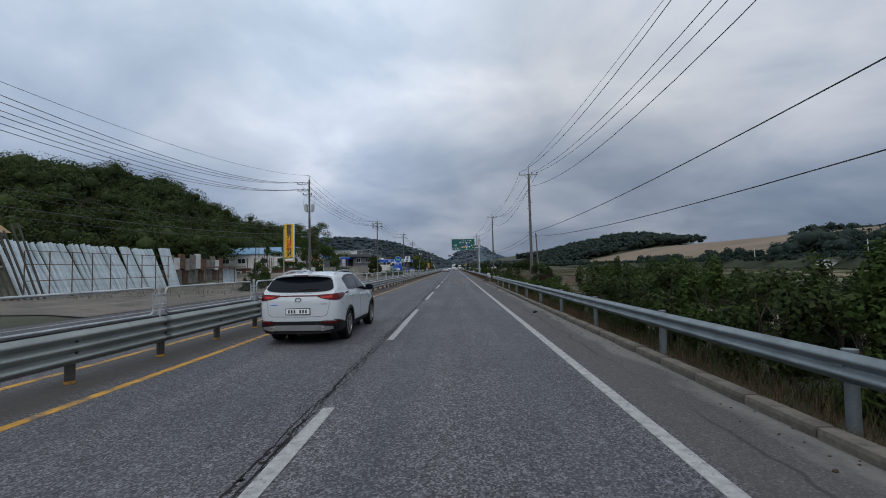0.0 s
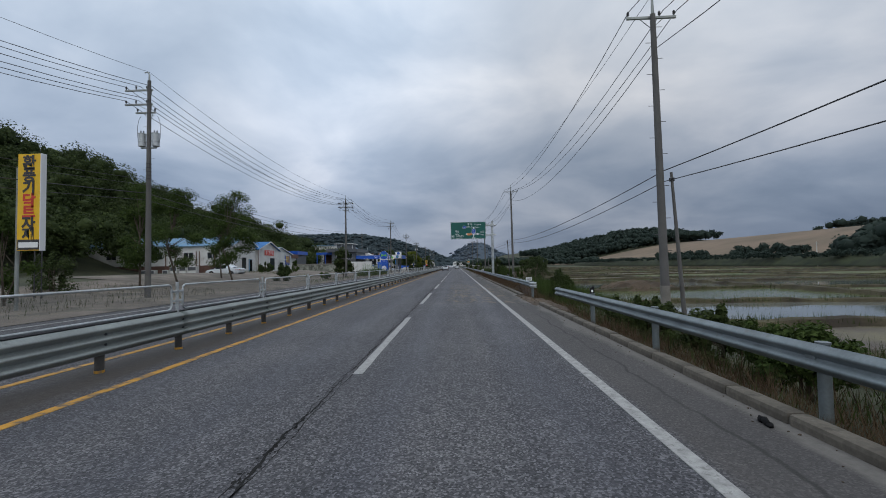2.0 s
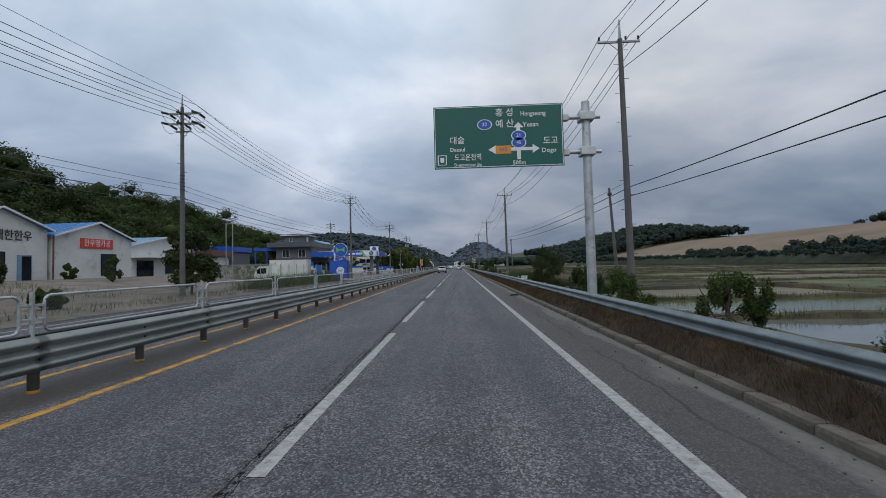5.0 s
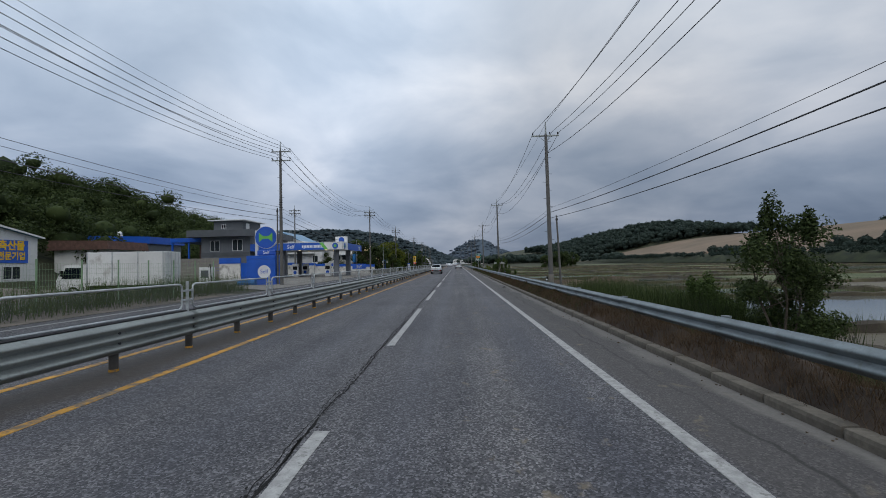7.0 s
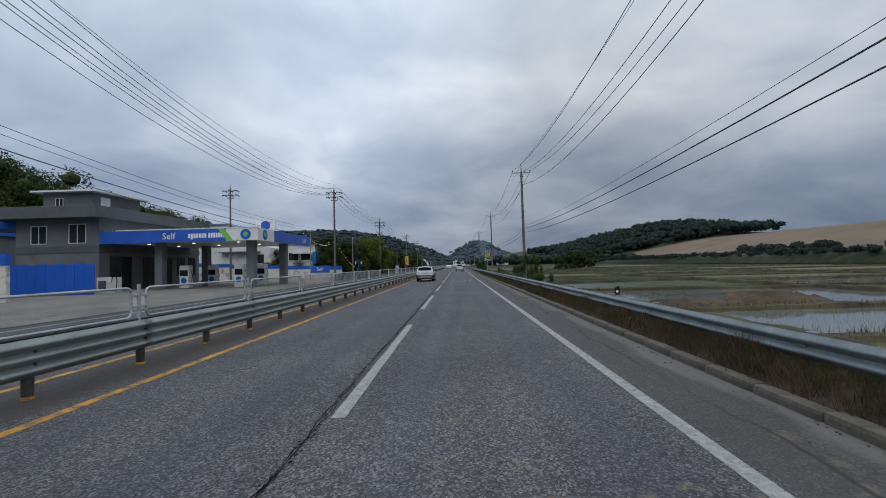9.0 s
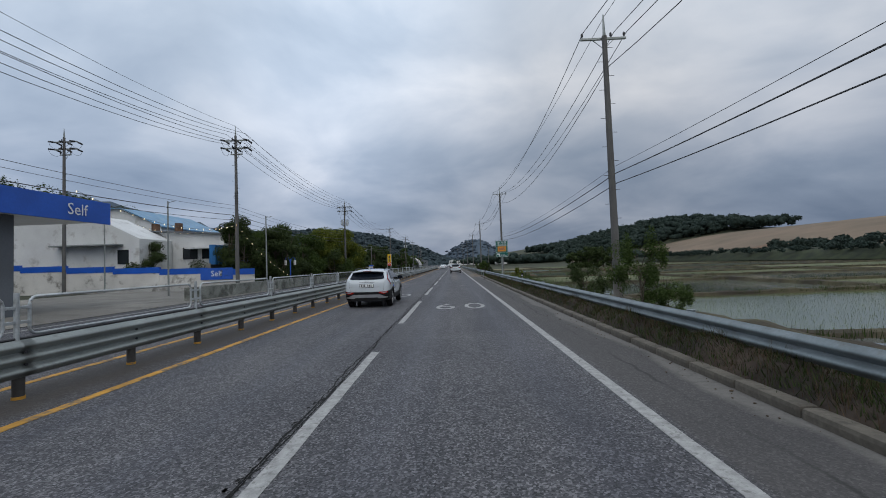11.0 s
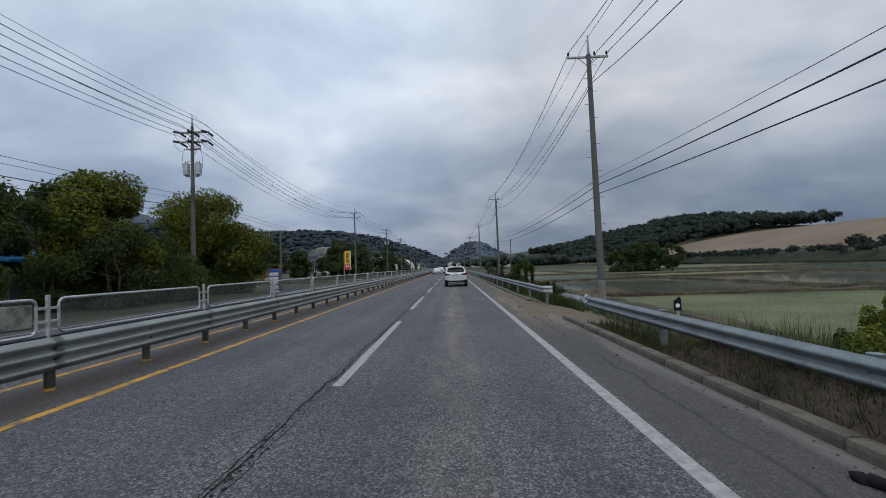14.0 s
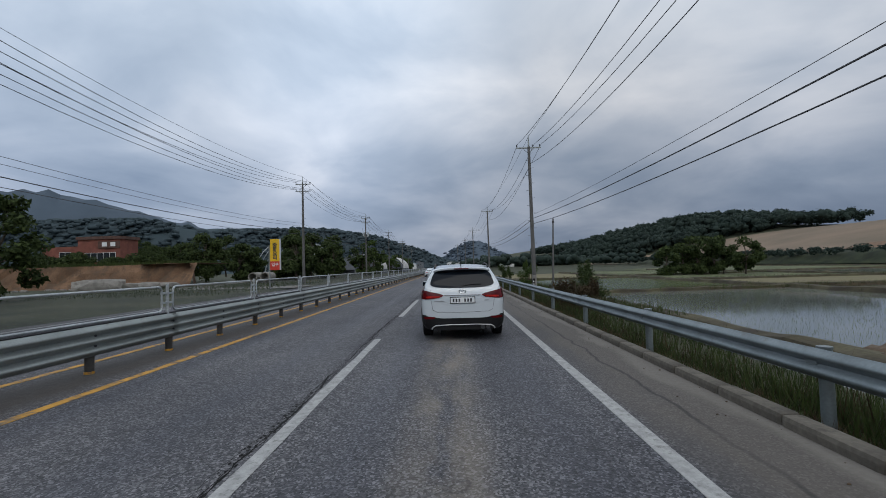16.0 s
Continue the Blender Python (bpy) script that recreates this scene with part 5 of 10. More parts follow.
part("emblem", Shape().tube([(-17.5, 154.38, 6.0), (-17.5, 154.41, 6.0)], 0.42, 20), BLUE_P, cp)
LAMP_ON = glowing("lamp_bulb", (1.0, 0.78, 0.45), 1.6)
for x in (-27.5, -23.5, -19.5):
    for y in (153.5, 157.5):
        part("downlight", Shape().tube([(x, y, 4.50), (x, y, 4.55)], 0.13, 10), LAMP_ON, cp, "lit round downlight")
for k in range(22):
    part("rail_post", Shape().tube([(CX0 + 0.4 + k * 0.58, CY0 + 0.2, 5.4), (CX0 + 0.4 + k * 0.58, CY0 + 0.2, 5.62)], 0.02, 5), GALV, cp)

for (x, y) in ((-19.2, 153.2), (-19.2, 157.4), (-24.0, 153.2), (-24.0, 157.4)):
    t = thing("fuel_pump", "white and blue self-service fuel pump", "fuel pump", (x, y, 0.02), group="fuel pumps")
    part("island", Shape().box(-0.7, 0.7, -1.2, 1.2, 0, 0.16, 0.03), CONC, t)
    part("case", Shape().box(-0.4, 0.4, -0.3, 0.3, 0.16, 2.1, 0.03), WHITE_P, t)
    part("panel", Shape().box(-0.34, 0.34, -0.32, -0.3, 1.2, 1.7), BLACK_P, t)
    part("emblem", Shape().tube([(0.0, -0.35, 0.8), (0.0, -0.3, 0.8)], 0.24, 16), BLUE_P, t)
    part("hose", Shape().tube([(0.42, 0, 1.7), (0.6, -0.05, 1.2), (0.55, -0.1, 0.6), (0.44, -0.05, 1.1)], 0.025, 6), RUBBER, t)

sg = thing("station_sign", "round blue and green station sign above a blue kiosk", "sign", (-17.6, 129.4, 0.05))
part("post", Shape().box(-1.05, -0.80, -0.1, 0.15, 0, 5.0, 0.02), PANEL_W, sg)
disc = part("disc", Shape().tube([(0, -0.22, 4.35), (0, 0.12, 4.35)], 0.98, 32), BLUE_P, sg, "round blue sign box", smooth=True)
part("rim", Shape().tube([(0, -0.2, 4.35), (0, 0.1, 4.35)], 1.02, 32), WHITE_P, disc)
bow = [(-0.62, 0.42), (-0.25, 0.12), (0.25, 0.12), (0.62, 0.42), (0.62, -0.42), (0.25, -0.12), (-0.25, -0.12), (-0.62, -0.42)]
part("emblem", Shape().prism([(a, 4.35 + b) for a, b in bow], "y", -0.24, -0.225), GREEN_P, disc, "bright green double-leaf emblem")
part("arm", Shape().box(-1.0, -0.5, -0.06, 0.06, 4.3, 4.42), PANEL_W, sg)
el = part("name_plate", Shape().box(-0.85, 0.85, -0.15, 0.05, 2.75, 3.2, 0.08), SIGN_BL, sg, "small blue oval plate")
letters("Self", 0.42, SIGN_W, el, (0, -0.17, 2.98))
kiosk = part("kiosk", Shape().box(-1.5, 1.1, -0.8, 0.9, 0, 2.35, 0.03), BLUE_P, sg, "blue kiosk box with a white disc")
part("kiosk_top", Shape().box(-1.5, 1.1, -0.82, 0.92, 2.35, 2.7, 0.03), BLUE_P, kiosk)
part("emblem", Shape().tube([(0.1, -0.83, 1.25), (0.1, -0.8, 1.25)], 0.58, 24), WHITE_P, kiosk)
letters("Self", 0.5, SIGN_BL, kiosk, (0.1, -0.85, 1.25))
part("tanks", Shape().tube([(-2.3, -0.6, 0.3), (-0.6, -0.9, 0.3)], 0.28, 10), BLUE_TARP, sg, "blue tarpaulin bundle at the foot")

vac = thing("service_cabinet", "white service cabinet beside the kerb", "cabinet", (-20.3, 124.6, 0.05))
part("case", Shape().box(-0.45, 0.45, -0.35, 0.35, 0, 1.75, 0.03), PANEL_W, vac)
part("panel", Shape().box(-0.3, 0.3, -0.37, -0.35, 0.9, 1.5), GREY_BAND, vac)
part("pipe", Shape().tube([(0.3, -0.4, 1.7), (0.5, -0.45, 2.0), (0.6, -0.4, 0.4)], 0.03, 6), RUBBER, vac)

comp = thing("air_compressor", "white air compressor cabinet with a black hose", "cabinet", (-26.6, 148.2, 0.06))
part("case", Shape().box(-0.75, 0.55, -0.4, 0.4, 0.0, 1.25, 0.03), PANEL_W, comp)
part("panel", Shape().box(-0.6, 0.0, -0.42, -0.4, 0.35, 1.0), GREY_BAND, comp)
part("gauge", Shape().tube([(0.25, -0.45, 1.0), (0.25, -0.39, 1.0)], 0.13, 14), WHITE_P, comp)
part("hose", Shape().tube([(0.4, -0.42, 0.9), (0.75, -0.5, 1.9), (0.9, -0.5, 1.0), (0.8, -0.45, 0.2)], 0.03, 6), RUBBER, comp, smooth=True)
wl = tagged(new("wall_station_front"), "blue panel fence with a white base beside the station", kind="structure")
for k in range(9):
    x = -32.2 + k * 0.70
    part("panel", Shape().box(x, x + 0.685, 145.9, 146.0, 0.0, 2.3 + 0.06 * (k % 2), 0.008), BLUE_P, wl)
part("base", Shape().box(-52.0, -32.22, 145.9, 146.1, 0.0, 2.1), CONC_WHITE, wl)
wb2 = tagged(new("wall_station_back"), "stepped white boundary wall with a blue top band", kind="structure")
for k in range(7):
    x0 = -46 + k * 4.1
    h = 2.9 - 0.18 * k
    part("panel", Shape().box(x0, x0 + 4.08, 179.0, 179.2, 0.0, h - 0.5), CONC_WHITE, wb2)
    part("band", Shape().box(x0, x0 + 4.08, 178.97, 179.22, h - 0.5, h), BLUE_P, wb2)
letters("Self", 0.7, SIGN_W, wb2, (-20.5, 178.9, 1.45))
part("disc", Shape().prism([(-21.9, 0.95), (-19.1, 0.95), (-19.1, 1.95), (-21.9, 1.95)], "y", 178.93, 178.96), SIGN_BL, wb2)
jw = solid("wall_low", Shape().box(-15.1, -14.75, 166, 197, 0, 0.8, 0.03), CONC_OLDW, "low whitewashed concrete wall with dark stains", kind="structure")
solid("wall_block", Shape().box(-44, -32.5, 139.6, 139.8, 0, 2.5), CONC_OLDW, "whitewashed brick wall with bare grey patches", kind="structure")
solid("trim", Shape().box(-44, -32.5, 139.55, 139.85, 2.5, 2.75), CONC, "grey coping on the whitewashed wall", kind="structure")
blocks = tagged(new("wall_block"), "grey concrete block wall with dark stains", kind="structure")
bl_ = Shape().box(0.01, 0.77, 0, 0.2, 0.008, 0.352, 0.012).mesh("block", CONC)
for r_ in range(8):
    for c_ in range(6):
        k_ = new("block", bl_)
        k_.parent = blocks
        k_.matrix_basis = pose(-32.4 + c_ * 0.78 + (0.0 if r_ % 2 else -0.05), 139.6, r_ * 0.36)
solid("wall_block", Shape().box(-27.7, -25.3, 139.5, 139.7, 0, 2.2), CONC_WHITE, "white painted wall beside the station", kind="structure")
solid("trim", Shape().box(-27.72, -25.28, 139.46, 139.74, 2.2, 2.85), BLUE_P, "blue band along the top of the white wall", kind="structure")

fac = thing("factory", "cream sheet-metal factory hall with roof ventilators", "building")
part("wall", Shape().prism([(-46, 0), (-23.6, 0), (-23.6, 5.45), (-34.5, 6.1), (-46, 5.45)], "y", 186, 200), PANEL_W, fac)
part("roof", Shape().prism([(-46.4, 5.43), (-34.5, 6.1), (-23.2, 5.43), (-23.2, 5.57), (-34.5, 6.26), (-46.4, 5.57)], "y", 185.6, 200.4), GREY_WALL, fac)
part("upper_hall", Shape().prism([(-60, 0), (-40.5, 0), (-40.5, 8.2), (-46, 10.8), (-60, 10.8)], "y", 201, 216), PANEL_W, fac)
part("upper_roof", Shape().prism([(-60.4, 10.78), (-46, 10.78), (-40.1, 8.0), (-40.1, 8.15), (-46, 10.95), (-60.4, 10.95)], "y", 200.6, 216.4), ROOF_B, fac)
for x in (-27.9, -25.9):
    window_unit(fac, x, 186, 3.0, 1.5, 1.2, "-y", BLACK_P, 2)
for x in (-42.0, -39.0, -34.2, -31.8, -29.3):
    part("ventilator", Shape().tube([(x, 187.5, 5.9), (x, 187.5, 6.3), (x, 187.5, 6.75), (x, 187.5, 6.9)], 0.38, 12), RUST, fac, "rusty round roof ventilator")
for x in (-50, -45.5):
    window_unit(fac, x, 201, 7.2, 1.8, 1.1, "-y", BLACK_P, 2)
part("awning", Shape().box(-27, -23.6, 184.8, 186, 4.0, 4.15), PANEL_W, fac)
part("front_hall", Shape().prism([(-50, 0), (-28.9, 0), (-28.9, 4.9), (-33.5, 7.2), (-50, 7.2)], "y", 181.2, 185.7), PANEL_W, fac)
part("front_awning", Shape().box(-36.5, -30.4, 180.2, 181.2, 4.3, 4.42), GALV_OLD, fac)
window_unit(fac, -30.9, 181.2, 2.6, 1.0, 1.3, "-y", BLACK_P, 1)

shed = thing("shed", "low shed with a blue sheet roof among trees", "building")
part("wall", Shape().box(-37, -24, 205, 214, 0, 3.0), GREY_BAND, shed)
part("roof", Shape().prism([(-38, 3.6), (-23, 2.7), (-23, 2.85), (-38, 4.9)], "y", 204, 215), BLUE_TARP, shed)

far_house = thing("house", "grey house with a blue roof behind the workshops", "building")
part("wall", Shape().box(-59.0, -49.6, 158, 166, 0.5, 5.9), GREY_WALL, far_house)
part("roof", Shape().prism([(-59.4, 5.9), (-49.2, 5.9), (-49.2, 7.0), (-59.4, 7.4)], "y", 157.6, 166.4), BLUE_P, far_house)
for x in (-55.4, -53.6, -51.6):
    window_unit(far_house, x, 158, 4.0, 1.5, 1.6, "-y")
part("dish", Shape().tube([(-54.2, 157.9, 7.2), (-54.2, 157.75, 7.6), (-54.2, 157.6, 7.7)], 0.35, 12), WHITE_P, far_house)
store = thing("store", "low white store with a dark brown overhanging roof", "building")
part("wall", Shape().box(-57, -49.2, 149.5, 156, 0.5, 4.7), PANEL_W, store)
part("roof", Shape().prism([(-57.5, 4.7), (-48.6, 4.7), (-48.9, 5.9), (-57.2, 6.1)], "y", 148.8, 156.6), BRICK_D, store)
window_unit(store, -52.5, 149.5, 2.4, 2.2, 1.7, "-y", BLACK_P, 2)
cport = thing("carport", "open carport with a blue fascia beside the station shop", "carport")
part("roof", Shape().box(-41.2, -36.6, 150.8, 158, 5.5, 6.1, 0.02), BLUE_P, cport)
part("back_wall", Shape().box(-41.1, -36.6, 157.6, 157.9, 0.3, 5.5), BRICK_D, cport)
for x in (-41.0, -38.6):
    part("post", Shape().box(x - 0.1, x + 0.1, 150.9, 151.1, 0, 5.5), BLUE_P, cport)
gf = thing("mesh_fence", "pale green welded mesh fence before the yard", "fence")
for k in range(10):
    y = 100.9 + 2.0 * k
    part("post", Shape().tube([(-16.5, y, 0), (-16.5, y, 2.2)], 0.035, 8), FENCE_G, gf)
    if k < 9:
        net = Shape()
        for j in range(9):
            net.tube([(-16.5, y, 0.25 + j * 0.22), (-16.5, y + 2.0, 0.25 + j * 0.22)], 0.004, 3)
        for j in range(1, 16):
            net.tube([(-16.5, y + j * 0.125, 0.25), (-16.5, y + j * 0.125, 2.03)], 0.003, 3)
        part("mesh_panel", net, FENCE_G, gf)

rest = thing("restaurant", "low red-brown brick restaurant with a long window", "building")
part("wall", Shape().box(-61.5, -54.4, 277, 281, 1.0, 7.7), BRICK_R, rest)
part("parapet", Shape().box(-61.7, -54.2, 276.8, 281.2, 7.7, 8.2), BRICK_D, rest)
part("wing", Shape().box(-68.5, -61.5, 278, 282, 1.0, 6.7), BRICK_R, rest)
window_unit(rest, -65.5, 278, 4.2, 2.0, 1.6, "-y", WHITE_P, 2)
window_unit(rest, -60.3, 277, 4.1, 5.2, 1.4, "-y", WHITE_P, 5)
part("board", Shape().box(-58, -54.4, 276.85, 276.95, 6.2, 7.4), BRICK_D, rest)
for k in range(2):
    part("bar", Shape().box(-57.3 + k * 1.4, -56.5 + k * 1.4, 276.8, 276.85, 6.5, 7.2), SIGN_W, rest)

arch = thing("arched_shed", "bare steel hoops of an arched storage shed", "shed", (-34, 296, 0))
for k in range(9):
    pts = [(6.5 * math.cos(a), k * 2.2, 2.0 + 6.0 * math.sin(a)) for a in np.linspace(0, math.pi, 15)]
    part("hoop", Shape().tube([(6.5, k * 2.2, 0)] + pts + [(-6.5, k * 2.2, 0)], 0.09, 6), GALV, arch)
for a in np.linspace(0.3, math.pi - 0.3, 7):
    part("purlin", Shape().tube([(6.5 * math.cos(a), 0, 2 + 6 * math.sin(a)), (6.5 * math.cos(a), 17.6, 2 + 6 * math.sin(a))], 0.05, 5), GALV, arch)
for gx_, gy_ in ((-27, 330), (-24, 372)):
    t = thing("arched_shed", "white film-covered arched storage shed", "shed", (gx_, gy_, 0))
    rows = [[(5.5 * math.cos(a), k * 3.0, 1.5 + 4.6 * math.sin(a)) for a in np.linspace(0, math.pi, 15)] for k in range(8)]
    part("film", Shape().sheet(rows), CONC_WHITE, t, smooth=True)
    part("end_wall", Shape().add(rows[0], [tuple(range(15))]), GREY_WALL, t)
    for s in (-5.5, 5.5):
        part("side", Shape().box(s - 0.05, s + 0.05, 0, 21, -0.1, 1.5), GREY_WALL, t)

# ---- pipe yard ----
rack = thing("pipe_rack", "rusty steel rack that holds tin ducts", "rack", (-29.2, 0, 0.1))
for y in np.arange(26.0, 40.5, 1.75):
    part("upright", Shape().tube([(0.9, y, 0), (0.9, y, 3.2)], 0.035, 6), RUST, rack)
for z in (1.2, 2.3, 3.2):
    part("rail", Shape().tube([(0.92, 26.0, z), (0.92, 40.2, z)], 0.028, 6), RUST, rack)
rnd = random.Random(3)
duct = thing("duct_pipe", "bright tin ventilation duct leaning on the rack", "pipe", (0, 0, 0), group="tin ducts")
ring = Shape()
ring.tube([(0, 0, 0), (0, 0, 4.15)], 0.145, 14)
part("tube", ring, TIN, duct, smooth=True)
for z in (0.02, 1.05, 2.1, 3.15, 4.11):
    part("seam", Shape().tube([(0, 0, z), (0, 0, z + 0.03)], 0.153, 14), TIN, duct)
spots = []
for k in range(52):
    y = 26.6 + k * 0.275
    spots.append((-28.9 + rnd.uniform(-0.1, 0.1), y, 0.1, -15 + rnd.uniform(-2.5, 2.5), rnd.uniform(10, 17)))
for k in range(5):
    spots.append((-28.6, 40.95 + k * 0.3, 0.1, -11, 9))
for k, (x, y, z, ry, rx) in enumerate(spots):
    m = pose(x, y, z, rx, ry, 0)
    if k == 0:
        duct.matrix_basis = m
    else:
        copy_thing(duct, m)
pp = thing("pipe_stack", "dark dull steel pipes leaning in a heap", "pipe", (-27.5, 23.0, 0.1))
for k in range(12):
    part("pipe", Shape().tube([(-1 + 0.2 * k, k * 0.22, 0), (-2.2 + 0.2 * k, k * 0.22 + 0.6 - 1.3, 4.6 + rnd.uniform(-0.4, 0.4))], 0.06, 8), POST_D, pp)
shelf = thing("board_stack", "weathered boards and sheets stacked on edge", "stack", (-29.5, 41.5, 0.2))
for k in range(11):
    y0 = k * 0.95
    z0 = 1.7 + 0.1 * (k % 3)
    part("sheet", Shape().box(rnd.uniform(-0.1, 0.1), rnd.uniform(0.12, 0.2), y0, y0 + 0.9, z0, z0 + rnd.uniform(1.0, 1.7), 0.01), (WOOD_G, PANEL_W, RUST, WOOD_G)[k % 4], shelf)
    part("sheet", Shape().box(-0.3, -0.1, y0 - 0.2, y0 + 0.9, 0.0, 1.75, 0.01), (RUST, CONC, WOOD_G)[k % 3], shelf)
table = thing("metal_shelter", "low steel shelter with tin tubes under its roof", "shelter", (-25.5, 43.0, 0.1))
part("roof", Shape().box(-1.0, 1.0, 0, 5.0, 2.05, 2.15, 0.02), RUST, table)
for x in (-0.9, 0.9):
    for y in (0.1, 2.5, 4.9):
        part("leg", Shape().tube([(x, y, 0), (x, y, 2.05)], 0.04, 6), RUST, table)
for k in range(9):
    part("tube", Shape().tube([(0.3, 1.6 + k * 0.32, 0.0), (0.1, 1.6 + k * 0.32, 1.85)], 0.12, 12), TIN, table, smooth=True)
for y in (46.5, 48.7):
    t = thing("timber_post", "tall dark lattice post", "post", (-22.5, y, 0.1))
    for sx in (-0.2, 0.2):
        part("leg", Shape().tube([(sx, 0, 0), (sx, 0, 5.0)], 0.03, 6), STEEL_DARK, t)
    for k in range(9):
        part("lacing", Shape().tube([(-0.2, 0, 0.3 + k * 0.5), (0.2, 0, 0.8 + k * 0.5)], 0.015, 5), STEEL_DARK, t)
hh = thing("hill_house", "small house with a golden tiled roof among the trees", "house", (-62, 52.5, 5.5))
part("wall", Shape().box(-1.9, 1.9, -1.6, 1.6, -3, 2.0), CONC_WHITE, hh)
part("roof", Shape().prism([(-2.4, 1.9), (2.4, 1.9), (0, 3.6)], "y", -2.0, 2.0), material("golden_roof_tile", (0.36, 0.25, 0.13), 0.7, vary=0.2), hh)

# ---- clay bank and things at the side lane ----
bank = Shape()
rnd = random.Random(12)
rows = []
for k in range(26):
    x = -68 + k * 1.5
    y = 258 - 0.20 * (x + 30) * 0.5
    j = [rnd.uniform(-0.25, 0.25) for _ in range(4)]
    rows.append([(x, y - 1.2 + j[0], 0.0), (x, y - 0.5 + j[1], 0.9 + j[2] * 0.3), (x, y + j[2], 2.0), (x, y + 0.35 + j[3], 2.95 + j[0] * 0.2), (x, y + 9, 2.9)])
bank.sheet(rows)
y = 257.8
side = [[(-30.5 - 1.3 * k + rnd.uniform(-0.15, 0.15), y + k * 2.2, 0.0), (-30.7 - 1.3 * k, y + k * 2.2, 1.2), (-31.0 - 1.3 * k + rnd.uniform(-0.15, 0.15), y + k * 2.2, 2.9), (-37 - 1.3 * k, y + k * 2.2, 2.9)] for k in range(12)]
bank.sheet(side)
solid("earth_bank", bank, CLAY, "cut bank of red-brown clay below a field", "earth bank", kind="structure")
rnd = random.Random(8)


def boulder(x, y, z, sx, sy, sz, seed):
    bm = bmesh.new()
    bmesh.ops.create_icosphere(bm, subdivisions=2, radius=1.0)
    for v in bm.verts:
        n = noise.noise(v.co * 1.3 + Vector((seed, 0, 0)))
        v.co *= 1 + 0.35 * n
        v.co = Vector((max(-0.8, min(0.8, v.co.x)) * sx, max(-0.8, min(0.8, v.co.y)) * sy, max(-0.6, min(0.7, v.co.z)) * sz))
    me = bpy.data.meshes.new("boulder")
    bm.to_mesh(me)
    bm.free()
    me.materials.append(CONC)
    ob = new("boulder", me)
    ob.matrix_basis = pose(x, y, z, 0, 0, seed * 37)
    tagged(ob, "pale rough boulder at the foot of the bank", "boulder", "boulders")


for k, (x, sx, sz) in enumerate(((-40.0, 3.0, 1.25), (-34.2, 1.3, 0.6), (-36.0, 0.9, 0.5), (-32.0, 0.9, 0.5))):
    boulder(x, 255.6, 0.4, sx, 1.3, sz, k + 1)
for k in range(4):
    boulder(-30.2 - k * 1.3, 258.5 + k * 2.2, 0.15, 0.5, 0.6, 0.35, k + 9)
for k in range(22):
    boulder(-39 - k * 1.1 + rnd.uniform(-0.5, 0.5), 255 + rnd.uniform(-1.5, 1.0), 0.12, 0.35, 0.3, 0.25, k + 20)
lane = solid("pavement", Shape().sheet([[(-28.8 - (k * 2.0), 250 + k * 6, 0.12), (-24.6 - (k * 1.8), 250 + k * 6, 0.12)] for k in range(7)] + [[(-41.5, 300, 0.12), (-36.5, 300, 0.12)]]), CONC, "pale concrete side lane", kind="structure")
solid("pavement", Shape().sheet([[(-30, 248, 0.11), (-14.3, 246, 0.11)], [(-30, 252, 0.11), (-14.3, 252, 0.11)]]), CONC, "pale concrete mouth of the side lane", kind="structure")
def yard(x0, x1, y0, y1, mat, label):
    xs, ys = np.append(np.arange(x0, x1, 1.5), x1), np.append(np.arange(y0, y1, 4.0), y1)
    rows = [[(float(x), float(y), max(0.02, float(land(x, y)) - 0.01)) for x in xs] for y in ys]
    solid("pavement", Shape().sheet(rows), mat, label, kind="structure", smooth=True)


YARD = material("yard_dirt", (0.20, 0.17, 0.14), 0.95, vary=0.25, scale=0.35, fine=10, bump=0.4, stain=((0.105, 0.098, 0.075), 0.5))
yard(-36.0, -14.38, 60, 118, YARD, "dusty bare yard before the workshops")
yard(-29.4, -14.38, 122, 178, material("station_concrete", (0.27, 0.255, 0.225), 0.9, vary=0.15, scale=0.4, fine=10, stain=((0.17, 0.16, 0.14), 0.4)), "tan concrete forecourt of the petrol station")
yard(-28.0, -14.38, 15, 59.9, YARD, "bare dirt yard of the pipe dealer")
for k in range(2):
    t = thing("concrete_pipe", "large concrete pipe lying beside the lane", "pipe", (-26.4 + k * 1.6, 264, 0.95), group="concrete pipes")
    pts = []
    s = Shape()
    n = 20
    for (y, r) in ((0, 0.62), (2.2, 0.62), (2.2, 0.50), (0, 0.50), (0, 0.62)):
        pts.append([(r * math.cos(2 * math.pi * i / n), y, r * math.sin(2 * math.pi * i / n)) for i in range(n + 1)])
    s.sheet(pts)
    part("barrel", s, CONC, t, smooth=True)
    part("chock", Shape().box(-0.5, 0.5, 0.3, 1.8, -0.9, -0.6), WOOD_G, t)
bt = thing("information_booth", "narrow white booth with blue bands beside the road", "booth", (-14.42, 216.7, 0.05))
part("body", Shape().box(-0.34, 0.34, -0.3, 0.3, 0, 1.62, 0.03), PANEL_W, bt)
part("top", Shape().box(-0.36, 0.36, -0.33, 0.33, 1.62, 1.86, 0.04), SIGN_BL, bt, "blue top of the booth")
for z0, z1 in ((1.26, 1.36), (0.98, 1.04), (0.60, 0.72), (0.18, 0.28)):
    part("band", Shape().box(-0.345, 0.345, -0.305, 0.305, z0, z1), SIGN_BL, bt, "blue band")
part("edge", Shape().box(0.345, 0.37, -0.2, 0.2, 0.1, 1.7), RUST, bt, "rusty side plate")
sf = thing("frame_pole", "dark pole with an empty steel sign frame", "pole", (-14.7, 218.6, 0))
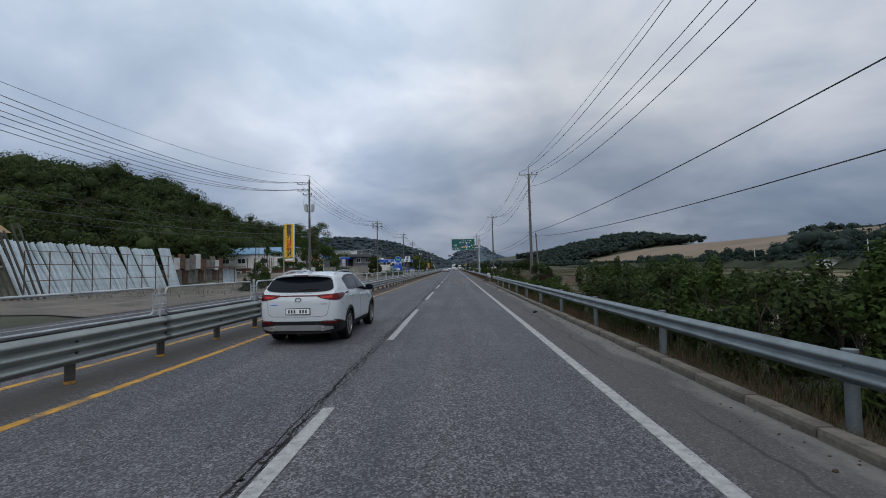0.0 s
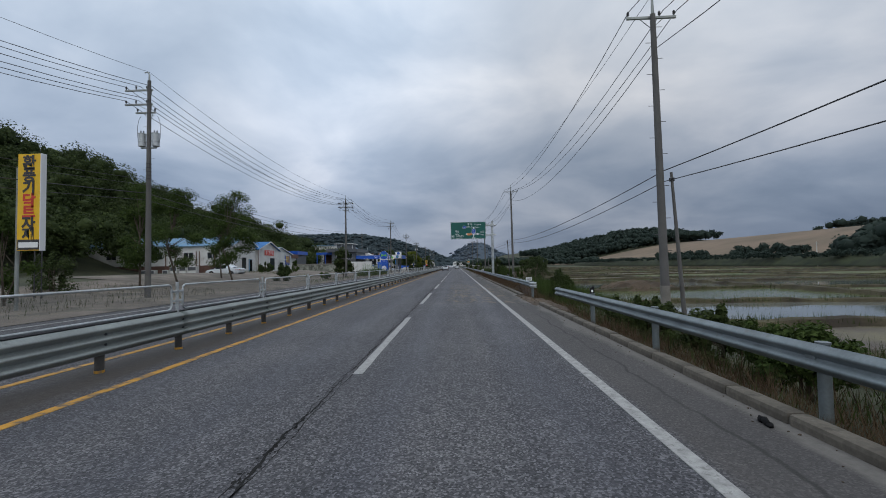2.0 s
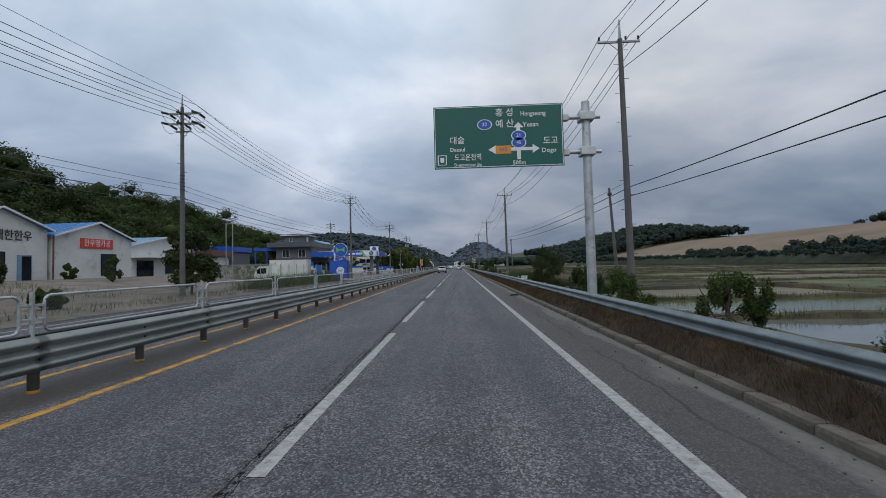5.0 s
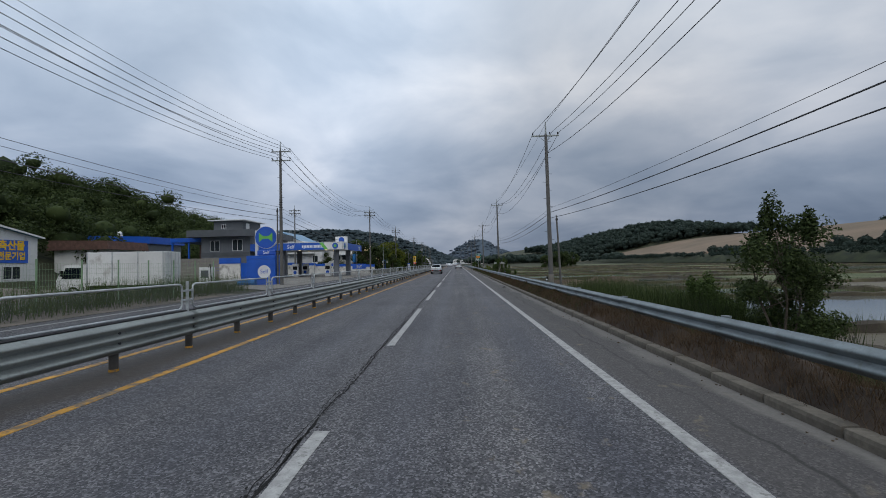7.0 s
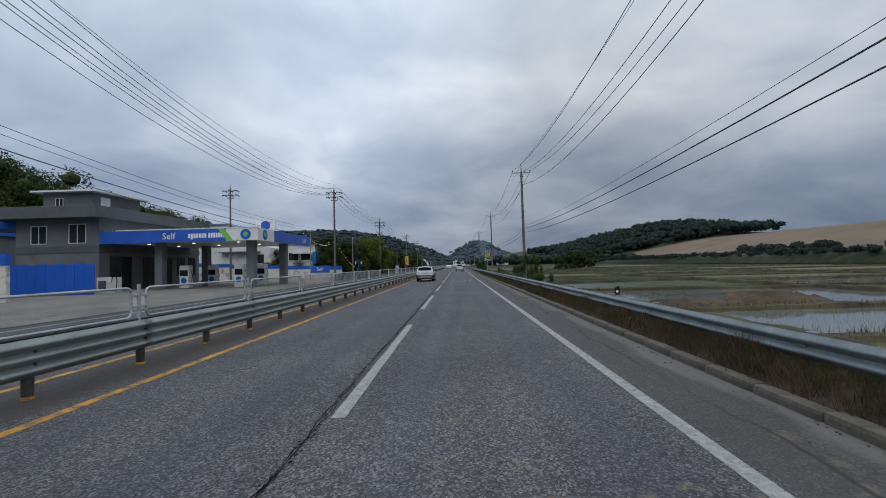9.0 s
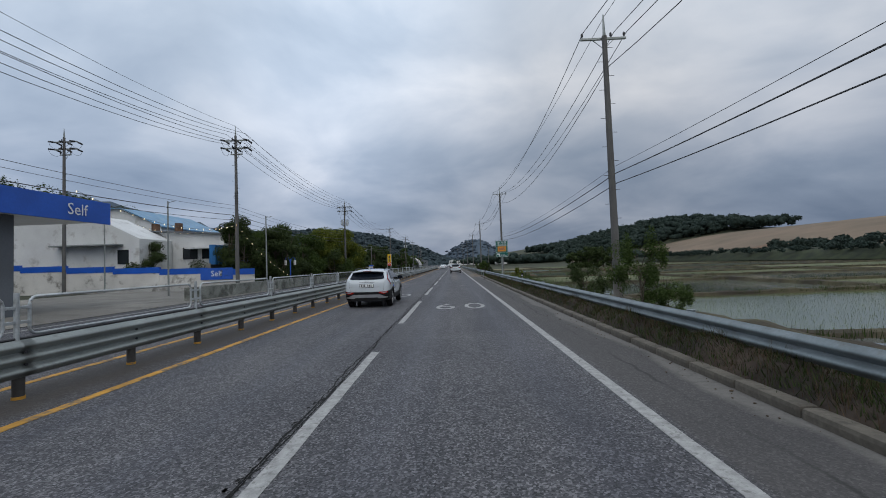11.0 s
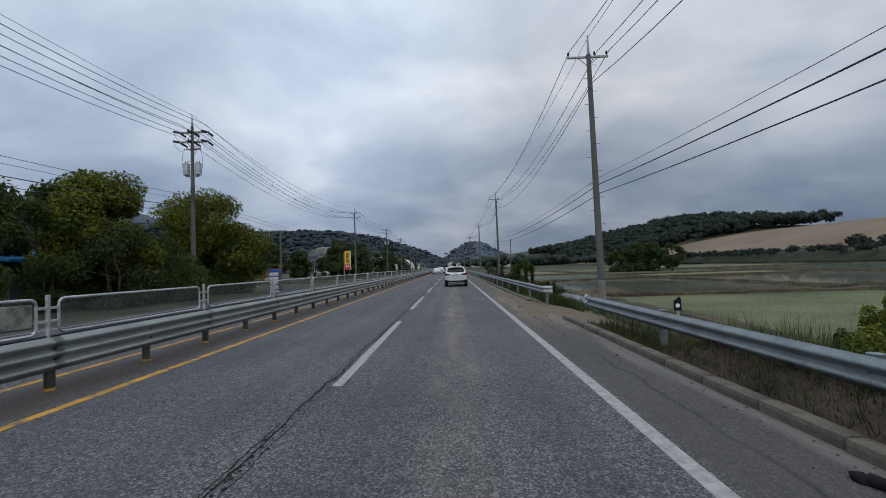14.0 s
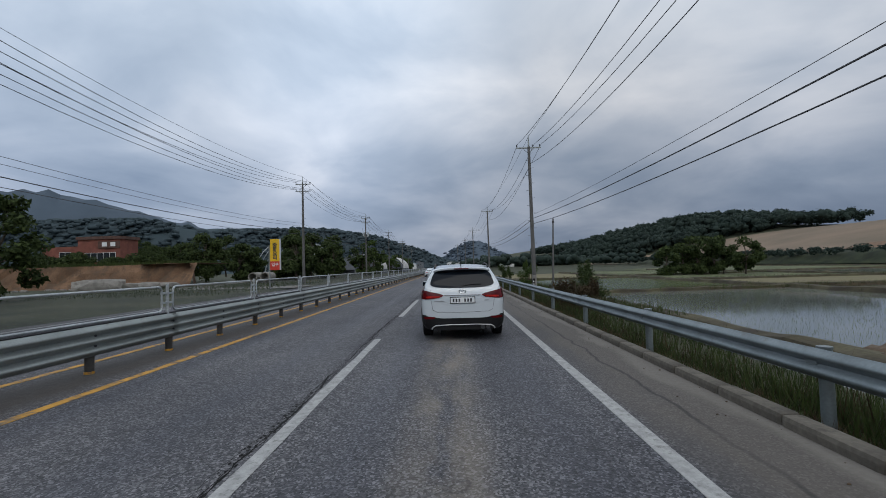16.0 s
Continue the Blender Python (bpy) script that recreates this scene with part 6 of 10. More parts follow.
part("shaft", Shape().tube([(0, 0, 0), (0, 0, 4.95)], 0.085, 10, r_end=0.07), CONC_POLE, sf, smooth=True)
for z in (4.75, 5.25):
    part("arm", Shape().tube([(-0.95, 0, z), (0.08, 0, z)], 0.025, 6), GALV_OLD, sf)
for x in (-0.95, 0.06):
    part("frame_bar", Shape().tube([(x, 0, 4.55), (x, 0, 5.27)], 0.025, 6), GALV_OLD, sf)

# string of lit bulbs by the station wall
strg = thing("string_lights", "drooping string of small lit bulbs", "string lights")
a, b, c = Vector((-16.3, 160.6, 5.3)), Vector((-17.7, 177, 5.4)), Vector((-15.6, 183, 1.0))
for p, q, n, sag in ((a, b, 18, 0.9), (b, c, 12, 0.5), (Vector((-36, 189, 7.6)), b, 16, 1.0)):
    pts = []
    for i in range(n + 1):
        u = i / n
        w = p.lerp(q, u)
        w.z -= 4 * sag * u * (1 - u)
        pts.append(w)
    part("cord", Shape().tube(pts, 0.01, 4), STEEL_DARK, strg)
    for w in pts:
        part("bulb", Shape().tube([w, w - Vector((0, 0, 0.05)), w - Vector((0, 0, 0.07))], 0.016, 6), LAMP_ON, strg)

bw = tagged(new("wall_thicket"), "rough stone wall topped with blue sheet metal", kind="structure")
part("base", Shape().box(-22.6, -22.2, 181, 197, 0, 2.4), CONC, bw)
for k in range(24):
    part("sheet", Shape().tube([(-22.1, 181.3 + k * 0.66, 2.3), (-22.1, 181.3 + k * 0.66, 4.1)], 0.33, 6), BLUE_TARP, bw)
gl = thing("garden_lamp", "blue post lamp with two hanging globes", "lamp", (-15.9, 183.6, 0))
part("post", Shape().tube([(0, 0, 0), (0, 0, 2.6)], 0.05, 8), SIGN_BL, gl)
for sx in (-1, 1):
    part("arm", Shape().tube([(0, 0, 2.3), (sx * 0.2, 0, 2.75), (sx * 0.45, 0, 2.7), (sx * 0.45, 0, 2.5)], 0.02, 6), SIGN_BL, gl)
    part("globe", Shape().tube([(sx * 0.45, 0, 2.05), (sx * 0.45, 0, 2.15), (sx * 0.45, 0, 2.35), (sx * 0.45, 0, 2.5)], 0.11, 12), CONC_WHITE, gl, smooth=True)
for (x, y, h) in ((-15.0, 176.3, 5.9), (-19.0, 170.5, 6.4), (-24.5, 190, 6.0), (-20.5, 104, 6.0), (-21.1, 104, 6.0), (-29.5, 178, 7.0)):
    t = thing("light_pole", "thin grey steel pole beside the yards", "pole", (x, y, 0))
    part("shaft", Shape().tube([(0, 0, 0), (0, 0, h)], 0.06, 8, r_end=0.045), GALV_OLD, t, smooth=True)
    part("arm", Shape().tube([(0, 0, h - 0.1), (0.5, 0, h)], 0.02, 6), GALV_OLD, t)

# ---- vehicles ----
def loft_rows(stations):
    """stations: (y, half outline of (x, z) from the bottom centre to the top centre). Mirrored rows of points."""
    rows = []
    for y, half in stations:
        right = [(x, y, z) for x, z in half]
        leftp = [(-x, y, z) for x, z in reversed(half) if x > 1e-6]
        rows.append(leftp[::-1][::-1] + right if False else [(-x, y, z) for x, z in reversed(half)] + [(x, y, z) for x, z in half if x > 1e-6])
    return rows


def split_loft(stations, choose):
    """Sorts the faces of a loft into shapes by choose(station index, segment index from the side upward)."""
    out = {}
    n = len(stations[0][1])
    for j in range(len(stations) - 1):
        (ya, ha), (yb, hb) = stations[j], stations[j + 1]
        for k in range(n - 1):
            key = choose(j, k)
            if key is None:
                continue
            s = out.setdefault(key, Shape())
            for sg_ in (1, -1):
                q = [(sg_ * ha[k][0], ya, ha[k][1]), (sg_ * ha[k + 1][0], ya, ha[k + 1][1]), (sg_ * hb[k + 1][0], yb, hb[k + 1][1]), (sg_ * hb[k][0], yb, hb[k][1])]
                s.add(q, [(0, 1, 2, 3)])
    return out


def weld(s):
    """Joins corners that coincide."""
    seen, idx, v = {}, [], []
    for p in s.v:
        key = tuple(round(c, 4) for c in p)
        if key not in seen:
            seen[key] = len(v)
            v.append(p)
        idx.append(seen[key])
    o = Shape()
    o.v = v
    for f in s.f:
        g = []
        for i in f:
            if not g or idx[i] != g[-1]:
                g.append(idx[i])
        if len(g) > 1 and g[0] == g[-1]:
            g.pop()
        if len(set(g)) > 2:
            o.f.append(tuple(g))
    return o


def wheel(car, x, y, r, side, spokes=5, wide=0.22, rim_share=0.66):
    """A tyre, a dark hub behind and a machined rim of forked spokes in front."""
    n = 40

    def ring(prof):
        return Shape().sheet([[(x + side * d, y + q * math.cos(2 * math.pi * i / n), r + q * math.sin(2 * math.pi * i / n)) for i in range(n + 1)] for d, q in prof])
    q = r * rim_share
    t = part("wheel", Shape().tube([(x - side * wide, y, r), (x - side * 0.075, y, r)], q, 28), BLACK_P, car)
    part("tyre", ring([(-wide, q * 0.98), (-wide, r * 0.92), (-wide + 0.03, r), (-0.035, r), (-0.012, r * 0.985), (0.0, r * 0.93), (0.006, (r * 0.93 + q) / 2), (-0.004, q * 1.03), (-0.03, q)]), RUBBER, t, smooth=True)
    rim = ring([(-0.075, q * 0.99), (-0.02, q * 1.0), (-0.003, q * 0.995), (-0.003, q * 0.955), (-0.02, q * 0.945), (-0.07, q * 0.93)])
    rim.tube([(x - side * 0.05, y, r), (x - side * 0.012, y, r)], q * 0.17, 14)

    def blade(a0, r0, w0, a1, r1, w1, d0, d1):
        pts = []
        for dd in (0.0, -0.03):
            for a, rr, w, dx in ((a0, r0, -w0, d0), (a0, r0, w0, d0), (a1, r1, w1, d1), (a1, r1, -w1, d1)):
                pts.append((x + side * (dx + dd), y + rr * math.cos(a) - w * math.sin(a), r + rr * math.sin(a) + w * math.cos(a)))
        rim.add(pts, [(0, 1, 2, 3), (7, 6, 5, 4), (0, 4, 5, 1), (1, 5, 6, 2), (2, 6, 7, 3), (3, 7, 4, 0)])
    for k in range(spokes):
        a = 2 * math.pi * k / spokes + 0.35
        blade(a, q * 0.10, q * 0.10, a, q * 0.52, q * 0.06, -0.014, -0.010)
        for da in (-0.24, 0.24):
            blade(a, q * 0.46, q * 0.045, a + da, q * 0.96, q * 0.055, -0.010, -0.006)
    part("rim", rim, ALLOY, t, smooth=True)


def glide(pts):
    """A smooth curve through rising pairs that never overshoots."""
    xs, ys = np.array([p[0] for p in pts], float), np.array([p[1] for p in pts], float)
    h, d = np.diff(xs), np.diff(ys) / np.diff(xs)
    m = np.zeros(len(xs))
    m[0], m[-1] = d[0], d[-1]
    for i in range(1, len(xs) - 1):
        if d[i - 1] * d[i] > 0:
            a, b = 2 * h[i] + h[i - 1], h[i] + 2 * h[i - 1]
            m[i] = (a + b) / (a / d[i - 1] + b / d[i])

    def at(x):
        x = min(max(float(x), xs[0]), xs[-1])
        i = min(len(h) - 1, max(0, int(np.searchsorted(xs, x)) - 1))
        u = (x - xs[i]) / h[i]
        return float((1 + 2 * u) * (1 - u) ** 2 * ys[i] + u * (1 - u) ** 2 * h[i] * m[i] + u * u * (3 - 2 * u) * ys[i + 1] + u * u * (u - 1) * h[i] * m[i + 1])
    return at


SUV_FORMS = {
    "a": {"top": [(0, 0.98), (0.02, 1.06), (0.06, 1.14), (0.11, 1.21), (0.22, 1.38), (0.34, 1.53), (0.44, 1.59), (0.8, 1.63), (1.5, 1.675), (2.1, 1.67), (2.6, 1.62), (2.95, 1.49), (3.35, 1.25), (3.65, 1.08), (4.1, 1.00), (4.45, 0.90), (4.62, 0.78), (4.69, 0.62)],
          "belt": [(0, 1.16), (1.0, 1.16), (2.2, 1.10), (3.6, 1.02), (4.3, 0.86), (4.69, 0.60)], "axles": (0.98, 3.68), "ws": (2.62, 3.55),
          "dlo": ([(0.86, 1.30), (1.05, 1.20), (2.2, 1.13), (3.25, 1.06)], [(0.86, 1.34), (1.05, 1.46), (1.6, 1.55), (2.2, 1.55), (2.75, 1.40), (3.25, 1.08)]), "splits": (1.38, 2.24), "chrome": True},
    "b": {"top": [(0, 0.96), (0.02, 1.04), (0.05, 1.09), (0.12, 1.16), (0.27, 1.28), (0.42, 1.40), (0.52, 1.46), (0.8, 1.50), (1.4, 1.535), (2.0, 1.525), (2.45, 1.47), (2.8, 1.34), (3.15, 1.14), (3.35, 1.04), (3.8, 0.95), (4.15, 0.88), (4.34, 0.78), (4.42, 0.60)],
          "belt": [(0, 1.09), (1.0, 1.10), (2.0, 1.07), (3.3, 1.00), (4.1, 0.84), (4.42, 0.58)], "axles": (0.87, 3.59), "ws": (2.5, 3.25),
          "dlo": ([(0.83, 1.12), (1.5, 1.11), (2.2, 1.09), (2.98, 1.04)], [(0.83, 1.13), (1.12, 1.41), (1.6, 1.45), (2.0, 1.445), (2.5, 1.33), (2.98, 1.05)]), "splits": (1.02, 1.86), "chrome": False},
    "c": {"top": [(0, 0.98), (0.02, 1.06), (0.06, 1.14), (0.12, 1.22), (0.25, 1.38), (0.36, 1.51), (0.45, 1.555), (0.8, 1.59), (1.4, 1.625), (2.0, 1.62), (2.45, 1.57), (2.8, 1.45), (3.15, 1.25), (3.42, 1.10), (3.85, 1.01), (4.2, 0.92), (4.40, 0.80), (4.485, 0.62)],
          "belt": [(0, 1.16), (0.95, 1.17), (2.0, 1.12), (3.3, 1.03), (4.1, 0.88), (4.485, 0.60)], "axles": (0.97, 3.64), "ws": (2.52, 3.32),
          "dlo": ([(0.88, 1.40), (0.98, 1.21), (2.0, 1.15), (3.05, 1.075)], [(0.88, 1.43), (1.2, 1.50), (1.7, 1.53), (2.1, 1.515), (2.6, 1.38), (3.05, 1.10)]), "splits": (1.25, 2.08), "chrome": True},
}


def suv(label, at, L, W, H, style):
    """A sport utility vehicle whose back is at y = 0: a smooth skin with real wheel openings, its glass, lamps and trim laid on that skin."""
    t = thing("suv", label, "car", at)
    form = SUV_FORMS[style]
    top, belt = glide(form["top"]), glide(form["belt"])
    half = W / 2
    wide = glide([(0, 0.745), (0.02, 0.83), (0.06, 0.90), (0.13, 0.948), (0.28, 0.982), (0.6, 1.0), (1.0, 0.998), (2.0, 0.985), (3.0, 0.992), (L - 0.95, 1.0), (L - 0.55, 0.975), (L - 0.25, 0.91), (L - 0.08, 0.80), (L, 0.64)])
    low = glide([(0, 0.42), (0.04, 0.34), (0.15, 0.28), (0.5, 0.25), (L - 0.6, 0.25), (L - 0.15, 0.32), (L, 0.42)])
    prof = glide([(0, 0.90), (0.06, 0.945), (0.16, 0.972), (0.30, 0.985), (0.48, 0.993), (0.66, 1.0), (0.74, 0.996), (0.84, 0.98), (0.94, 0.958), (1.0, 0.925)])
    roof_w = glide([(0, 0.64), (0.3, 0.655), (0.6, 0.665), (2.0, 0.68), (2.8, 0.70), (3.5, 0.76), (L, 0.80)])

    def frame_at(y):
        zb, zt = low(y), top(y)
        zB = max(zb + 0.1, min(belt(y), zt - 0.03))
        w = half * wide(y)
        xb = w * prof(1.0)
        share = min(1.0, max(0.0, (zt - zB - 0.03) / 0.40))
        return zb, zB, zt, w, xb, xb * 0.975 + (min(xb * 0.975, roof_w(y) * half / 0.93) - xb * 0.975) * share

    def side_x(y, z):
        zb, zB, zt, w, xb, wr = frame_at(y)
        if z >= zt:
            return 0.0
        if z <= zB:
            return w * prof((z - zb) / (zB - zb))
        g = (z - zB) / (zt - zB)
        if g < 0.86:
            s = g / 0.86
            return xb + (wr - xb) * s ** 1.12 + 0.012 * math.sin(math.pi * s)
        return wr * math.sqrt(max(0.0, 1 - ((g - 0.86) / 0.14) ** 2))
    stations = [0, 0.008, 0.02, 0.035, 0.05, 0.07, 0.09, 0.115, 0.14, 0.17, 0.20, 0.235, 0.27, 0.305, 0.34, 0.375, 0.41, 0.45] + list(np.arange(0.5, L - 0.3, 0.05)) + [L - 0.25, L - 0.2, L - 0.15, L - 0.1, L - 0.06, L - 0.03, L]
    vs = [0, 0.03, 0.06, 0.11, 0.16, 0.23, 0.30, 0.37, 0.44, 0.51, 0.58, 0.64, 0.69, 0.74, 0.80, 0.86, 0.92, 0.96, 1.0]
    gs = [0.12, 0.26, 0.42, 0.58, 0.74, 0.86]
    NB, R = len(vs), 0.385
    rows = []
    for y in stations:
        zb, zB, zt, w, xb, wr = frame_at(y)
        row = [[0.0, y, zb]] + [[w * prof(v), y, zb + v * (zB - zb)] for v in vs]
        row += [[side_x(y, zB + g * (zt - zB)), y, zB + g * (zt - zB)] for g in gs]
        row += [[wr * math.cos(a), y, zB + (0.86 + 0.14 * math.sin(a)) * (zt - zB)] for a in np.linspace(0, math.pi / 2, 10)[1:]]
        rows.append(row)

    def rim_point(p, ya):
        """Moves a point of the flank that lies inside a wheel opening out to its edge."""
        d = math.hypot(p[1] - ya, p[2] - 0.35)
        if d >= R or d < 1e-6:
            return p
        y, z = ya + (p[1] - ya) * R / d, 0.35 + (p[2] - 0.35) * R / d
        return [side_x(y, max(z, low(y))), y, z]
    groups = {"body": Shape(), "sill": Shape(), "windscreen": Shape()}
    for j in range(len(rows) - 1):
        for k in range(len(rows[0]) - 1):
            q = [rows[j][k], rows[j][k + 1], rows[j + 1][k + 1], rows[j + 1][k]]
            if 0 < k <= NB:
                ya = min(form["axles"], key=lambda v: abs(v - q[0][1]))
                if all(math.hypot(p[1] - ya, p[2] - 0.35) < R for p in q):
                    continue
                q = [rim_point(p, ya) for p in q]
            if k == 0 and any(abs(sum(p[1] for p in q) / 4 - ya) < R for ya in form["axles"]):
                continue
            key = "sill" if k < 5 else "body"
            if k >= NB + len(gs) + 1 and form["ws"][0] < sum(p[1] for p in q) / 4 < form["ws"][1]:
                key = "windscreen"
            for s in (1, -1):
                groups[key].add([(s * p[0], p[1], p[2]) for p in q], [(0, 1, 2, 3)])
    for row in (rows[0], rows[-1]):
        ring = row + [[-p[0], p[1], p[2]] for p in reversed(row[1:-1])]
        groups["body"].add(ring, [tuple(range(len(ring)))])
    body = part("body", weld(groups["body"]), CAR_W, t, smooth=True)
    part("sill", weld(groups["sill"]), BLACK_P, t, "black plastic lower cladding", smooth=True)
    part("windscreen", weld(groups["windscreen"]), GLASS_D, t, "dark windscreen", smooth=True)

    def side_panel(name, lo, hi, mat, lab="", off=0.005, nz=8, parent=None, n=26, both=True):
        """A panel on the flank between two curves of (y, z)."""
        fl, fh = glide(lo), glide(hi)
        for s in ((1, -1) if both else (1,)):
            grid = []
            for y in np.linspace(lo[0][0], lo[-1][0], n):
                a, b = fl(y), max(fl(y) + 0.001, fh(y))
                grid.append([(s * (side_x(y, a + (b - a) * k / nz) + off), y, a + (b - a) * k / nz) for k in range(nz + 1)])
            part(name, Shape().sheet(grid), mat, parent or t, lab, smooth=True)

    def side_line(name, pts, r, mat, parent, off=0.0, n=8):
        for s in (1, -1):
            path = []
            for (ya, za), (yb, zc) in zip(pts, pts[1:]):
                path += [(s * (side_x(ya + (yb - ya) * k / n, za + (zc - za) * k / n) + off), ya + (yb - ya) * k / n, za + (zc - za) * k / n) for k in range(n)]
            path.append((s * (side_x(*pts[-1]) + off), *pts[-1]))
            part(name, Shape().tube(path, r, 5), mat, parent)
    # side glass, its surround and the door gaps
    dlo_lo, dlo_hi = form["dlo"]
    fl, fh = glide(dlo_lo), glide(dlo_hi)
    y0, y1 = dlo_lo[0][0], dlo_lo[-1][0]
    side_panel("window_surround", [(y, z - 0.012) for y, z in dlo_lo], [(y, z + 0.012) for y, z in dlo_hi], BLACK_P, off=0.004, n=44)
    cut = [y0 + 0.015, form["splits"][0], form["splits"][1], y1 - 0.02]
    for a, b in zip(cut, cut[1:]):
        ys = np.linspace(a + 0.018, b - 0.018, 12)
        side_panel("side_window", [(y, fl(y) + 0.012) for y in ys], [(y, max(fl(y) + 0.014, fh(y) - 0.012)) for y in ys], GLASS_D, "dark tinted side glass", 0.010)
    trim = CHROME if form["chrome"] else BLACK_P
    ys = np.linspace(y0, y1, 16)
    side_line("window_trim", [(y, fl(y) - 0.014) for y in ys], 0.009, trim, t, 0.004, 2)
    side_line("window_trim", [(y, fh(y) + 0.014) for y in ys], 0.007, trim, t, 0.004, 2)
    yr, ym, yf = form["axles"][0], form["splits"][1], form["axles"][1]
    zr = fl(max(y0, yr)) - 0.02
    side_line("door_seam", [(y0 + 0.07, fl(y0 + 0.09) - 0.02), (yr + 0.10, 1.0), (yr + 0.24, 0.82), (yr + 0.34, 0.62)], 0.0028, STEEL_DARK, body)
    side_line("door_seam", [(ym - 0.02, fl(ym) - 0.02), (ym + 0.05, 0.85), (ym + 0.05, 0.46), (ym - 0.02, 0.38)], 0.0028, STEEL_DARK, body)
    side_line("door_seam", [(yf - 0.52, fl(y1) - 0.05), (yf - 0.44, 0.75), (yf - 0.45, 0.38)], 0.0028, STEEL_DARK, body)
    side_line("door_seam", [(yr + 0.48, 0.395), (yf - 0.46, 0.375)], 0.003, STEEL_DARK, body)
    for y, z in ((yr + 0.20, 1.03 if style != "b" else 0.97), (ym + 0.12, 0.99 if style != "b" else 0.94)):
        for s in (1, -1):
            x = side_x(y + 0.1, z)
            hd = Shape().tube([(s * (x - 0.005), y, z), (s * (x + 0.026), y + 0.03, z + 0.004), (s * (x + 0.030), y + 0.10, z + 0.006), (s * (x + 0.026), y + 0.18, z + 0.004), (s * (x - 0.005), y + 0.21, z)], 0.015, 8)
            part("door_handle", hd, CHROME if form["chrome"] else CAR_W, body, smooth=True)
    ymir, zmir = y1 - 0.02, fl(y1) + 0.02
    for s in (1, -1):
        x = side_x(ymir, zmir)
        bm = bmesh.new()
        bmesh.ops.create_icosphere(bm, subdivisions=3, radius=1.0)
        sh = Shape()
        bm.verts.index_update()
        sh.add([(s * (x + 0.13) + v.co.x * 0.12, ymir + (max(v.co.y, -0.35)) * 0.12, zmir + 0.05 + v.co.z * 0.085) for v in bm.verts], [[v.index for v in f.verts] for f in bm.faces])
        bm.free()
        m = part("wing_mirror", sh, CAR_W if style == "a" else BLACK_P, t, smooth=True)
        part("mirror_foot", Shape().box(min(s * (x - 0.03), s * (x + 0.10)), max(s * (x - 0.03), s * (x + 0.10)), ymir - 0.02, ymir + 0.07, zmir - 0.03, zmir + 0.02, 0.01), BLACK_P, m)
        xa, xb_ = sorted((s * (x + 0.04), s * (x + 0.22)))
        part("mirror_glass", Shape().box(xa, xb_, ymir - 0.05, ymir - 0.044, zmir - 0.01, zmir + 0.11, 0.002), GLASS_D, m)
        # roof rail
        ya, yb = 0.72, y1 - 0.62
        zz = [(ya, -0.01), (ya + 0.10, 0.022), (ya + 0.35, 0.035), ((ya + yb) / 2, 0.042), (yb - 0.3, 0.035), (yb - 0.08, 0.015), (yb, -0.015)]
        rp_ = []
        for y, dz in zz:
            zb, zB, zt, w, xb, wr = frame_at(y)
            rp_.append((s * (wr - 0.055), y, zB + 0.955 * (zt - zB) + dz))
        part("roof_rail", Shape().tube(rp_, 0.018, 8), ALLOY if style == "c" else BLACK_P, t, smooth=True)
        for ya in form["axles"]:
            arc = np.linspace(-0.28, math.pi + 0.28, 40)
            well = Shape().sheet([[(s * xx, ya + (R + 0.004) * math.cos(a), 0.35 + (R + 0.004) * math.sin(a)) for xx in (0.50, half * 0.955)] for a in arc])
            well.tube([(s * 0.49, ya, 0.35), (s * 0.50, ya, 0.35)], R + 0.01, 28)
            part("wheel_well", well, BLACK_P, t, smooth=True)
            # cladding round the opening
            grid = []
            for a in arc:
                line = []
                for q, o in ((R - 0.006, -0.10), (R - 0.006, 0.016), (R + 0.02, 0.022), (R + 0.062, 0.020), (R + 0.072, 0.0)):
                    y, z = ya + q * math.cos(a), 0.35 + q * math.sin(a)
                    line.append((s * (side_x(y, max(z, low(y) + 0.005)) + o), y, z))
                grid.append(line)
            part("wheel_arch", Shape().sheet(grid), BLACK_P, t, "black plastic wheel arch", smooth=True)
            wheel(t, s * (half - 0.018), ya, 0.348, s, rim_share=0.70)
    side_panel("head_lamp", [(L - 0.62, 0.80), (L - 0.4, 0.72), (L - 0.22, 0.68)], [(L - 0.62, 0.81), (L - 0.4, 0.80), (L - 0.22, 0.77)], CHROME, n=8)

    # the back
    def rear_y(x, z):
        """Where the skin of the back lies at a place (x, z)."""
        x, a, b = abs(x), 0.0, 0.9
        if side_x(0.0, max(z, low(0.0))) >= x and z < top(0.0):
            return 0.0
        for _ in range(16):
            m = (a + b) / 2
            if z < top(m) and side_x(m, max(z, low(m))) >= x:
                b = m
            else:
                a = m
        return b

    def skin(name, us, lo, hi, mat, lab="", off=0.008, mirror=False, nz=8):
        for s in ((1, -1) if mirror else (1,)):
            grid = []
            for u in us:
                (xa, za), (xb, zc) = lo(u), hi(u)
                line = []
                for k in range(nz + 1):
                    x, z = xa + (xb - xa) * k / nz, za + (zc - za) * k / nz
                    line.append((s * x, rear_y(x, z) - off, z))
                grid.append(line)
            part(name, Shape().sheet(grid), mat, t, lab, smooth=True)

    def oval_panel(name, hw0, hw1, z0, z1, mat, lab, off=0.008, p=5.0, dip=0.02):
        def edge(u, sg_):
            v = sg_ * max(0.0, 1 - abs(u) ** p) ** (1 / p)
            return (u * (hw0 + (hw1 - hw0) * (v + 1) / 2), (z0 + z1) / 2 + (z1 - z0) / 2 * v - (dip * (1 - u * u) if sg_ < 0 else -0.6 * dip * (1 - u * u)))
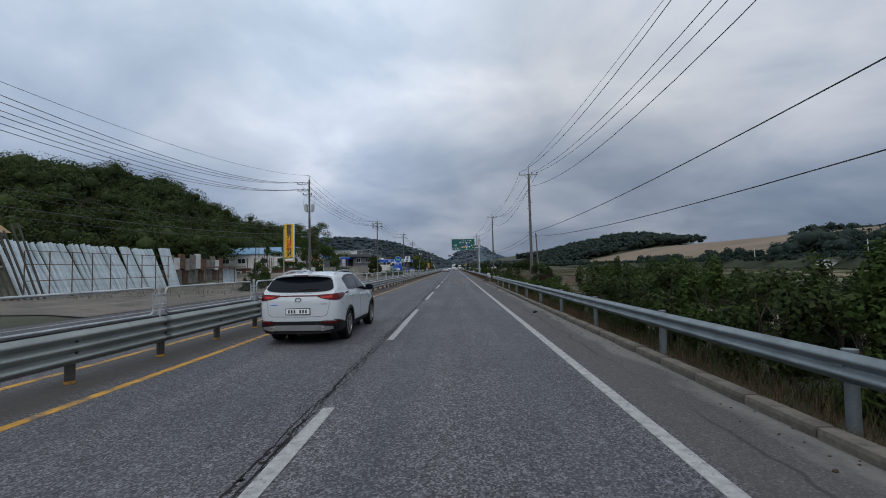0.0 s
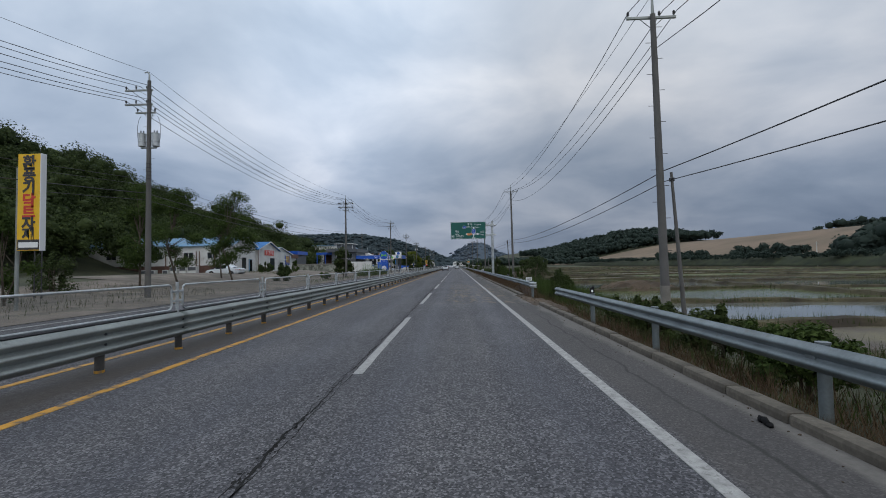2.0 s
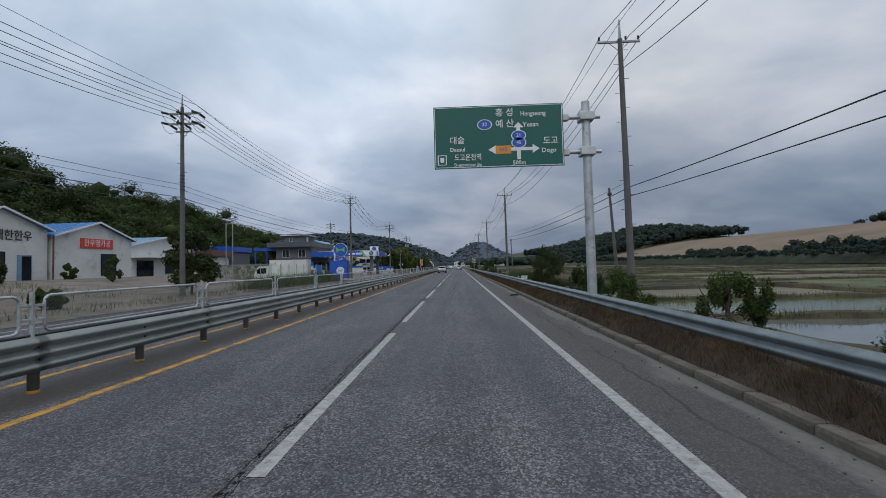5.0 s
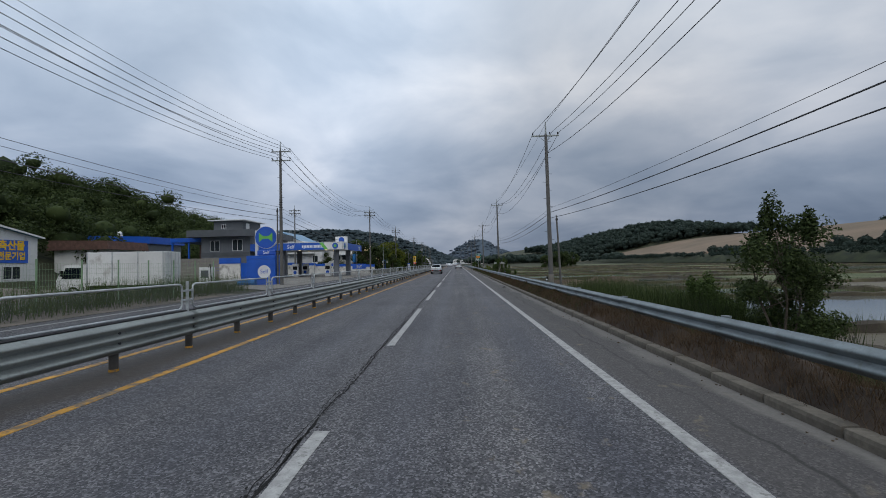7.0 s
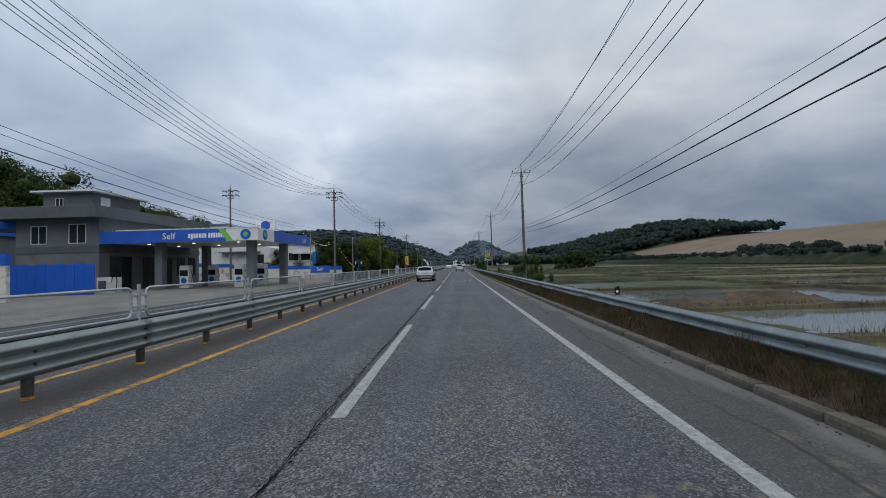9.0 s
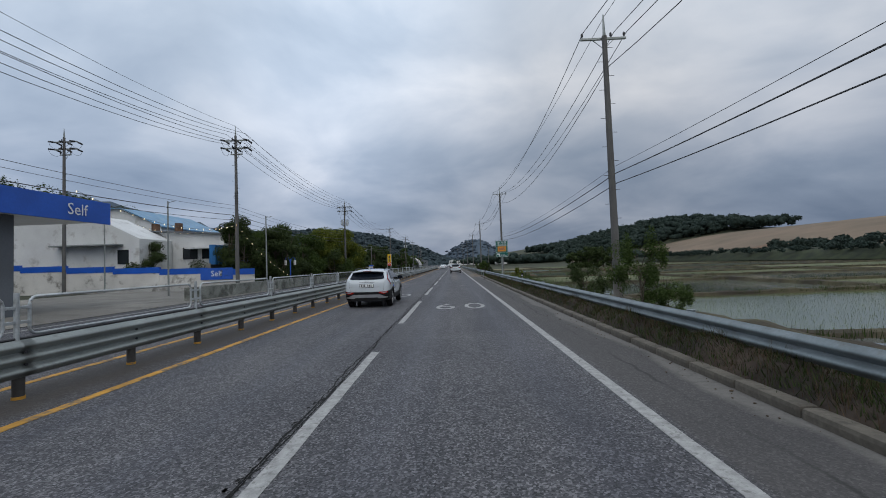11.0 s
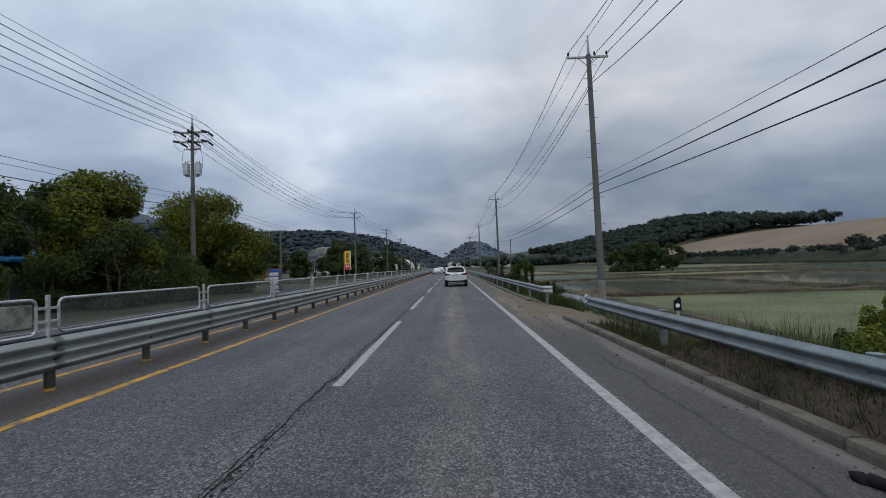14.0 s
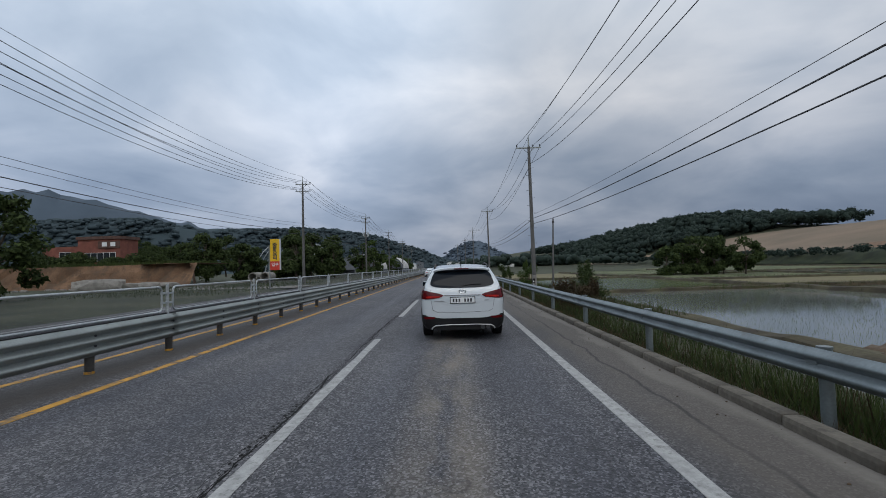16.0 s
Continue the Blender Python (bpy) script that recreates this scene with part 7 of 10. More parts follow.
        skin(name, np.sin(np.linspace(-math.pi / 2, math.pi / 2, 41)), lambda u: edge(u, -1), lambda u: edge(u, 1), mat, lab, off, nz=14)

    def band(name, xs, los, his, mat, lab="", off=0.012, mirror=True):
        skin(name, np.linspace(xs[0], xs[-1], 24), lambda u: (u, float(np.interp(u, xs, los))), lambda u: (u, float(np.interp(u, xs, his))), mat, lab, off, mirror, 6)

    def seam(pts):
        path = []
        for (xa, za), (xb, zc) in zip(pts, pts[1:]):
            for k in range(6):
                x, z = xa + (xb - xa) * k / 6, za + (zc - za) * k / 6
                path.append((x, rear_y(x, z) - 0.001, z))
        part("tailgate_seam", Shape().tube(path, 0.0035, 5), STEEL_DARK, body)

    def block(name, x0, x1, z0, z1, mat, d=0.03, y=-0.01, c=0.006, parent=None, lab=""):
        return part(name, Shape().box(x0, x1, y - d, y + 0.02, z0, z1, c), mat, parent or t, lab)
    PZ = {"a": 0.885, "b": 0.875, "c": 0.745}[style]
    pl = block("number_plate", -0.26, 0.26, PZ - 0.058, PZ + 0.058, SIGN_W, 0.012, -0.012, 0.003, None, "white plate with dark bars")
    part("plate_frame", Shape().box(-0.275, 0.275, -0.018, 0.01, PZ - 0.072, PZ + 0.072, 0.004), BLACK_P, pl)
    for k in range(7):
        if k != 3:
            block("plate_bar", -0.215 + k * 0.063, -0.178 + k * 0.063, PZ - 0.036, PZ + 0.036, STEEL_DARK, 0.003, -0.024, 0, pl)
    seam([(-0.70, 1.12), (-0.69, 0.90), (-0.65, 0.68), (-0.56, 0.635), (0, 0.62), (0.56, 0.635), (0.65, 0.68), (0.69, 0.90), (0.70, 1.12)])
    side_line("bumper_seam", [(0.16, 0.96), (0.42, 0.86), (0.66, 0.70)], 0.002, GREY_BAND, body)
    if style == "a":
        oval_panel("rear_window", 0.735, 0.615, 1.175, 1.535, GLASS_D, "dark tinted rear window", 0.015)
        block("trim_strip", -0.40, 0.40, 0.985, 1.003, CHROME, 0.010, 0.0, 0.003)
        band("tail_lamp", [0.42, 0.50, 0.68, 0.80, 0.87, 0.90], [0.985, 0.945, 0.925, 0.915, 0.92, 0.93], [1.005, 1.035, 1.075, 1.105, 1.125, 1.13], TAIL_R, "dark red wrap-around tail lamp")
        side_panel("tail_lamp", [(0.10, 0.92), (0.25, 0.945), (0.48, 1.06)], [(0.10, 1.13), (0.25, 1.135), (0.48, 1.10)], TAIL_R, "dark red wrap-around tail lamp", 0.010, n=12)
        band("lamp_strip", [0.50, 0.62, 0.74, 0.79], [0.955, 0.945, 0.94, 0.95], [0.985, 0.985, 0.985, 0.975], TAIL_RB, "bright red lamp strip", 0.016)
        band("bumper", [-0.905, -0.80, -0.45, 0.45, 0.80, 0.905], [0.30, 0.27, 0.25, 0.25, 0.27, 0.30], [0.58, 0.555, 0.50, 0.50, 0.555, 0.58], BLACK_P, "black lower bumper", 0.02, False)
        side_panel("bumper_side", [(0.03, 0.36), (0.62, 0.30)], [(0.03, 0.575), (0.62, 0.56)], BLACK_P, "black lower bumper", 0.012, n=10)
        band("reflector", [0.60, 0.66, 0.86], [0.505, 0.49, 0.49], [0.535, 0.54, 0.54], TAIL_R, "dark red reflector", 0.03)
        strip_ = [(-0.68, 0.27), (-0.66, 0.31), (-0.60, 0.345), (-0.3, 0.36), (0.3, 0.36), (0.60, 0.345), (0.66, 0.31), (0.68, 0.27)]
        part("skid_strip", Shape().tube([(x, -0.03, z) for x, z in strip_], 0.013, 8), ALLOY, t, "silver skid strip", smooth=True)
        for x in (0.42, 0.54):
            part("exhaust_tip", Shape().tube([(x, -0.05, 0.30), (x, 0.2, 0.30)], 0.042, 14), STEEL_DARK, t, smooth=True)
        ye = rear_y(0, 1.075)
        part("emblem", Shape().tube([(0.075 * math.cos(a), ye - 0.012, 1.075 + 0.042 * math.sin(a)) for a in np.linspace(0, 2 * math.pi, 25)], 0.009, 6, caps=False), CHROME, t)
        part("emblem", Shape().tube([(-0.028, ye - 0.01, 1.045), (-0.02, ye - 0.01, 1.078), (0.02, ye - 0.01, 1.072), (0.028, ye - 0.01, 1.105)], 0.008, 5), CHROME, t)
        block("model_bar", -0.62, -0.40, 0.862, 0.880, ALLOY, 0.008, 0.0, 0)
        block("model_bar", 0.48, 0.58, 0.868, 0.888, ALLOY, 0.008, 0.0, 0)
    elif style == "b":
        oval_panel("rear_window", 0.70, 0.60, 1.12, 1.40, GLASS_D, "dark tinted rear window", 0.015, 7.0, 0.01)
        yo, yi = glide([(0.90, 0.40), (1.03, 0.33), (1.16, 0.27), (1.28, 0.52), (1.41, 0.88)]), glide([(0.90, 0.345), (1.0, 0.21), (1.12, 0.125), (1.2, 0.25), (1.30, 0.45), (1.41, 0.76)])
        for s in (1, -1):
            grid = []
            for z in np.linspace(0.90, 1.41, 22):
                a, b = yi(z), yo(z)
                grid.append([(s * (side_x(a + (b - a) * k / 6, z) + 0.010), a + (b - a) * k / 6, z) for k in range(7)])
            lamp = part("tail_lamp", Shape().sheet(grid), TAIL_RB, t, "tall red boomerang tail lamp", smooth=True)
            grid = []
            for z in np.linspace(0.96, 1.36, 14):
                a, b = yi(z), yo(z)
                a, b = a + (b - a) * 0.35, a + (b - a) * 0.72
                grid.append([(s * (side_x(a + (b - a) * k / 3, z) + 0.014), a + (b - a) * k / 3, z) for k in range(4)])
            part("lamp_core", Shape().sheet(grid), TAIL_R, lamp, smooth=True)
        band("bumper", [-0.895, -0.80, -0.55, 0.55, 0.80, 0.895], [0.33, 0.30, 0.28, 0.28, 0.30, 0.33], [0.66, 0.645, 0.63, 0.63, 0.645, 0.66], BLACK_P, "black lower bumper", 0.02, False)
        side_panel("bumper_side", [(0.03, 0.36), (0.52, 0.30)], [(0.03, 0.655), (0.52, 0.73)], BLACK_P, "black lower bumper", 0.012, n=10)
        band("fog_lamp", [0.50, 0.56, 0.70, 0.84], [0.605, 0.565, 0.55, 0.60], [0.625, 0.625, 0.63, 0.645], TAIL_RB, "red rear fog lamp", 0.03)
        band("fog_lens", [0.60, 0.68, 0.80], [0.59, 0.58, 0.60], [0.60, 0.615, 0.625], ALLOY, "clear lamp lens", 0.036)
        band("skid_plate", [-0.86, -0.70, -0.52, 0.52, 0.70, 0.86], [0.40, 0.385, 0.38, 0.38, 0.385, 0.40], [0.43, 0.455, 0.53, 0.53, 0.455, 0.43], ALLOY, "silver skid plate", 0.045, False)
        band("skid_slot", [-0.45, 0.45], [0.355, 0.355], [0.41, 0.41], BLACK_P, "", 0.05, False)
        block("handle_recess", -0.30, 0.30, 1.00, 1.012, BLACK_P, 0.004, 0.012, 0)
        block("emblem", -0.09, 0.09, 1.03, 1.065, ALLOY, 0.004, rear_y(0, 1.05) + 0.004, 0.002)
        block("model_bar", 0.42, 0.50, 0.83, 0.838, ALLOY, 0.006, 0.0, 0)
        block("model_bar", -0.66, -0.54, 0.83, 0.84, ALLOY, 0.006, 0.0, 0)
        side_panel("door_cladding", [(yr + 0.50, 0.33), (2.0, 0.30), (yf - 0.44, 0.30)], [(yr + 0.50, 0.47), (2.0, 0.49), (yf - 0.44, 0.52)], BLACK_P, "black door cladding", 0.014)
        for s in (1, -1):
            x = side_x(yr + 0.24, 0.80)
            part("door_guard", Shape().box(s * x - 0.015, s * x + 0.015, yr + 0.22, yr + 0.28, 0.77, 0.85, 0.012), SIGN_BL, t, "small blue foam door guard")
    else:
        oval_panel("rear_window", 0.79, 0.655, 1.185, 1.505, GLASS_D, "dark tinted rear window", 0.015)
        band("lamp_strip", [-0.46, 0.46], [1.075, 1.075], [1.10, 1.10], TAIL_R, "red strip between the lamps", 0.010, False)
        band("tail_lamp", [0.42, 0.50, 0.60, 0.80, 0.88, 0.90], [1.07, 1.035, 1.015, 0.985, 0.985, 0.985], [1.105, 1.11, 1.12, 1.13, 1.14, 1.14], TAIL_R, "dark red wrap-around tail lamp")
        side_panel("tail_lamp", [(0.05, 0.985), (0.24, 1.005), (0.38, 1.045), (0.56, 1.10)], [(0.05, 1.135), (0.24, 1.14), (0.38, 1.135), (0.56, 1.115)], TAIL_R, "dark red wrap-around tail lamp", 0.015, n=14)
        band("lamp_core", [0.52, 0.62, 0.76], [1.045, 1.035, 1.03], [1.075, 1.085, 1.09], TAIL_RB, "bright red lamp core", 0.016)
        band("bumper", [-0.905, -0.80, -0.45, 0.45, 0.80, 0.905], [0.32, 0.28, 0.26, 0.26, 0.28, 0.32], [0.58, 0.55, 0.53, 0.53, 0.55, 0.58], BLACK_P, "black lower bumper", 0.02, False)
        side_panel("bumper_side", [(0.03, 0.36), (0.62, 0.30)], [(0.03, 0.575), (0.62, 0.45)], BLACK_P, "black lower bumper", 0.012, n=10)
        band("fog_lamp", [0.54, 0.60, 0.86], [0.495, 0.475, 0.485], [0.54, 0.545, 0.555], TAIL_R, "dark red rear fog lamp", 0.03)
        band("fog_lens", [0.56, 0.84], [0.53, 0.535], [0.55, 0.56], CHROME, "clear lamp lens", 0.036)
        band("skid_plate", [-0.78, -0.62, -0.50, 0.50, 0.62, 0.78], [0.36, 0.33, 0.33, 0.33, 0.33, 0.36], [0.42, 0.43, 0.45, 0.45, 0.43, 0.42], ALLOY, "silver skid plate", 0.04, False)
        for s in (1, -1):
            part("exhaust_tip", Shape().tube([(s * 0.55, -0.05, 0.37), (s * 0.55, 0.2, 0.37)], 0.05, 14), CHROME, t, smooth=True)
        ye = rear_y(0, 1.0)
        part("emblem", Shape().tube([(0.065 * math.cos(a), ye - 0.008, 1.0 + 0.042 * math.sin(a)) for a in np.linspace(0, 2 * math.pi, 25)], 0.008, 6, caps=False), STEEL_DARK, t)
        block("model_bar", -0.62, -0.46, 0.885, 0.900, SIGN_BL, 0.006, 0.0, 0)
        block("model_bar", 0.50, 0.64, 0.90, 0.918, ALLOY, 0.006, 0.0, 0)
    # roof spoiler over the rear window
    zs_ = {"a": 1.585, "b": 1.455, "c": 1.55}[style]
    ys_ = {"a": 0.20, "b": 0.20, "c": 0.19}[style]
    grid = []
    for x in np.linspace(-0.63, 0.63, 15):
        u = abs(x) / 0.63
        dz, dy = -0.045 * u ** 3, 0.10 * u ** 4
        yt = 0.62
        grid.append([(x, yt, top(yt) - 0.012 + dz * 1.4), (x, 0.40 + dy, top(0.40) + 0.018 + dz), (x, ys_ + dy, zs_ + dz), (x, ys_ + dy + 0.005, zs_ - 0.03 + dz), (x, 0.36 + dy, zs_ - 0.055 + dz)])
    sp = part("spoiler", Shape().sheet(grid), CAR_W, t, smooth=True)
    part("brake_lamp", Shape().box(-0.16, 0.16, ys_ - 0.004, ys_ + 0.01, zs_ - 0.026, zs_ - 0.008), TAIL_R, sp)
    zw = {"a": 1.19, "b": 1.135, "c": 1.20}[style]
    part("wiper", Shape().tube([(x, rear_y(x, z) - 0.022, z) for x, z in ((0.0, zw), (0.2, zw + 0.03), (0.42, zw + 0.035))], 0.012, 6), BLACK_P, t)
    if style == "a":
        part("antenna", Shape().tube([(0, 0.75, top(0.75)), (0, 0.62, top(0.75) + 0.22)], 0.012, 6, r_end=0.006), BLACK_P, t)
    else:
        fin = [(0.66, top(0.66)), (0.86, top(0.86)), (0.70, top(0.7) + 0.075), (0.66, top(0.66) + 0.07)]
        part("antenna", Shape().prism(fin, "x", -0.025, 0.025), CAR_W, t)
    return t


def car(name, label, category, at, L, W, H, style, paint=CAR_W, turn=0, sedan=False, group=""):
    t = thing(name, label, category, at, turn, group)
    fy, fx, fz = L / 4.69, W / 1.88, H / 1.68
    body_st = [(0.0, 0.70, 0.42, 1.00), (0.02, 0.78, 0.36, 1.08), (0.06, 0.85, 0.31, 1.13), (0.13, 0.895, 0.28, 1.165), (0.28, 0.925, 0.26, 1.18), (0.60, 0.94, 0.25, 1.17), (1.1, 0.94, 0.25, 1.14), (2.0, 0.935, 0.24, 1.09), (3.0, 0.94, 0.25, 1.05), (3.45, 0.94, 0.26, 1.02), (3.9, 0.925, 0.28, 0.97), (4.3, 0.885, 0.31, 0.90), (4.52, 0.80, 0.37, 0.80), (4.64, 0.68, 0.44, 0.68)]
    if sedan:
        body_st = [(y, w, zb, zs * (0.93 if y < 1.0 else 0.97)) for y, w, zb, zs in body_st]
    if sedan:
        roof = [(0.62, 1.02, 0.82, 0.76), (0.95, 1.22, 0.83, 0.70), (1.35, 1.52, 0.84, 0.64), (1.7, 1.62, 0.85, 0.63), (2.2, 1.66, 0.85, 0.63), (2.7, 1.62, 0.85, 0.63), (3.05, 1.46, 0.85, 0.66), (3.45, 1.22, 0.84, 0.70), (3.8, 0.99, 0.84, 0.78)]
        back, rear_n, front_n = 3, 2, 5
    else:
        roof = [(0.07, 1.14, 0.80, 0.76), (0.11, 1.21, 0.81, 0.74), (0.22, 1.37, 0.82, 0.70), (0.36, 1.53, 0.83, 0.63), (0.46, 1.585, 0.835, 0.615), (1.1, 1.66, 0.85, 0.61), (2.0, 1.68, 0.855, 0.61), (2.55, 1.645, 0.86, 0.62), (3.0, 1.49, 0.86, 0.66), (3.4, 1.27, 0.855, 0.71), (3.75, 1.03, 0.85, 0.80)]
        back, rear_n, front_n = 4, 4, 7
    bs = []
    for y, w, zb, zs in body_st:
        h = zs - zb
        bs.append((y * fy, [(0, zb * fz), (w * 0.88 * fx, zb * fz), (w * 0.975 * fx, (zb + 0.10) * fz), (w * fx, (zb + 0.42 * h) * fz), (w * 0.992 * fx, (zb + 0.68 * h) * fz), (w * 0.965 * fx, (zs - 0.03) * fz), (w * 0.90 * fx, zs * fz), (0, (zs + 0.025) * fz)]))
    clad = style in ("a", "b", "c")
    parts_ = split_loft(bs, lambda j, k: "sill" if (k <= 1 and clad) else "body")
    cap = Shape()
    y0, h0 = bs[0]
    ring = [(x, y0, z) for x, z in h0] + [(-x, y0, z) for x, z in reversed(h0[1:-1])]
    cap.add(ring, [tuple(range(len(ring)))])
    y1, h1 = bs[-1]
    ring = [(x, y1, z) for x, z in h1] + [(-x, y1, z) for x, z in reversed(h1[1:-1])]
    cap.add(ring, [tuple(range(len(ring)))])
    b = parts_["body"]
    b.add(cap.v, cap.f)
    body = part("body", weld(b), paint, t, smooth=True)
    if "sill" in parts_:
        part("sill", weld(parts_["sill"]), BLACK_P, t, "black plastic lower cladding", smooth=True)
    rs_ = []
    for y, zr, wb_, wr in roof:
        zbelt = min(zr - 0.02, 1.03 if sedan else float(np.interp(y, [0, 0.6, 2.0, 3.75], [1.14, 1.14, 1.07, 1.0])))
        up = zr - zbelt
        rs_.append((y * fy, [(wb_ * fx, (zbelt - 0.04) * fz), ((wb_ * 0.52 + wr * 0.48) * fx, (zbelt + 0.5 * up) * fz), (wr * fx, (zbelt + 0.84 * up) * fz), ((wr - 0.035) * fx, (zbelt + 0.935 * up) * fz), ((wr - 0.12) * fx, zr * fz), ((wr - 0.36) * fx, (zr + 0.018) * fz), (0, (zr + 0.025) * fz)]))

    def pick(j, k):
        if k >= 2:
            if j < rear_n - 1:
                return ("rear_window" if (k >= 4 or (k == 3 and 0 < j < rear_n - 2)) else "pillar") if sedan else "pillar"
            return "windscreen" if j >= front_n else "roof"
        if j < back:
            return "pillar"
        if k == 1 and j >= front_n:
            return "glass"
        return "glass"
    for key, s in split_loft(rs_, pick).items():
        mat, lab = {"rear_window": (GLASS_D, "dark tinted rear window"), "windscreen": (GLASS_D, "dark windscreen"), "roof": (paint, ""), "pillar": (paint, ""), "glass": (GLASS_D, "dark tinted side glass")}[key]
        part({"glass": "side_window", "pillar": "rear_pillar"}.get(key, key), weld(s), mat, t, lab, smooth=True)
    zbl = (1.03 if sedan else 1.09) * fz
    for sx in (-1, 1):
        # door pillars, seams, handles, mirrors
        for y in (1.28, 2.18):
            part("door_pillar", Shape().tube([(sx * 0.858 * fx, y * fy, zbl - 0.03), (sx * 0.768 * fx, (y + 0.02) * fy, 1.36 * fz), (sx * 0.66 * fx, (y + 0.05) * fy, 1.60 * fz)], 0.026, 6), BLACK_P, t)
            part("door_seam", Shape().tube([(sx * 0.94 * fx, y * fy, 0.42), (sx * 0.945 * fx, y * fy, 0.75), (sx * 0.90 * fx, y * fy, zbl - 0.03)], 0.006, 4), BLACK_P, body)
            hd = Shape().tube([(sx * 0.945 * fx, (y + 0.10) * fy, 0.88 * fz), (sx * 0.965 * fx, (y + 0.14) * fy, 0.885 * fz), (sx * 0.965 * fx, (y + 0.26) * fy, 0.885 * fz), (sx * 0.945 * fx, (y + 0.30) * fy, 0.88 * fz)], 0.014, 6)
            part("door_handle", hd, CHROME if style in ("a", "c") else paint, body)
        part("window_trim", Shape().tube([(sx * 0.87 * fx, 0.75 * fy, zbl + 0.035), (sx * 0.868 * fx, 3.3 * fy, zbl - 0.06)], 0.010, 5), CHROME if style in ("a", "c") else BLACK_P, t)
        mr = Shape()
        mr.box(sx * 0.90 * fx, sx * 1.08 * fx, 3.02 * fy, 3.16 * fy, zbl - 0.03, zbl + 0.13, 0.035)
        m = part("wing_mirror", mr, BLACK_P if style == "c" else paint, t)
        part("mirror_glass", Shape().box(sx * 0.93 * fx, sx * 1.06 * fx, 3.012 * fy, 3.02 * fy, zbl, zbl + 0.10), GLASS_D, m)
        part("head_lamp", Shape().box(sx * 0.52 * fx, sx * 0.80 * fx, 4.40 * fy, 4.56 * fy, 0.66 * fz, 0.78 * fz, 0.03), CHROME, t)
        if not sedan:
            rr = [(sx * 0.60 * fx, 0.75 * fy, 1.60 * fz), (sx * 0.60 * fx, 0.90 * fy, 1.655 * fz), (sx * 0.60 * fx, 1.4 * fy, 1.685 * fz), (sx * 0.60 * fx, 2.3 * fy, 1.685 * fz), (sx * 0.595 * fx, 2.55 * fy, 1.645 * fz)]
            part("roof_rail", Shape().tube(rr, 0.014, 6), BLACK_P if style != "c" else ALLOY, t, smooth=True)
        for y in (0.93 * fy, 3.66 * fy):
            n = 22
            arch_s = Shape()
            rad = 0.355 * fz + 0.0
            pts = [(sx * 0.945 * fx, y + (rad + 0.065) * math.cos(a), 0.35 * fz + (rad + 0.065) * math.sin(a)) for a in np.linspace(-0.35, math.pi + 0.35, n)]
            arch_s.tube(pts, 0.036, 6)
            part("wheel_arch", arch_s, BLACK_P if style in ("a", "b", "c") else paint, t, smooth=True)
            # solid black disc on the uncut flank stands in for the well's shade
            part("wheel_well", Shape().tube([(sx * 0.80 * fx, y, 0.35 * fz), (sx * 0.943 * fx, y, 0.35 * fz)], rad + 0.05, 24), BLACK_P, t)
            wheel(t, sx * 0.955 * fx, y, 0.345 * fz, sx)
    # rear lamps, plate and bumper
    Y = -0.012

    def rear(name_, x0, x1, z0, z1, mat, d=0.03, c=0.006, parent=None, lab="", y=0.0):
        return part(name_, Shape().box(x0 * fx, x1 * fx, Y + y - d / 2, Y + y + d, z0 * fz, z1 * fz, c), mat, parent or t, lab)

    def patch(name_, pts, mat, lab="", d=0.03):
        """A plate that lies over the curved rear corner: (x, y, z) outline on the right side, mirrored."""
        for sx in (-1, 1):
            s = Shape()
            n = len(pts)
            v = [(sx * x * fx, y * fy, z * fz) for x, y, z in pts]
            w = [(sx * (x - 0.03) * fx, (y + d) * fy, z * fz) for x, y, z in pts]
            s.add(v + w, [tuple(range(n)), tuple(range(2 * n - 1, n - 1, -1))] + [(i, (i + 1) % n, (i + 1) % n + n, i + n) for i in range(n)])
            part(name_, s, mat, t, lab)
    def rear_y(x, z):
        """Where the outer skin of the car's back lies, at a place (x, z)."""
        x = abs(x)
        wide = [float(np.interp(z, [q for _, q in h_[1:]], [p for p, _ in h_[1:]], left=h_[1][0], right=0.0)) for _, h_ in bs[:6]]
        wide = np.maximum.accumulate(wide)
        yb = 0.0 if x <= wide[0] else float(np.interp(x, wide + np.arange(6) * 1e-5, [q for q, _ in bs[:6]]))
        if z > bs[5][1][-1][1]:
            yb = 9.0
        tops = np.maximum.accumulate([float(np.interp(x, [p for p, _ in h_[::-1]], [q for _, q in h_[::-1]], right=0.0)) for _, h_ in rs_[:6]])
        yg = float(np.interp(z, tops + np.arange(6) * 1e-5, [q for q, _ in rs_[:6]])) if z > tops[0] else 9.0
        return min(yb, yg) if min(yb, yg) < 8 else rs_[0][0]

    def skin(name_, us, lo, hi, mat, lab="", off=0.008, mirror=False, nz=8, parent=None):
        """A panel that follows the back's curve; lo and hi give the ends (x, z) of its upright lines for each u."""
        for sx in ((1, -1) if mirror else (1,)):
            rows = []
            for u in us:
                (xa, za), (xb, zb2) = lo(u), hi(u)
                row = []
                for k in range(nz + 1):
                    x, z = (xa + (xb - xa) * k / nz) * fx, (za + (zb2 - za) * k / nz) * fz
                    row.append((sx * x, rear_y(x, z) - off, z))
                rows.append(row)
            part(name_, Shape().sheet(rows), mat, parent or t, lab, smooth=True)

    def oval_panel(name_, hw0, hw1, z0, z1, mat, lab, off=0.008, p=5.0, dip=0.02):
        def edge(u, sg_):
            v = sg_ * max(0.0, 1 - abs(u) ** p) ** (1 / p)
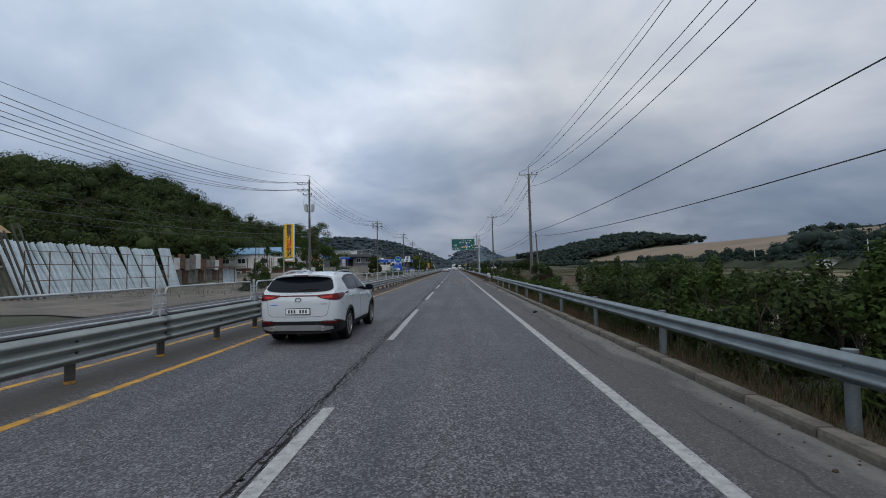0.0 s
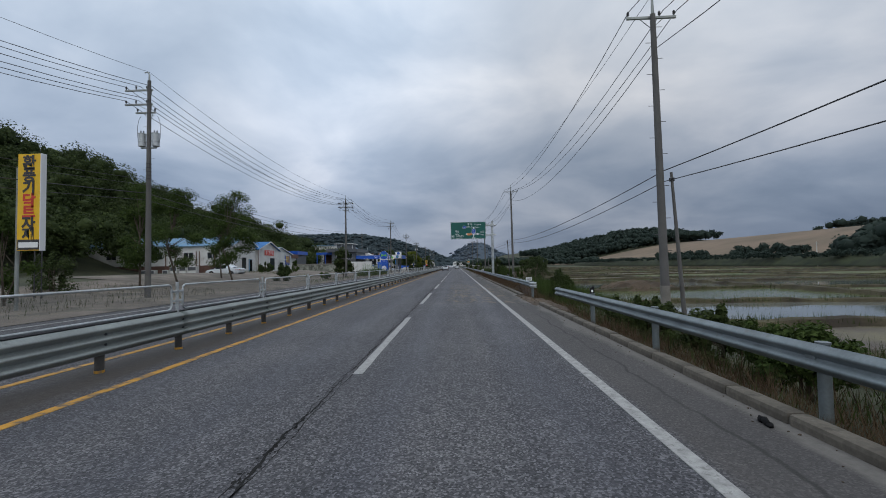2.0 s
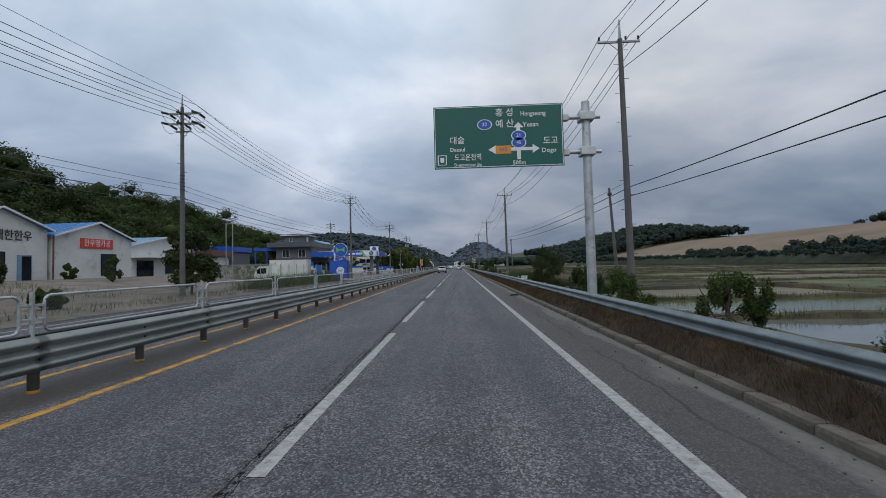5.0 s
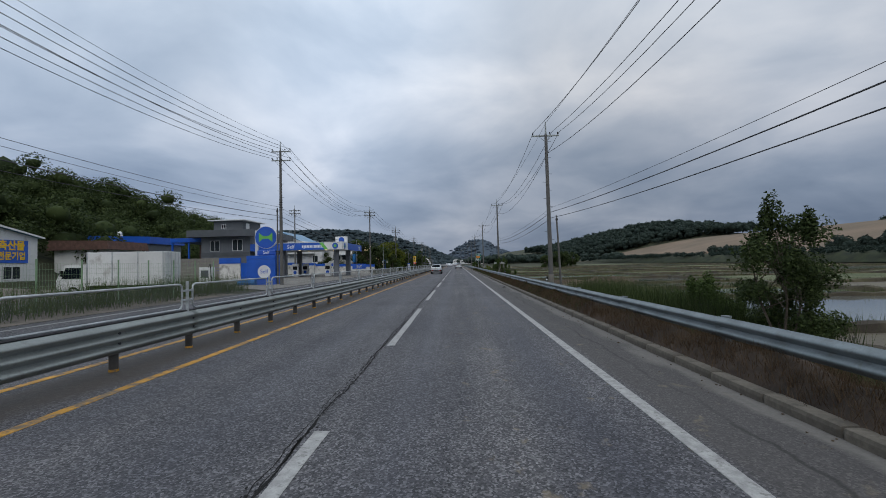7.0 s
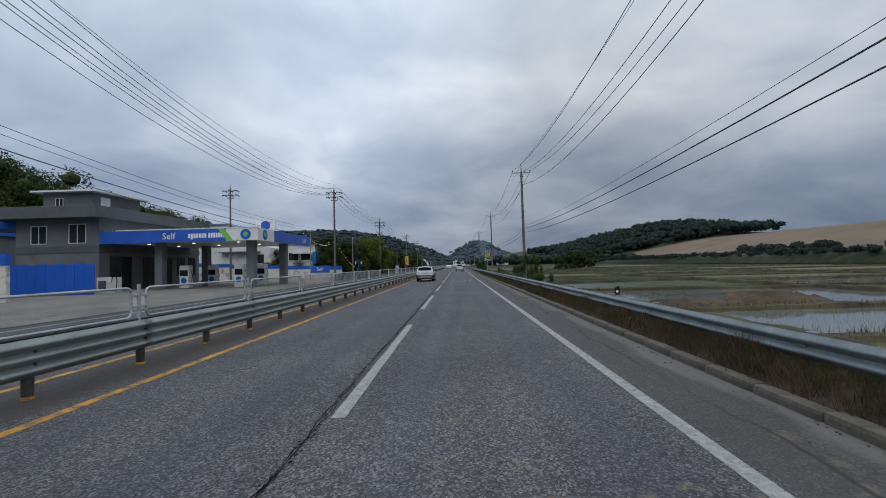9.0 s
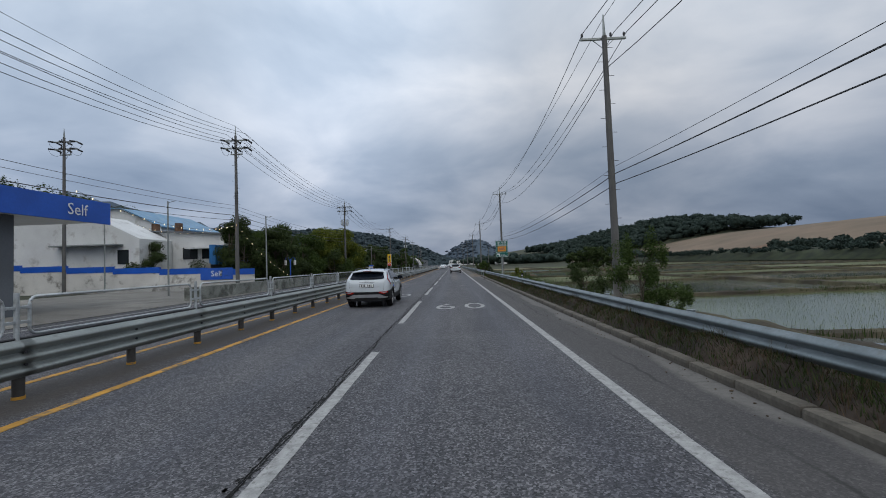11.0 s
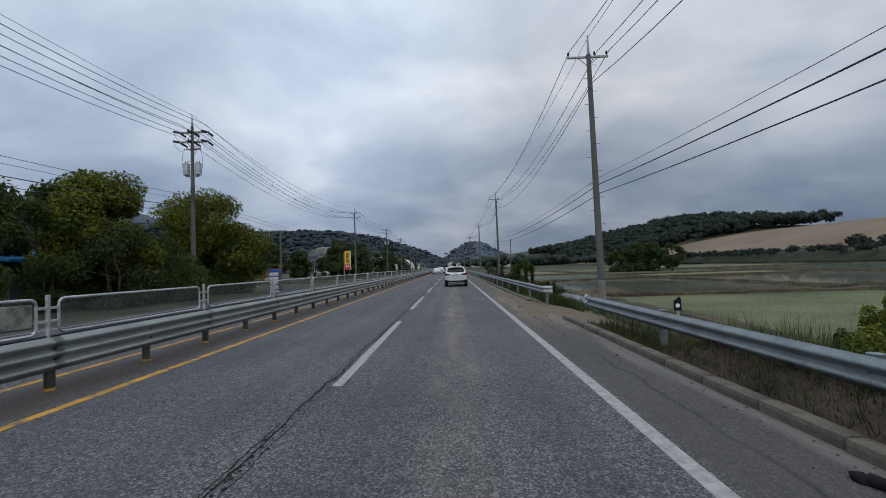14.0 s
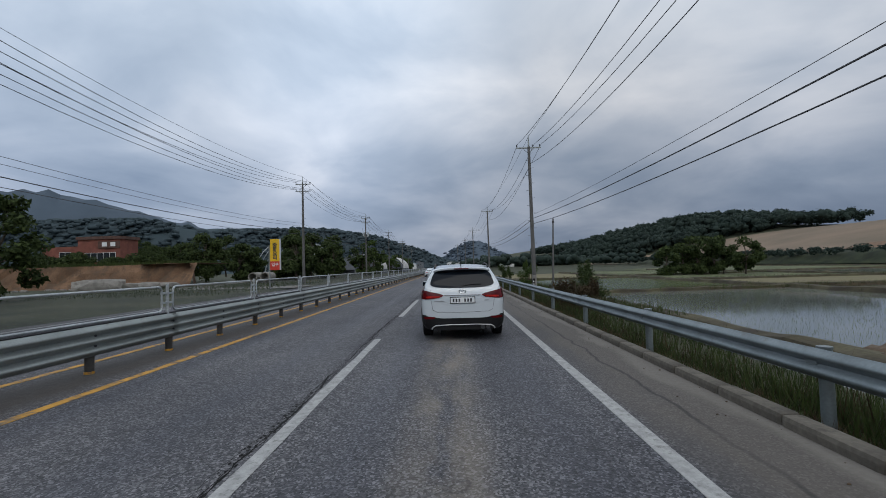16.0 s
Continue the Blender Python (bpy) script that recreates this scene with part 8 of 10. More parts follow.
            return (u * (hw0 + (hw1 - hw0) * (v + 1) / 2), (z0 + z1) / 2 + (z1 - z0) / 2 * v - (dip * (1 - u * u) if sg_ < 0 else -0.6 * dip * (1 - u * u)))
        us = np.sin(np.linspace(-math.pi / 2, math.pi / 2, 41))
        skin(name_, us, lambda u: edge(u, -1), lambda u: edge(u, 1), mat, lab, off, nz=12)

    def band(name_, xs, los, his, mat, lab="", off=0.012, mirror=True):
        us = np.linspace(xs[0], xs[-1], 22)
        skin(name_, us, lambda u: (u, float(np.interp(u, xs, los))), lambda u: (u, float(np.interp(u, xs, his))), mat, lab, off, mirror, 6)

    def seam(pts):
        path = []
        for (xa, za), (xb, zb2) in zip(pts, pts[1:]):
            for k in range(6):
                x, z = (xa + (xb - xa) * k / 6) * fx, (za + (zb2 - za) * k / 6) * fz
                path.append((x, rear_y(x, z) - 0.002, z))
        part("tailgate_seam", Shape().tube(path, 0.005, 5), BLACK_P, body)
    PZ = {"a": -0.005, "b": -0.02, "c": -0.20}.get(style, -0.12)
    if not sedan:
        oval_panel("rear_window", 0.715, 0.60, 1.165, 1.52, GLASS_D, "dark tinted rear window", 0.016)
        seam([(-0.72, 1.14), (-0.70, 0.90), (-0.66, 0.68), (-0.58, 0.625), (0, 0.61), (0.58, 0.625), (0.66, 0.68), (0.70, 0.90), (0.72, 1.14)])
    pl = rear("number_plate", -0.26, 0.26, 0.83 + PZ, 0.95 + PZ, SIGN_W, 0.02, 0.004, None, "white plate with dark bars", y=-0.03)
    part("plate_frame", Shape().box(-0.28 * fx, 0.28 * fx, Y - 0.034, Y - 0.008, (0.815 + PZ) * fz, (0.965 + PZ) * fz, 0.004), BLACK_P, pl)
    for k in range(7):
        if k != 2:
            rear("plate_bar", -0.22 + k * 0.065, -0.18 + k * 0.065, 0.855 + PZ, 0.925 + PZ, STEEL_DARK, 0.004, 0, pl, y=-0.044)
    if style == "a":
        rear("trim_strip", -0.42, 0.42, 0.985, 1.005, CHROME, 0.016, 0.004)
        band("tail_lamp", [0.42, 0.50, 0.68, 0.80, 0.87, 0.915], [0.985, 0.945, 0.925, 0.915, 0.93, 0.97], [1.005, 1.035, 1.075, 1.115, 1.145, 1.15], TAIL_R, "dark red wrap-around tail lamp")
        band("lamp_strip", [0.50, 0.62, 0.74, 0.79], [0.955, 0.945, 0.94, 0.95], [0.985, 0.985, 0.985, 0.975], TAIL_RB, "bright red lamp strip", 0.016)
        band("bumper", [-0.915, -0.80, -0.45, 0.45, 0.80, 0.915], [0.22, 0.20, 0.20, 0.20, 0.20, 0.22], [0.57, 0.545, 0.49, 0.49, 0.545, 0.57], BLACK_P, "black lower bumper", 0.02, False)
        band("reflector", [0.60, 0.66, 0.86], [0.495, 0.48, 0.48], [0.525, 0.53, 0.53], TAIL_R, "dark red reflector", 0.03)
        strip_ = [(-0.68, 0.25), (-0.66, 0.30), (-0.60, 0.335), (-0.3, 0.35), (0.3, 0.35), (0.60, 0.335), (0.66, 0.30), (0.68, 0.25)]
        part("skid_strip", Shape().tube([(x * fx, Y - 0.035, z * fz) for x, z in strip_], 0.016, 8), CHROME, t, "silver skid strip", smooth=True)
        for x in (0.44, 0.54):
            part("exhaust_tip", Shape().tube([(x * fx, Y - 0.05, 0.30 * fz), (x * fx, 0.2, 0.30 * fz)], 0.042, 12), STEEL_DARK, t)
        part("emblem", Shape().tube([(0, rear_y(0, 1.06 * fz) - 0.02, 1.06 * fz), (0, rear_y(0, 1.06 * fz) + 0.04, 1.06 * fz)], 0.05, 16), CHROME, t)
        rear("model_bar", -0.62, -0.40, 0.845, 0.865, CHROME, 0.012, 0, y=-0.008)
        rear("model_bar", 0.48, 0.58, 0.855, 0.875, CHROME, 0.012, 0, y=-0.008)
    elif style == "b":
        patch("tail_lamp", [(0.655, 0.33, 1.565), (0.70, 0.42, 1.57), (0.80, 0.22, 1.33), (0.885, 0.10, 1.16), (0.855, 0.04, 0.99), (0.815, 0.02, 1.02), (0.765, 0.045, 1.17), (0.735, 0.15, 1.33)], TAIL_RB, "tall red boomerang tail lamp", 0.04)
        band("bumper", [-0.915, -0.80, -0.55, 0.55, 0.80, 0.915], [0.33, 0.32, 0.31, 0.31, 0.32, 0.33], [0.64, 0.62, 0.60, 0.60, 0.62, 0.64], BLACK_P, "black lower bumper", 0.03, False)
        for sx in (-1, 1):
            rear("fog_lamp", sx * 0.68 - 0.14, sx * 0.68 + 0.14, 0.535, 0.61, TAIL_RB, 0.07, 0.012, y=-0.02)
            rear("fog_lens", sx * 0.68 - 0.09, sx * 0.68 + 0.09, 0.555, 0.585, CHROME, 0.02, 0.004, y=-0.062)
        part("skid_plate", Shape().prism([(-0.80 * fx, 0.42 * fz), (-0.72 * fx, 0.50 * fz), (0.72 * fx, 0.50 * fz), (0.80 * fx, 0.42 * fz), (0.55 * fx, 0.36 * fz), (-0.55 * fx, 0.36 * fz)], "y", Y - 0.06, Y + 0.02), ALLOY, t, "silver skid plate")
        for sx in (-1, 1):
            part("door_cladding", Shape().box(sx * 0.925 * fx, sx * 0.955 * fx, 1.4 * fy, 3.1 * fy, 0.36 * fz, 0.58 * fz, 0.012), BLACK_P, t)
            part("door_guard", Shape().box(sx * 0.945 * fx, sx * 0.965 * fx, 1.25 * fy, 1.31 * fy, 0.74 * fz, 0.82 * fz, 0.01), SIGN_BL, t, "small blue foam door guard")
    elif style == "c":
        rear("lamp_strip", -0.48, 0.48, 1.075, 1.095, TAIL_R, 0.02, 0.004, y=0.06)
        band("tail_lamp", [0.44, 0.60, 0.80, 0.88, 0.925], [1.03, 0.985, 0.985, 1.0, 1.06], [1.10, 1.10, 1.115, 1.13, 1.14], TAIL_R, "dark red wrap-around tail lamp")
        band("lamp_core", [0.52, 0.62, 0.76], [1.03, 1.015, 1.015], [1.06, 1.07, 1.075], TAIL_RB, "bright red lamp core", 0.016)
        band("bumper", [-0.915, -0.80, -0.45, 0.45, 0.80, 0.915], [0.24, 0.22, 0.21, 0.21, 0.22, 0.24], [0.53, 0.50, 0.46, 0.46, 0.50, 0.53], BLACK_P, "black lower bumper", 0.02, False)
        for sx in (-1, 1):
            rear("fog_lamp", sx * 0.68 - 0.15, sx * 0.68 + 0.15, 0.47, 0.54, TAIL_R, 0.06, 0.012, y=-0.01)
            rear("fog_lens", sx * 0.68 - 0.13, sx * 0.68 + 0.13, 0.515, 0.535, CHROME, 0.02, 0.004, y=-0.046)
            part("exhaust_tip", Shape().tube([(sx * 0.5 * fx, Y - 0.05, 0.33 * fz), (sx * 0.5 * fx, 0.2, 0.33 * fz)], 0.045, 12), CHROME, t)
        rear("skid_plate", -0.62, 0.62, 0.29, 0.36, ALLOY, 0.07, 0.015, y=-0.01)
        part("emblem", Shape().box(-0.07, 0.07, Y - 0.02, Y + 0.04, 1.0 * fz, 1.04 * fz, 0.01), BLACK_P, t)
    else:
        patch("tail_lamp", [(0.45, -0.03, 0.80), (0.45, -0.03, 0.90), (0.84, 0.06, 0.92), (0.93, 0.30, 0.93), (0.93, 0.30, 0.84), (0.84, 0.03, 0.80)], TAIL_RB, "red tail lamp", 0.05)
        rear("bumper", -0.72, 0.72, 0.32, 0.46, BLACK_P, 0.05, 0.02)
    if not sedan:
        sp_ = Shape()
        sp_.sheet([[(x * fx, y * fy, z * fz) for x in (-0.55, -0.28, 0, 0.28, 0.55)] for y, z in ((0.22, 1.555), (0.25, 1.585), (0.50, 1.61))])
        sp_.sheet([[(x * fx, y * fy, z * fz) for x in (-0.55, -0.28, 0, 0.28, 0.55)] for y, z in ((0.22, 1.555), (0.26, 1.535), (0.44, 1.55))])
        sp = part("spoiler", sp_, paint, t, smooth=True)
        part("brake_lamp", Shape().box(-0.16, 0.16, 0.212 * fy, 0.23 * fy, 1.545 * fz, 1.562 * fz), TAIL_R, sp)
        part("wiper", Shape().tube([(x_, rear_y(x_, z_ * fz) - 0.022, z_ * fz) for x_, z_ in ((0.0, 1.175), (0.2, 1.205), (0.42, 1.21))], 0.013, 6), BLACK_P, t)
    part("antenna", Shape().tube([(0, 0.75 * fy, 1.64 * fz), (0, 0.68 * fy, 1.74 * fz), (0, 0.62 * fy, 1.86 * fz if style == "a" else 1.72 * fz)], 0.016, 6, r_end=0.008), BLACK_P if style == "a" else paint, t)
    return t


suv("white sport utility vehicle driving in the lane ahead", (0.20, 217.1, 0), 4.69, 1.88, 1.68, "a")
suv("white compact hybrid crossover with black cladding in the inner lane", (-3.66, 159.5, 0), 4.42, 1.825, 1.545, "b")
suv("white sporty crossover with dark red tail lamps in the inner lane", (-3.69, 8.24, 0), 4.485, 1.855, 1.635, "c")
car("sedan", "white saloon car far ahead in the inner lane", "car", (-3.7, 281, 0), 4.8, 1.85, 1.45, "d", sedan=True)
car("sedan", "white saloon car far ahead in the inner lane", "car", (-3.6 + float(bend(345)), 345, 0), 4.8, 1.85, 1.45, "d", sedan=True, turn=1)
car("sedan", "white parked saloon car beside the workshop", "car", (-28.2, 81.6, 0.86), 4.6, 1.83, 1.5, "d", turn=87, sedan=True)
car("sedan", "silver car parked on the side lane", "car", (-37.2, 291, 0.12), 4.6, 1.83, 1.5, "d", CAR_S, turn=12, sedan=True)
for k, (y, x) in enumerate(((262, 0.25), (300, 0.2), (322, -3.5), (372, 0.1), (400, -3.5), (432, 0.2), (470, -3.4), (520, 0.1))):
    car("sedan", "white car in the distant traffic", "car", (x + float(bend(y)), y, 0), 4.7, 1.85, 1.5, "d", (CAR_W, CAR_S, CAR_W)[k % 3], turn=3.2 * min(1, max(0, (y - 290) / 160)), sedan=True, group="distant traffic")


def far_hall(x, y, w, d, h, wall, roof, label):
    t = thing("house", label, "building", (x + float(bend(y)), y, 0), group="buildings along the distant road")
    part("wall", Shape().prism([(-w / 2, -0.2), (w / 2, -0.2), (w / 2, h), (0, h * 1.25), (-w / 2, h)], "y", 0, d), wall, t)
    for s in (-1, 1):
        part("roof", Shape().prism([(0, h * 1.26), (s * (w / 2 + 0.4), h * 0.96), (s * (w / 2 + 0.4), h * 1.0), (0, h * 1.31)], "y", -0.4, d + 0.4), roof, t)
    for k in range(3):
        window_unit(t, -w * 0.36 + k * w * 0.26, 0, h * 0.45, w * 0.16, h * 0.28, "-y")


far_hall(30, 700, 14, 18, 5.5, PANEL_W, GREY_BAND, "low white hall beside the distant road")
far_hall(52, 760, 22, 20, 6.0, PANEL_W, ROOF_B, "long white hall with a blue roof far along the road")
far_hall(26, 860, 12, 14, 7.5, PANEL_W, GREY_BAND, "white house beside the distant road")
far_hall(-30, 720, 14, 16, 6.5, PANEL_W, ROOF_B, "white hall with a blue roof far along the road")
far_hall(-24, 880, 16, 16, 9.0, GREY_WALL, GREY_BAND, "grey building at the end of the road")
far_hall(64, 600, 12, 12, 4.5, PANEL_W, BRICK_R, "small white house with a red roof beside the paddies")


def truck(at, turn):
    t = thing("box_truck", "small white refrigerated box truck parked behind weeds", "truck", at, turn)
    part("cargo_box", Shape().box(-0.95, 0.95, 0, 4.4, 0.75, 2.75, 0.03), PANEL_W, t)
    for y in (0.05, 1.5, 2.95, 4.35):
        part("box_rib", Shape().box(-0.97, 0.97, y - 0.03, y + 0.03, 0.74, 2.77), GALV, t)
    for sx in (-0.47, 0.47):
        dr = part("rear_door", Shape().box(sx - 0.44, sx + 0.44, -0.035, 0.0, 0.8, 2.7, 0.01), PANEL_W, t)
        part("lock_bar", Shape().tube([(sx * 0.45, -0.06, 0.78), (sx * 0.45, -0.06, 2.72)], 0.016, 6), GALV, dr)
        part("lock_bar", Shape().tube([(sx * 1.3, -0.06, 0.78), (sx * 1.3, -0.06, 2.72)], 0.016, 6), GALV, dr)
    part("cab", Shape().prism([(4.5, 0.5), (6.1, 0.5), (6.15, 1.1), (5.75, 1.95), (5.55, 2.05), (4.5, 2.05)], "x", -0.85, 0.85), PANEL_W, t)
    for sx in (-1, 1):
        part("side_window", Shape().prism([(4.75, 1.2), (5.85, 1.2), (5.62, 1.85), (4.75, 1.85)], "x", sx * 0.855, sx * 0.865), GLASS_D, t)
        for y in (1.0, 5.2):
            wheel(t, sx * 0.86, y, 0.36, sx, 5, 0.25)
        part("mirror", Shape().box(sx * 0.9, sx * 1.08, 5.7, 5.8, 1.35, 1.7, 0.02), BLACK_P, t)
    part("windscreen", Shape().prism([(6.11, 1.2), (5.78, 1.93), (5.8, 1.95), (6.14, 1.2)], "x", -0.75, 0.75), GLASS_D, t)
    part("chassis", Shape().box(-0.5, 0.5, 0.1, 6.0, 0.42, 0.75), STEEL_DARK, t)


truck((-18.2, 117.3, 0.05), 97)

# ---- paddies and fields ----
RG = np.random.default_rng(11)


def quads(name, centers, along, across, mat):
    """A mesh of loose pointed leaves: centre, half length and half width vectors for each."""
    c, a, b = (np.asarray(v, np.float32) for v in (centers, along, across))
    n = len(c)
    v = np.empty((n, 3, 3), np.float32)
    v[:, 0], v[:, 1], v[:, 2] = c + a * 1.1, c - a * 0.75 + b, c - a * 0.75 - b
    me = bpy.data.meshes.new(name)
    me.vertices.add(n * 3)
    me.loops.add(n * 3)
    me.polygons.add(n)
    me.vertices.foreach_set("co", v.ravel())
    me.loops.foreach_set("vertex_index", np.arange(n * 3, dtype=np.int32))
    me.polygons.foreach_set("loop_start", np.arange(0, n * 3, 3, dtype=np.int32))
    me.polygons.foreach_set("loop_total", np.full(n, 3, np.int32))
    me.update()
    me.validate()
    me.materials.append(mat)
    return me


def unit(v):
    return v / np.maximum(1e-6, np.linalg.norm(v, axis=1, keepdims=True))


def cloud(blobs, per, size, rg, shell=0.45, flat=0.75):
    """Leaves scattered in the outer part of each blob (x, y, z, rx, ry, rz)."""
    blobs = np.asarray(blobs, float)
    k = np.repeat(np.arange(len(blobs)), per)
    d = unit(rg.normal(size=(len(k), 3)))
    r = shell + (1 - shell) * rg.random(len(k)) ** 0.7
    p = blobs[k, :3] + d * r[:, None] * blobs[k, 3:6]
    nrm = unit(d + rg.normal(0, 0.7, d.shape) + np.array([0, 0, 0.35]))
    a = unit(np.cross(nrm, rg.normal(size=d.shape)))
    b = np.cross(nrm, a)
    s = size * rg.uniform(0.6, 1.35, len(k))[:, None]
    return p, a * s, b * s * flat


def blades(x, y, z, h, rg, width=0.012, lean=0.35):
    """Grass blades standing at x, y, z with height h."""
    n = len(x)
    az = rg.uniform(0, 2 * math.pi, n)
    tip = np.stack([np.cos(az) * lean * h * rg.random(n), np.sin(az) * lean * h * rg.random(n), h], 1) / 2
    base = np.stack([x, y, z], 1)
    w = np.stack([-np.sin(az), np.cos(az), np.zeros(n)], 1) * (width * rg.uniform(0.7, 1.4, n))[:, None]
    return base + tip, tip, w


PADDY_Z = -1.12
cols = [(10.6, 30.5), (31.6, 60.0), (61.0, 108.0)]
cuts = [[-30, 12, 27, 36, 45, 56, 68, 86, 96, 107, 122, 131, 139.5, 157, 172.5, 192, 216, 246, 283, 330], [-30, 5, 20, 36, 52, 68, 84, 100, 118, 136, 157, 170, 186, 204, 218, 250, 268, 290, 340], [-30, 10, 40, 66, 96, 118, 140, 168, 196, 222, 250, 300, 370]]
kinds = [["rice", "mud", "open", "mud", "open", "green", "open", "green", "mud", "open", "green", "rice", "open", "green", "rice", "green", "rice", "green", "dry"], ["green", "mud", "rice", "open", "green", "rice", "open", "green", "mud", "green", "open", "green", "rice", "green", "rice", "dry", "green", "green"], ["dry", "green", "open", "dry", "green", "rice", "green", "open", "dry", "green", "rice", "green"]]
MUD = material("wet_mud", (0.13, 0.10, 0.07), 0.6, vary=0.35, scale=0.4, fine=8, bump=0.6, tint=(0.16, 0.14, 0.07))
GREEN_F = material("short_green_crop", (0.088, 0.122, 0.042), 0.95, vary=0.3, scale=0.15, fine=6, bump=0.5, tint=(0.175, 0.182, 0.090))
TAN_F = material("dry_stubble", (0.24, 0.20, 0.11), 0.95, vary=0.3, scale=0.2, fine=6, bump=0.5, tint=(0.20, 0.18, 0.08))
surf = {"rice": WATER_N, "open": WATER_N, "green": WATER_G, "mud": MUD, "dry": TAN_F}
words = {"rice": "flooded rice paddy with young shoots", "open": "flooded paddy with open water", "green": "shallow green paddy", "mud": "muddy drained paddy", "dry": "dry stubble field"}
rice_x, rice_y = [], []
dike_id = 0


def dike(p, q, w=0.42, h=0.26, mat=SOIL, seed=0):
    """An earth ridge between two points, uneven along its length."""
    rg = np.random.default_rng(seed)
    p, q = np.array(p, float), np.array(q, float)
    L = np.linalg.norm(q - p)
    n = max(3, int(L / 1.2))
    d = (q - p) / L
    side = np.array([-d[1], d[0]])
    rows = []
    for i in range(n + 1):
        c = p + (q - p) * i / n + side * rg.normal(0, 0.10)
        hh = PADDY_Z + h * rg.uniform(0.75, 1.25)
        ww = w * rg.uniform(0.8, 1.25)
        rows.append([(*(c - side * ww * 1.5), PADDY_Z - 0.3), (*(c - side * ww * 0.7), hh - 0.04), (*c, hh + 0.02), (*(c + side * ww * 0.7), hh - 0.04), (*(c + side * ww * 1.5), PADDY_Z - 0.3)])
    return Shape().sheet(rows)


DIKE = material("weedy_dike", (0.072, 0.056, 0.036), 0.95, vary=0.4, scale=0.5, fine=10, bump=0.7, tint=(0.105, 0.092, 0.048))
weed_x, weed_y, weed_h = [], [], []
for ci, (xa, xb) in enumerate(cols):
    for ri, (ya, yb) in enumerate(zip(cuts[ci], cuts[ci][1:])):
        kind = kinds[ci][ri]
        sk, sk2 = 2.0 * math.sin(ri * 2.3 + ci), 2.0 * math.sin((ri + 1) * 2.3 + ci)
        n = 6
        rows = [[(xa + (xb - xa) * i / n, ya + (yb - ya) * j / n + (sk + (sk2 - sk) * j / n) * i / n, PADDY_Z - (0.05 if kind in ("mud", "dry") else 0.0)) for i in range(n + 1)] for j in range(n + 1)]
        solid("paddy", Shape().sheet(rows), GREEN_F if kind == "green" and (ci > 0 or ri % 3 == 0) else surf[kind], words[kind], "paddy", kind="structure")
        solid("dike", dike((xa - 0.4, ya), (xb + 0.4, ya + sk), seed=dike_id), DIKE, "low weedy earth dike between paddies", "dike", kind="structure")
        solid("dike", dike((xb + 0.5, ya), (xb + 0.5, yb + 0.5), 0.6, 0.34, seed=dike_id + 500), DIKE, "low weedy earth dike between paddies", "dike", kind="structure")
        dike_id += 1
        m = int((xb - xa) * 15)
        weed_x += list(RG.uniform(xa, xb, m))
        weed_y += list(ya + RG.normal(0, 0.35, m) + sk * 0.5)
        m = int((yb - ya) * 12)
        weed_x += list(xb + 0.5 + RG.normal(0, 0.35, m))
        weed_y += list(RG.uniform(ya, yb, m))
        if kind in ("rice", "green") and ci < 2:
            st_ = 0.30 if ci == 0 else 0.5
            px, py = np.meshgrid(np.arange(xa + 0.6, xb - 0.4, st_), np.arange(ya + 1.0, yb - 0.6, st_ * 0.62))
            keep = RG.random(px.shape) < (0.9 if kind == "rice" else 0.8)
            rice_x += list((px + RG.normal(0, 0.03, px.shape))[keep])
            rice_y += list((py + RG.normal(0, 0.03, py.shape))[keep])
solid("dike", dike((10.2, -20), (10.2, 300), 0.6, 0.36, seed=77), DIKE, "low weedy earth dike beside the road", "dike", kind="structure")
solid("ditch_water", strip(7.4, 9.75, 195, 260, -0.88), WATER_N, "narrow water-filled ditch", "ditch", kind="structure")
rx_, ry_ = np.repeat(np.array(rice_x), 2), np.repeat(np.array(rice_y), 2)
c_, a_, b_ = blades(rx_ + RG.normal(0, 0.02, len(rx_)), ry_ + RG.normal(0, 0.02, len(rx_)), np.full(len(rx_), PADDY_Z - 0.02), RG.uniform(0.06, 0.12, len(rx_)), RG, 0.005, 0.6)
solid("rice_shoots", quads("rice_shoots", c_, a_, b_, LEAF_RICE), None, "young rice shoots in rows", "rice", kind="stuff")
wx, wy = np.array(weed_x), np.array(weed_y)
wx, wy = np.repeat(wx, 3) + RG.normal(0, 0.12, len(wx) * 3), np.repeat(wy, 3) + RG.normal(0, 0.12, len(wy) * 3)
c_, a_, b_ = blades(wx, wy, np.full(len(wx), PADDY_Z + 0.05), RG.uniform(0.15, 0.5, len(wx)), RG, 0.014, 0.5)
solid("dike_weeds", quads("dike_weeds", c_, a_, b_, LEAF_GR), None, "weeds and grass on the dikes", "grass", kind="stuff")

# mounds of turned soil among the paddies
for k, (x, y, sx, sy, h) in enumerate(((18, 70.5, 4.5, 2.6, 0.85), (12.5, 141.2, 4.6, 1.7, 0.55), (17.8, 142.6, 4.2, 2.2, 0.75), (11.0, 217.5, 2.0, 1.6, 0.55), (12.5, 219, 3.0, 1.2, 0.5))):
    rg = np.random.default_rng(k)
    rows = []
    for j in range(15):
        v = j / 14 * 2 - 1
        row = []
        for i in range(21):
            u = i / 20 * 2 - 1
            q = max(0, 1 - (u * u + v * v)) ** 0.7
            row.append((x + u * sx, y + v * sy, PADDY_Z - 0.25 + (h + 0.25) * q * (0.85 + 0.3 * rg.random())))
        rows.append(row)
    solid("soil_mound", Shape().sheet(rows), SOIL, "heap of dark turned soil", "soil heap", kind="structure")

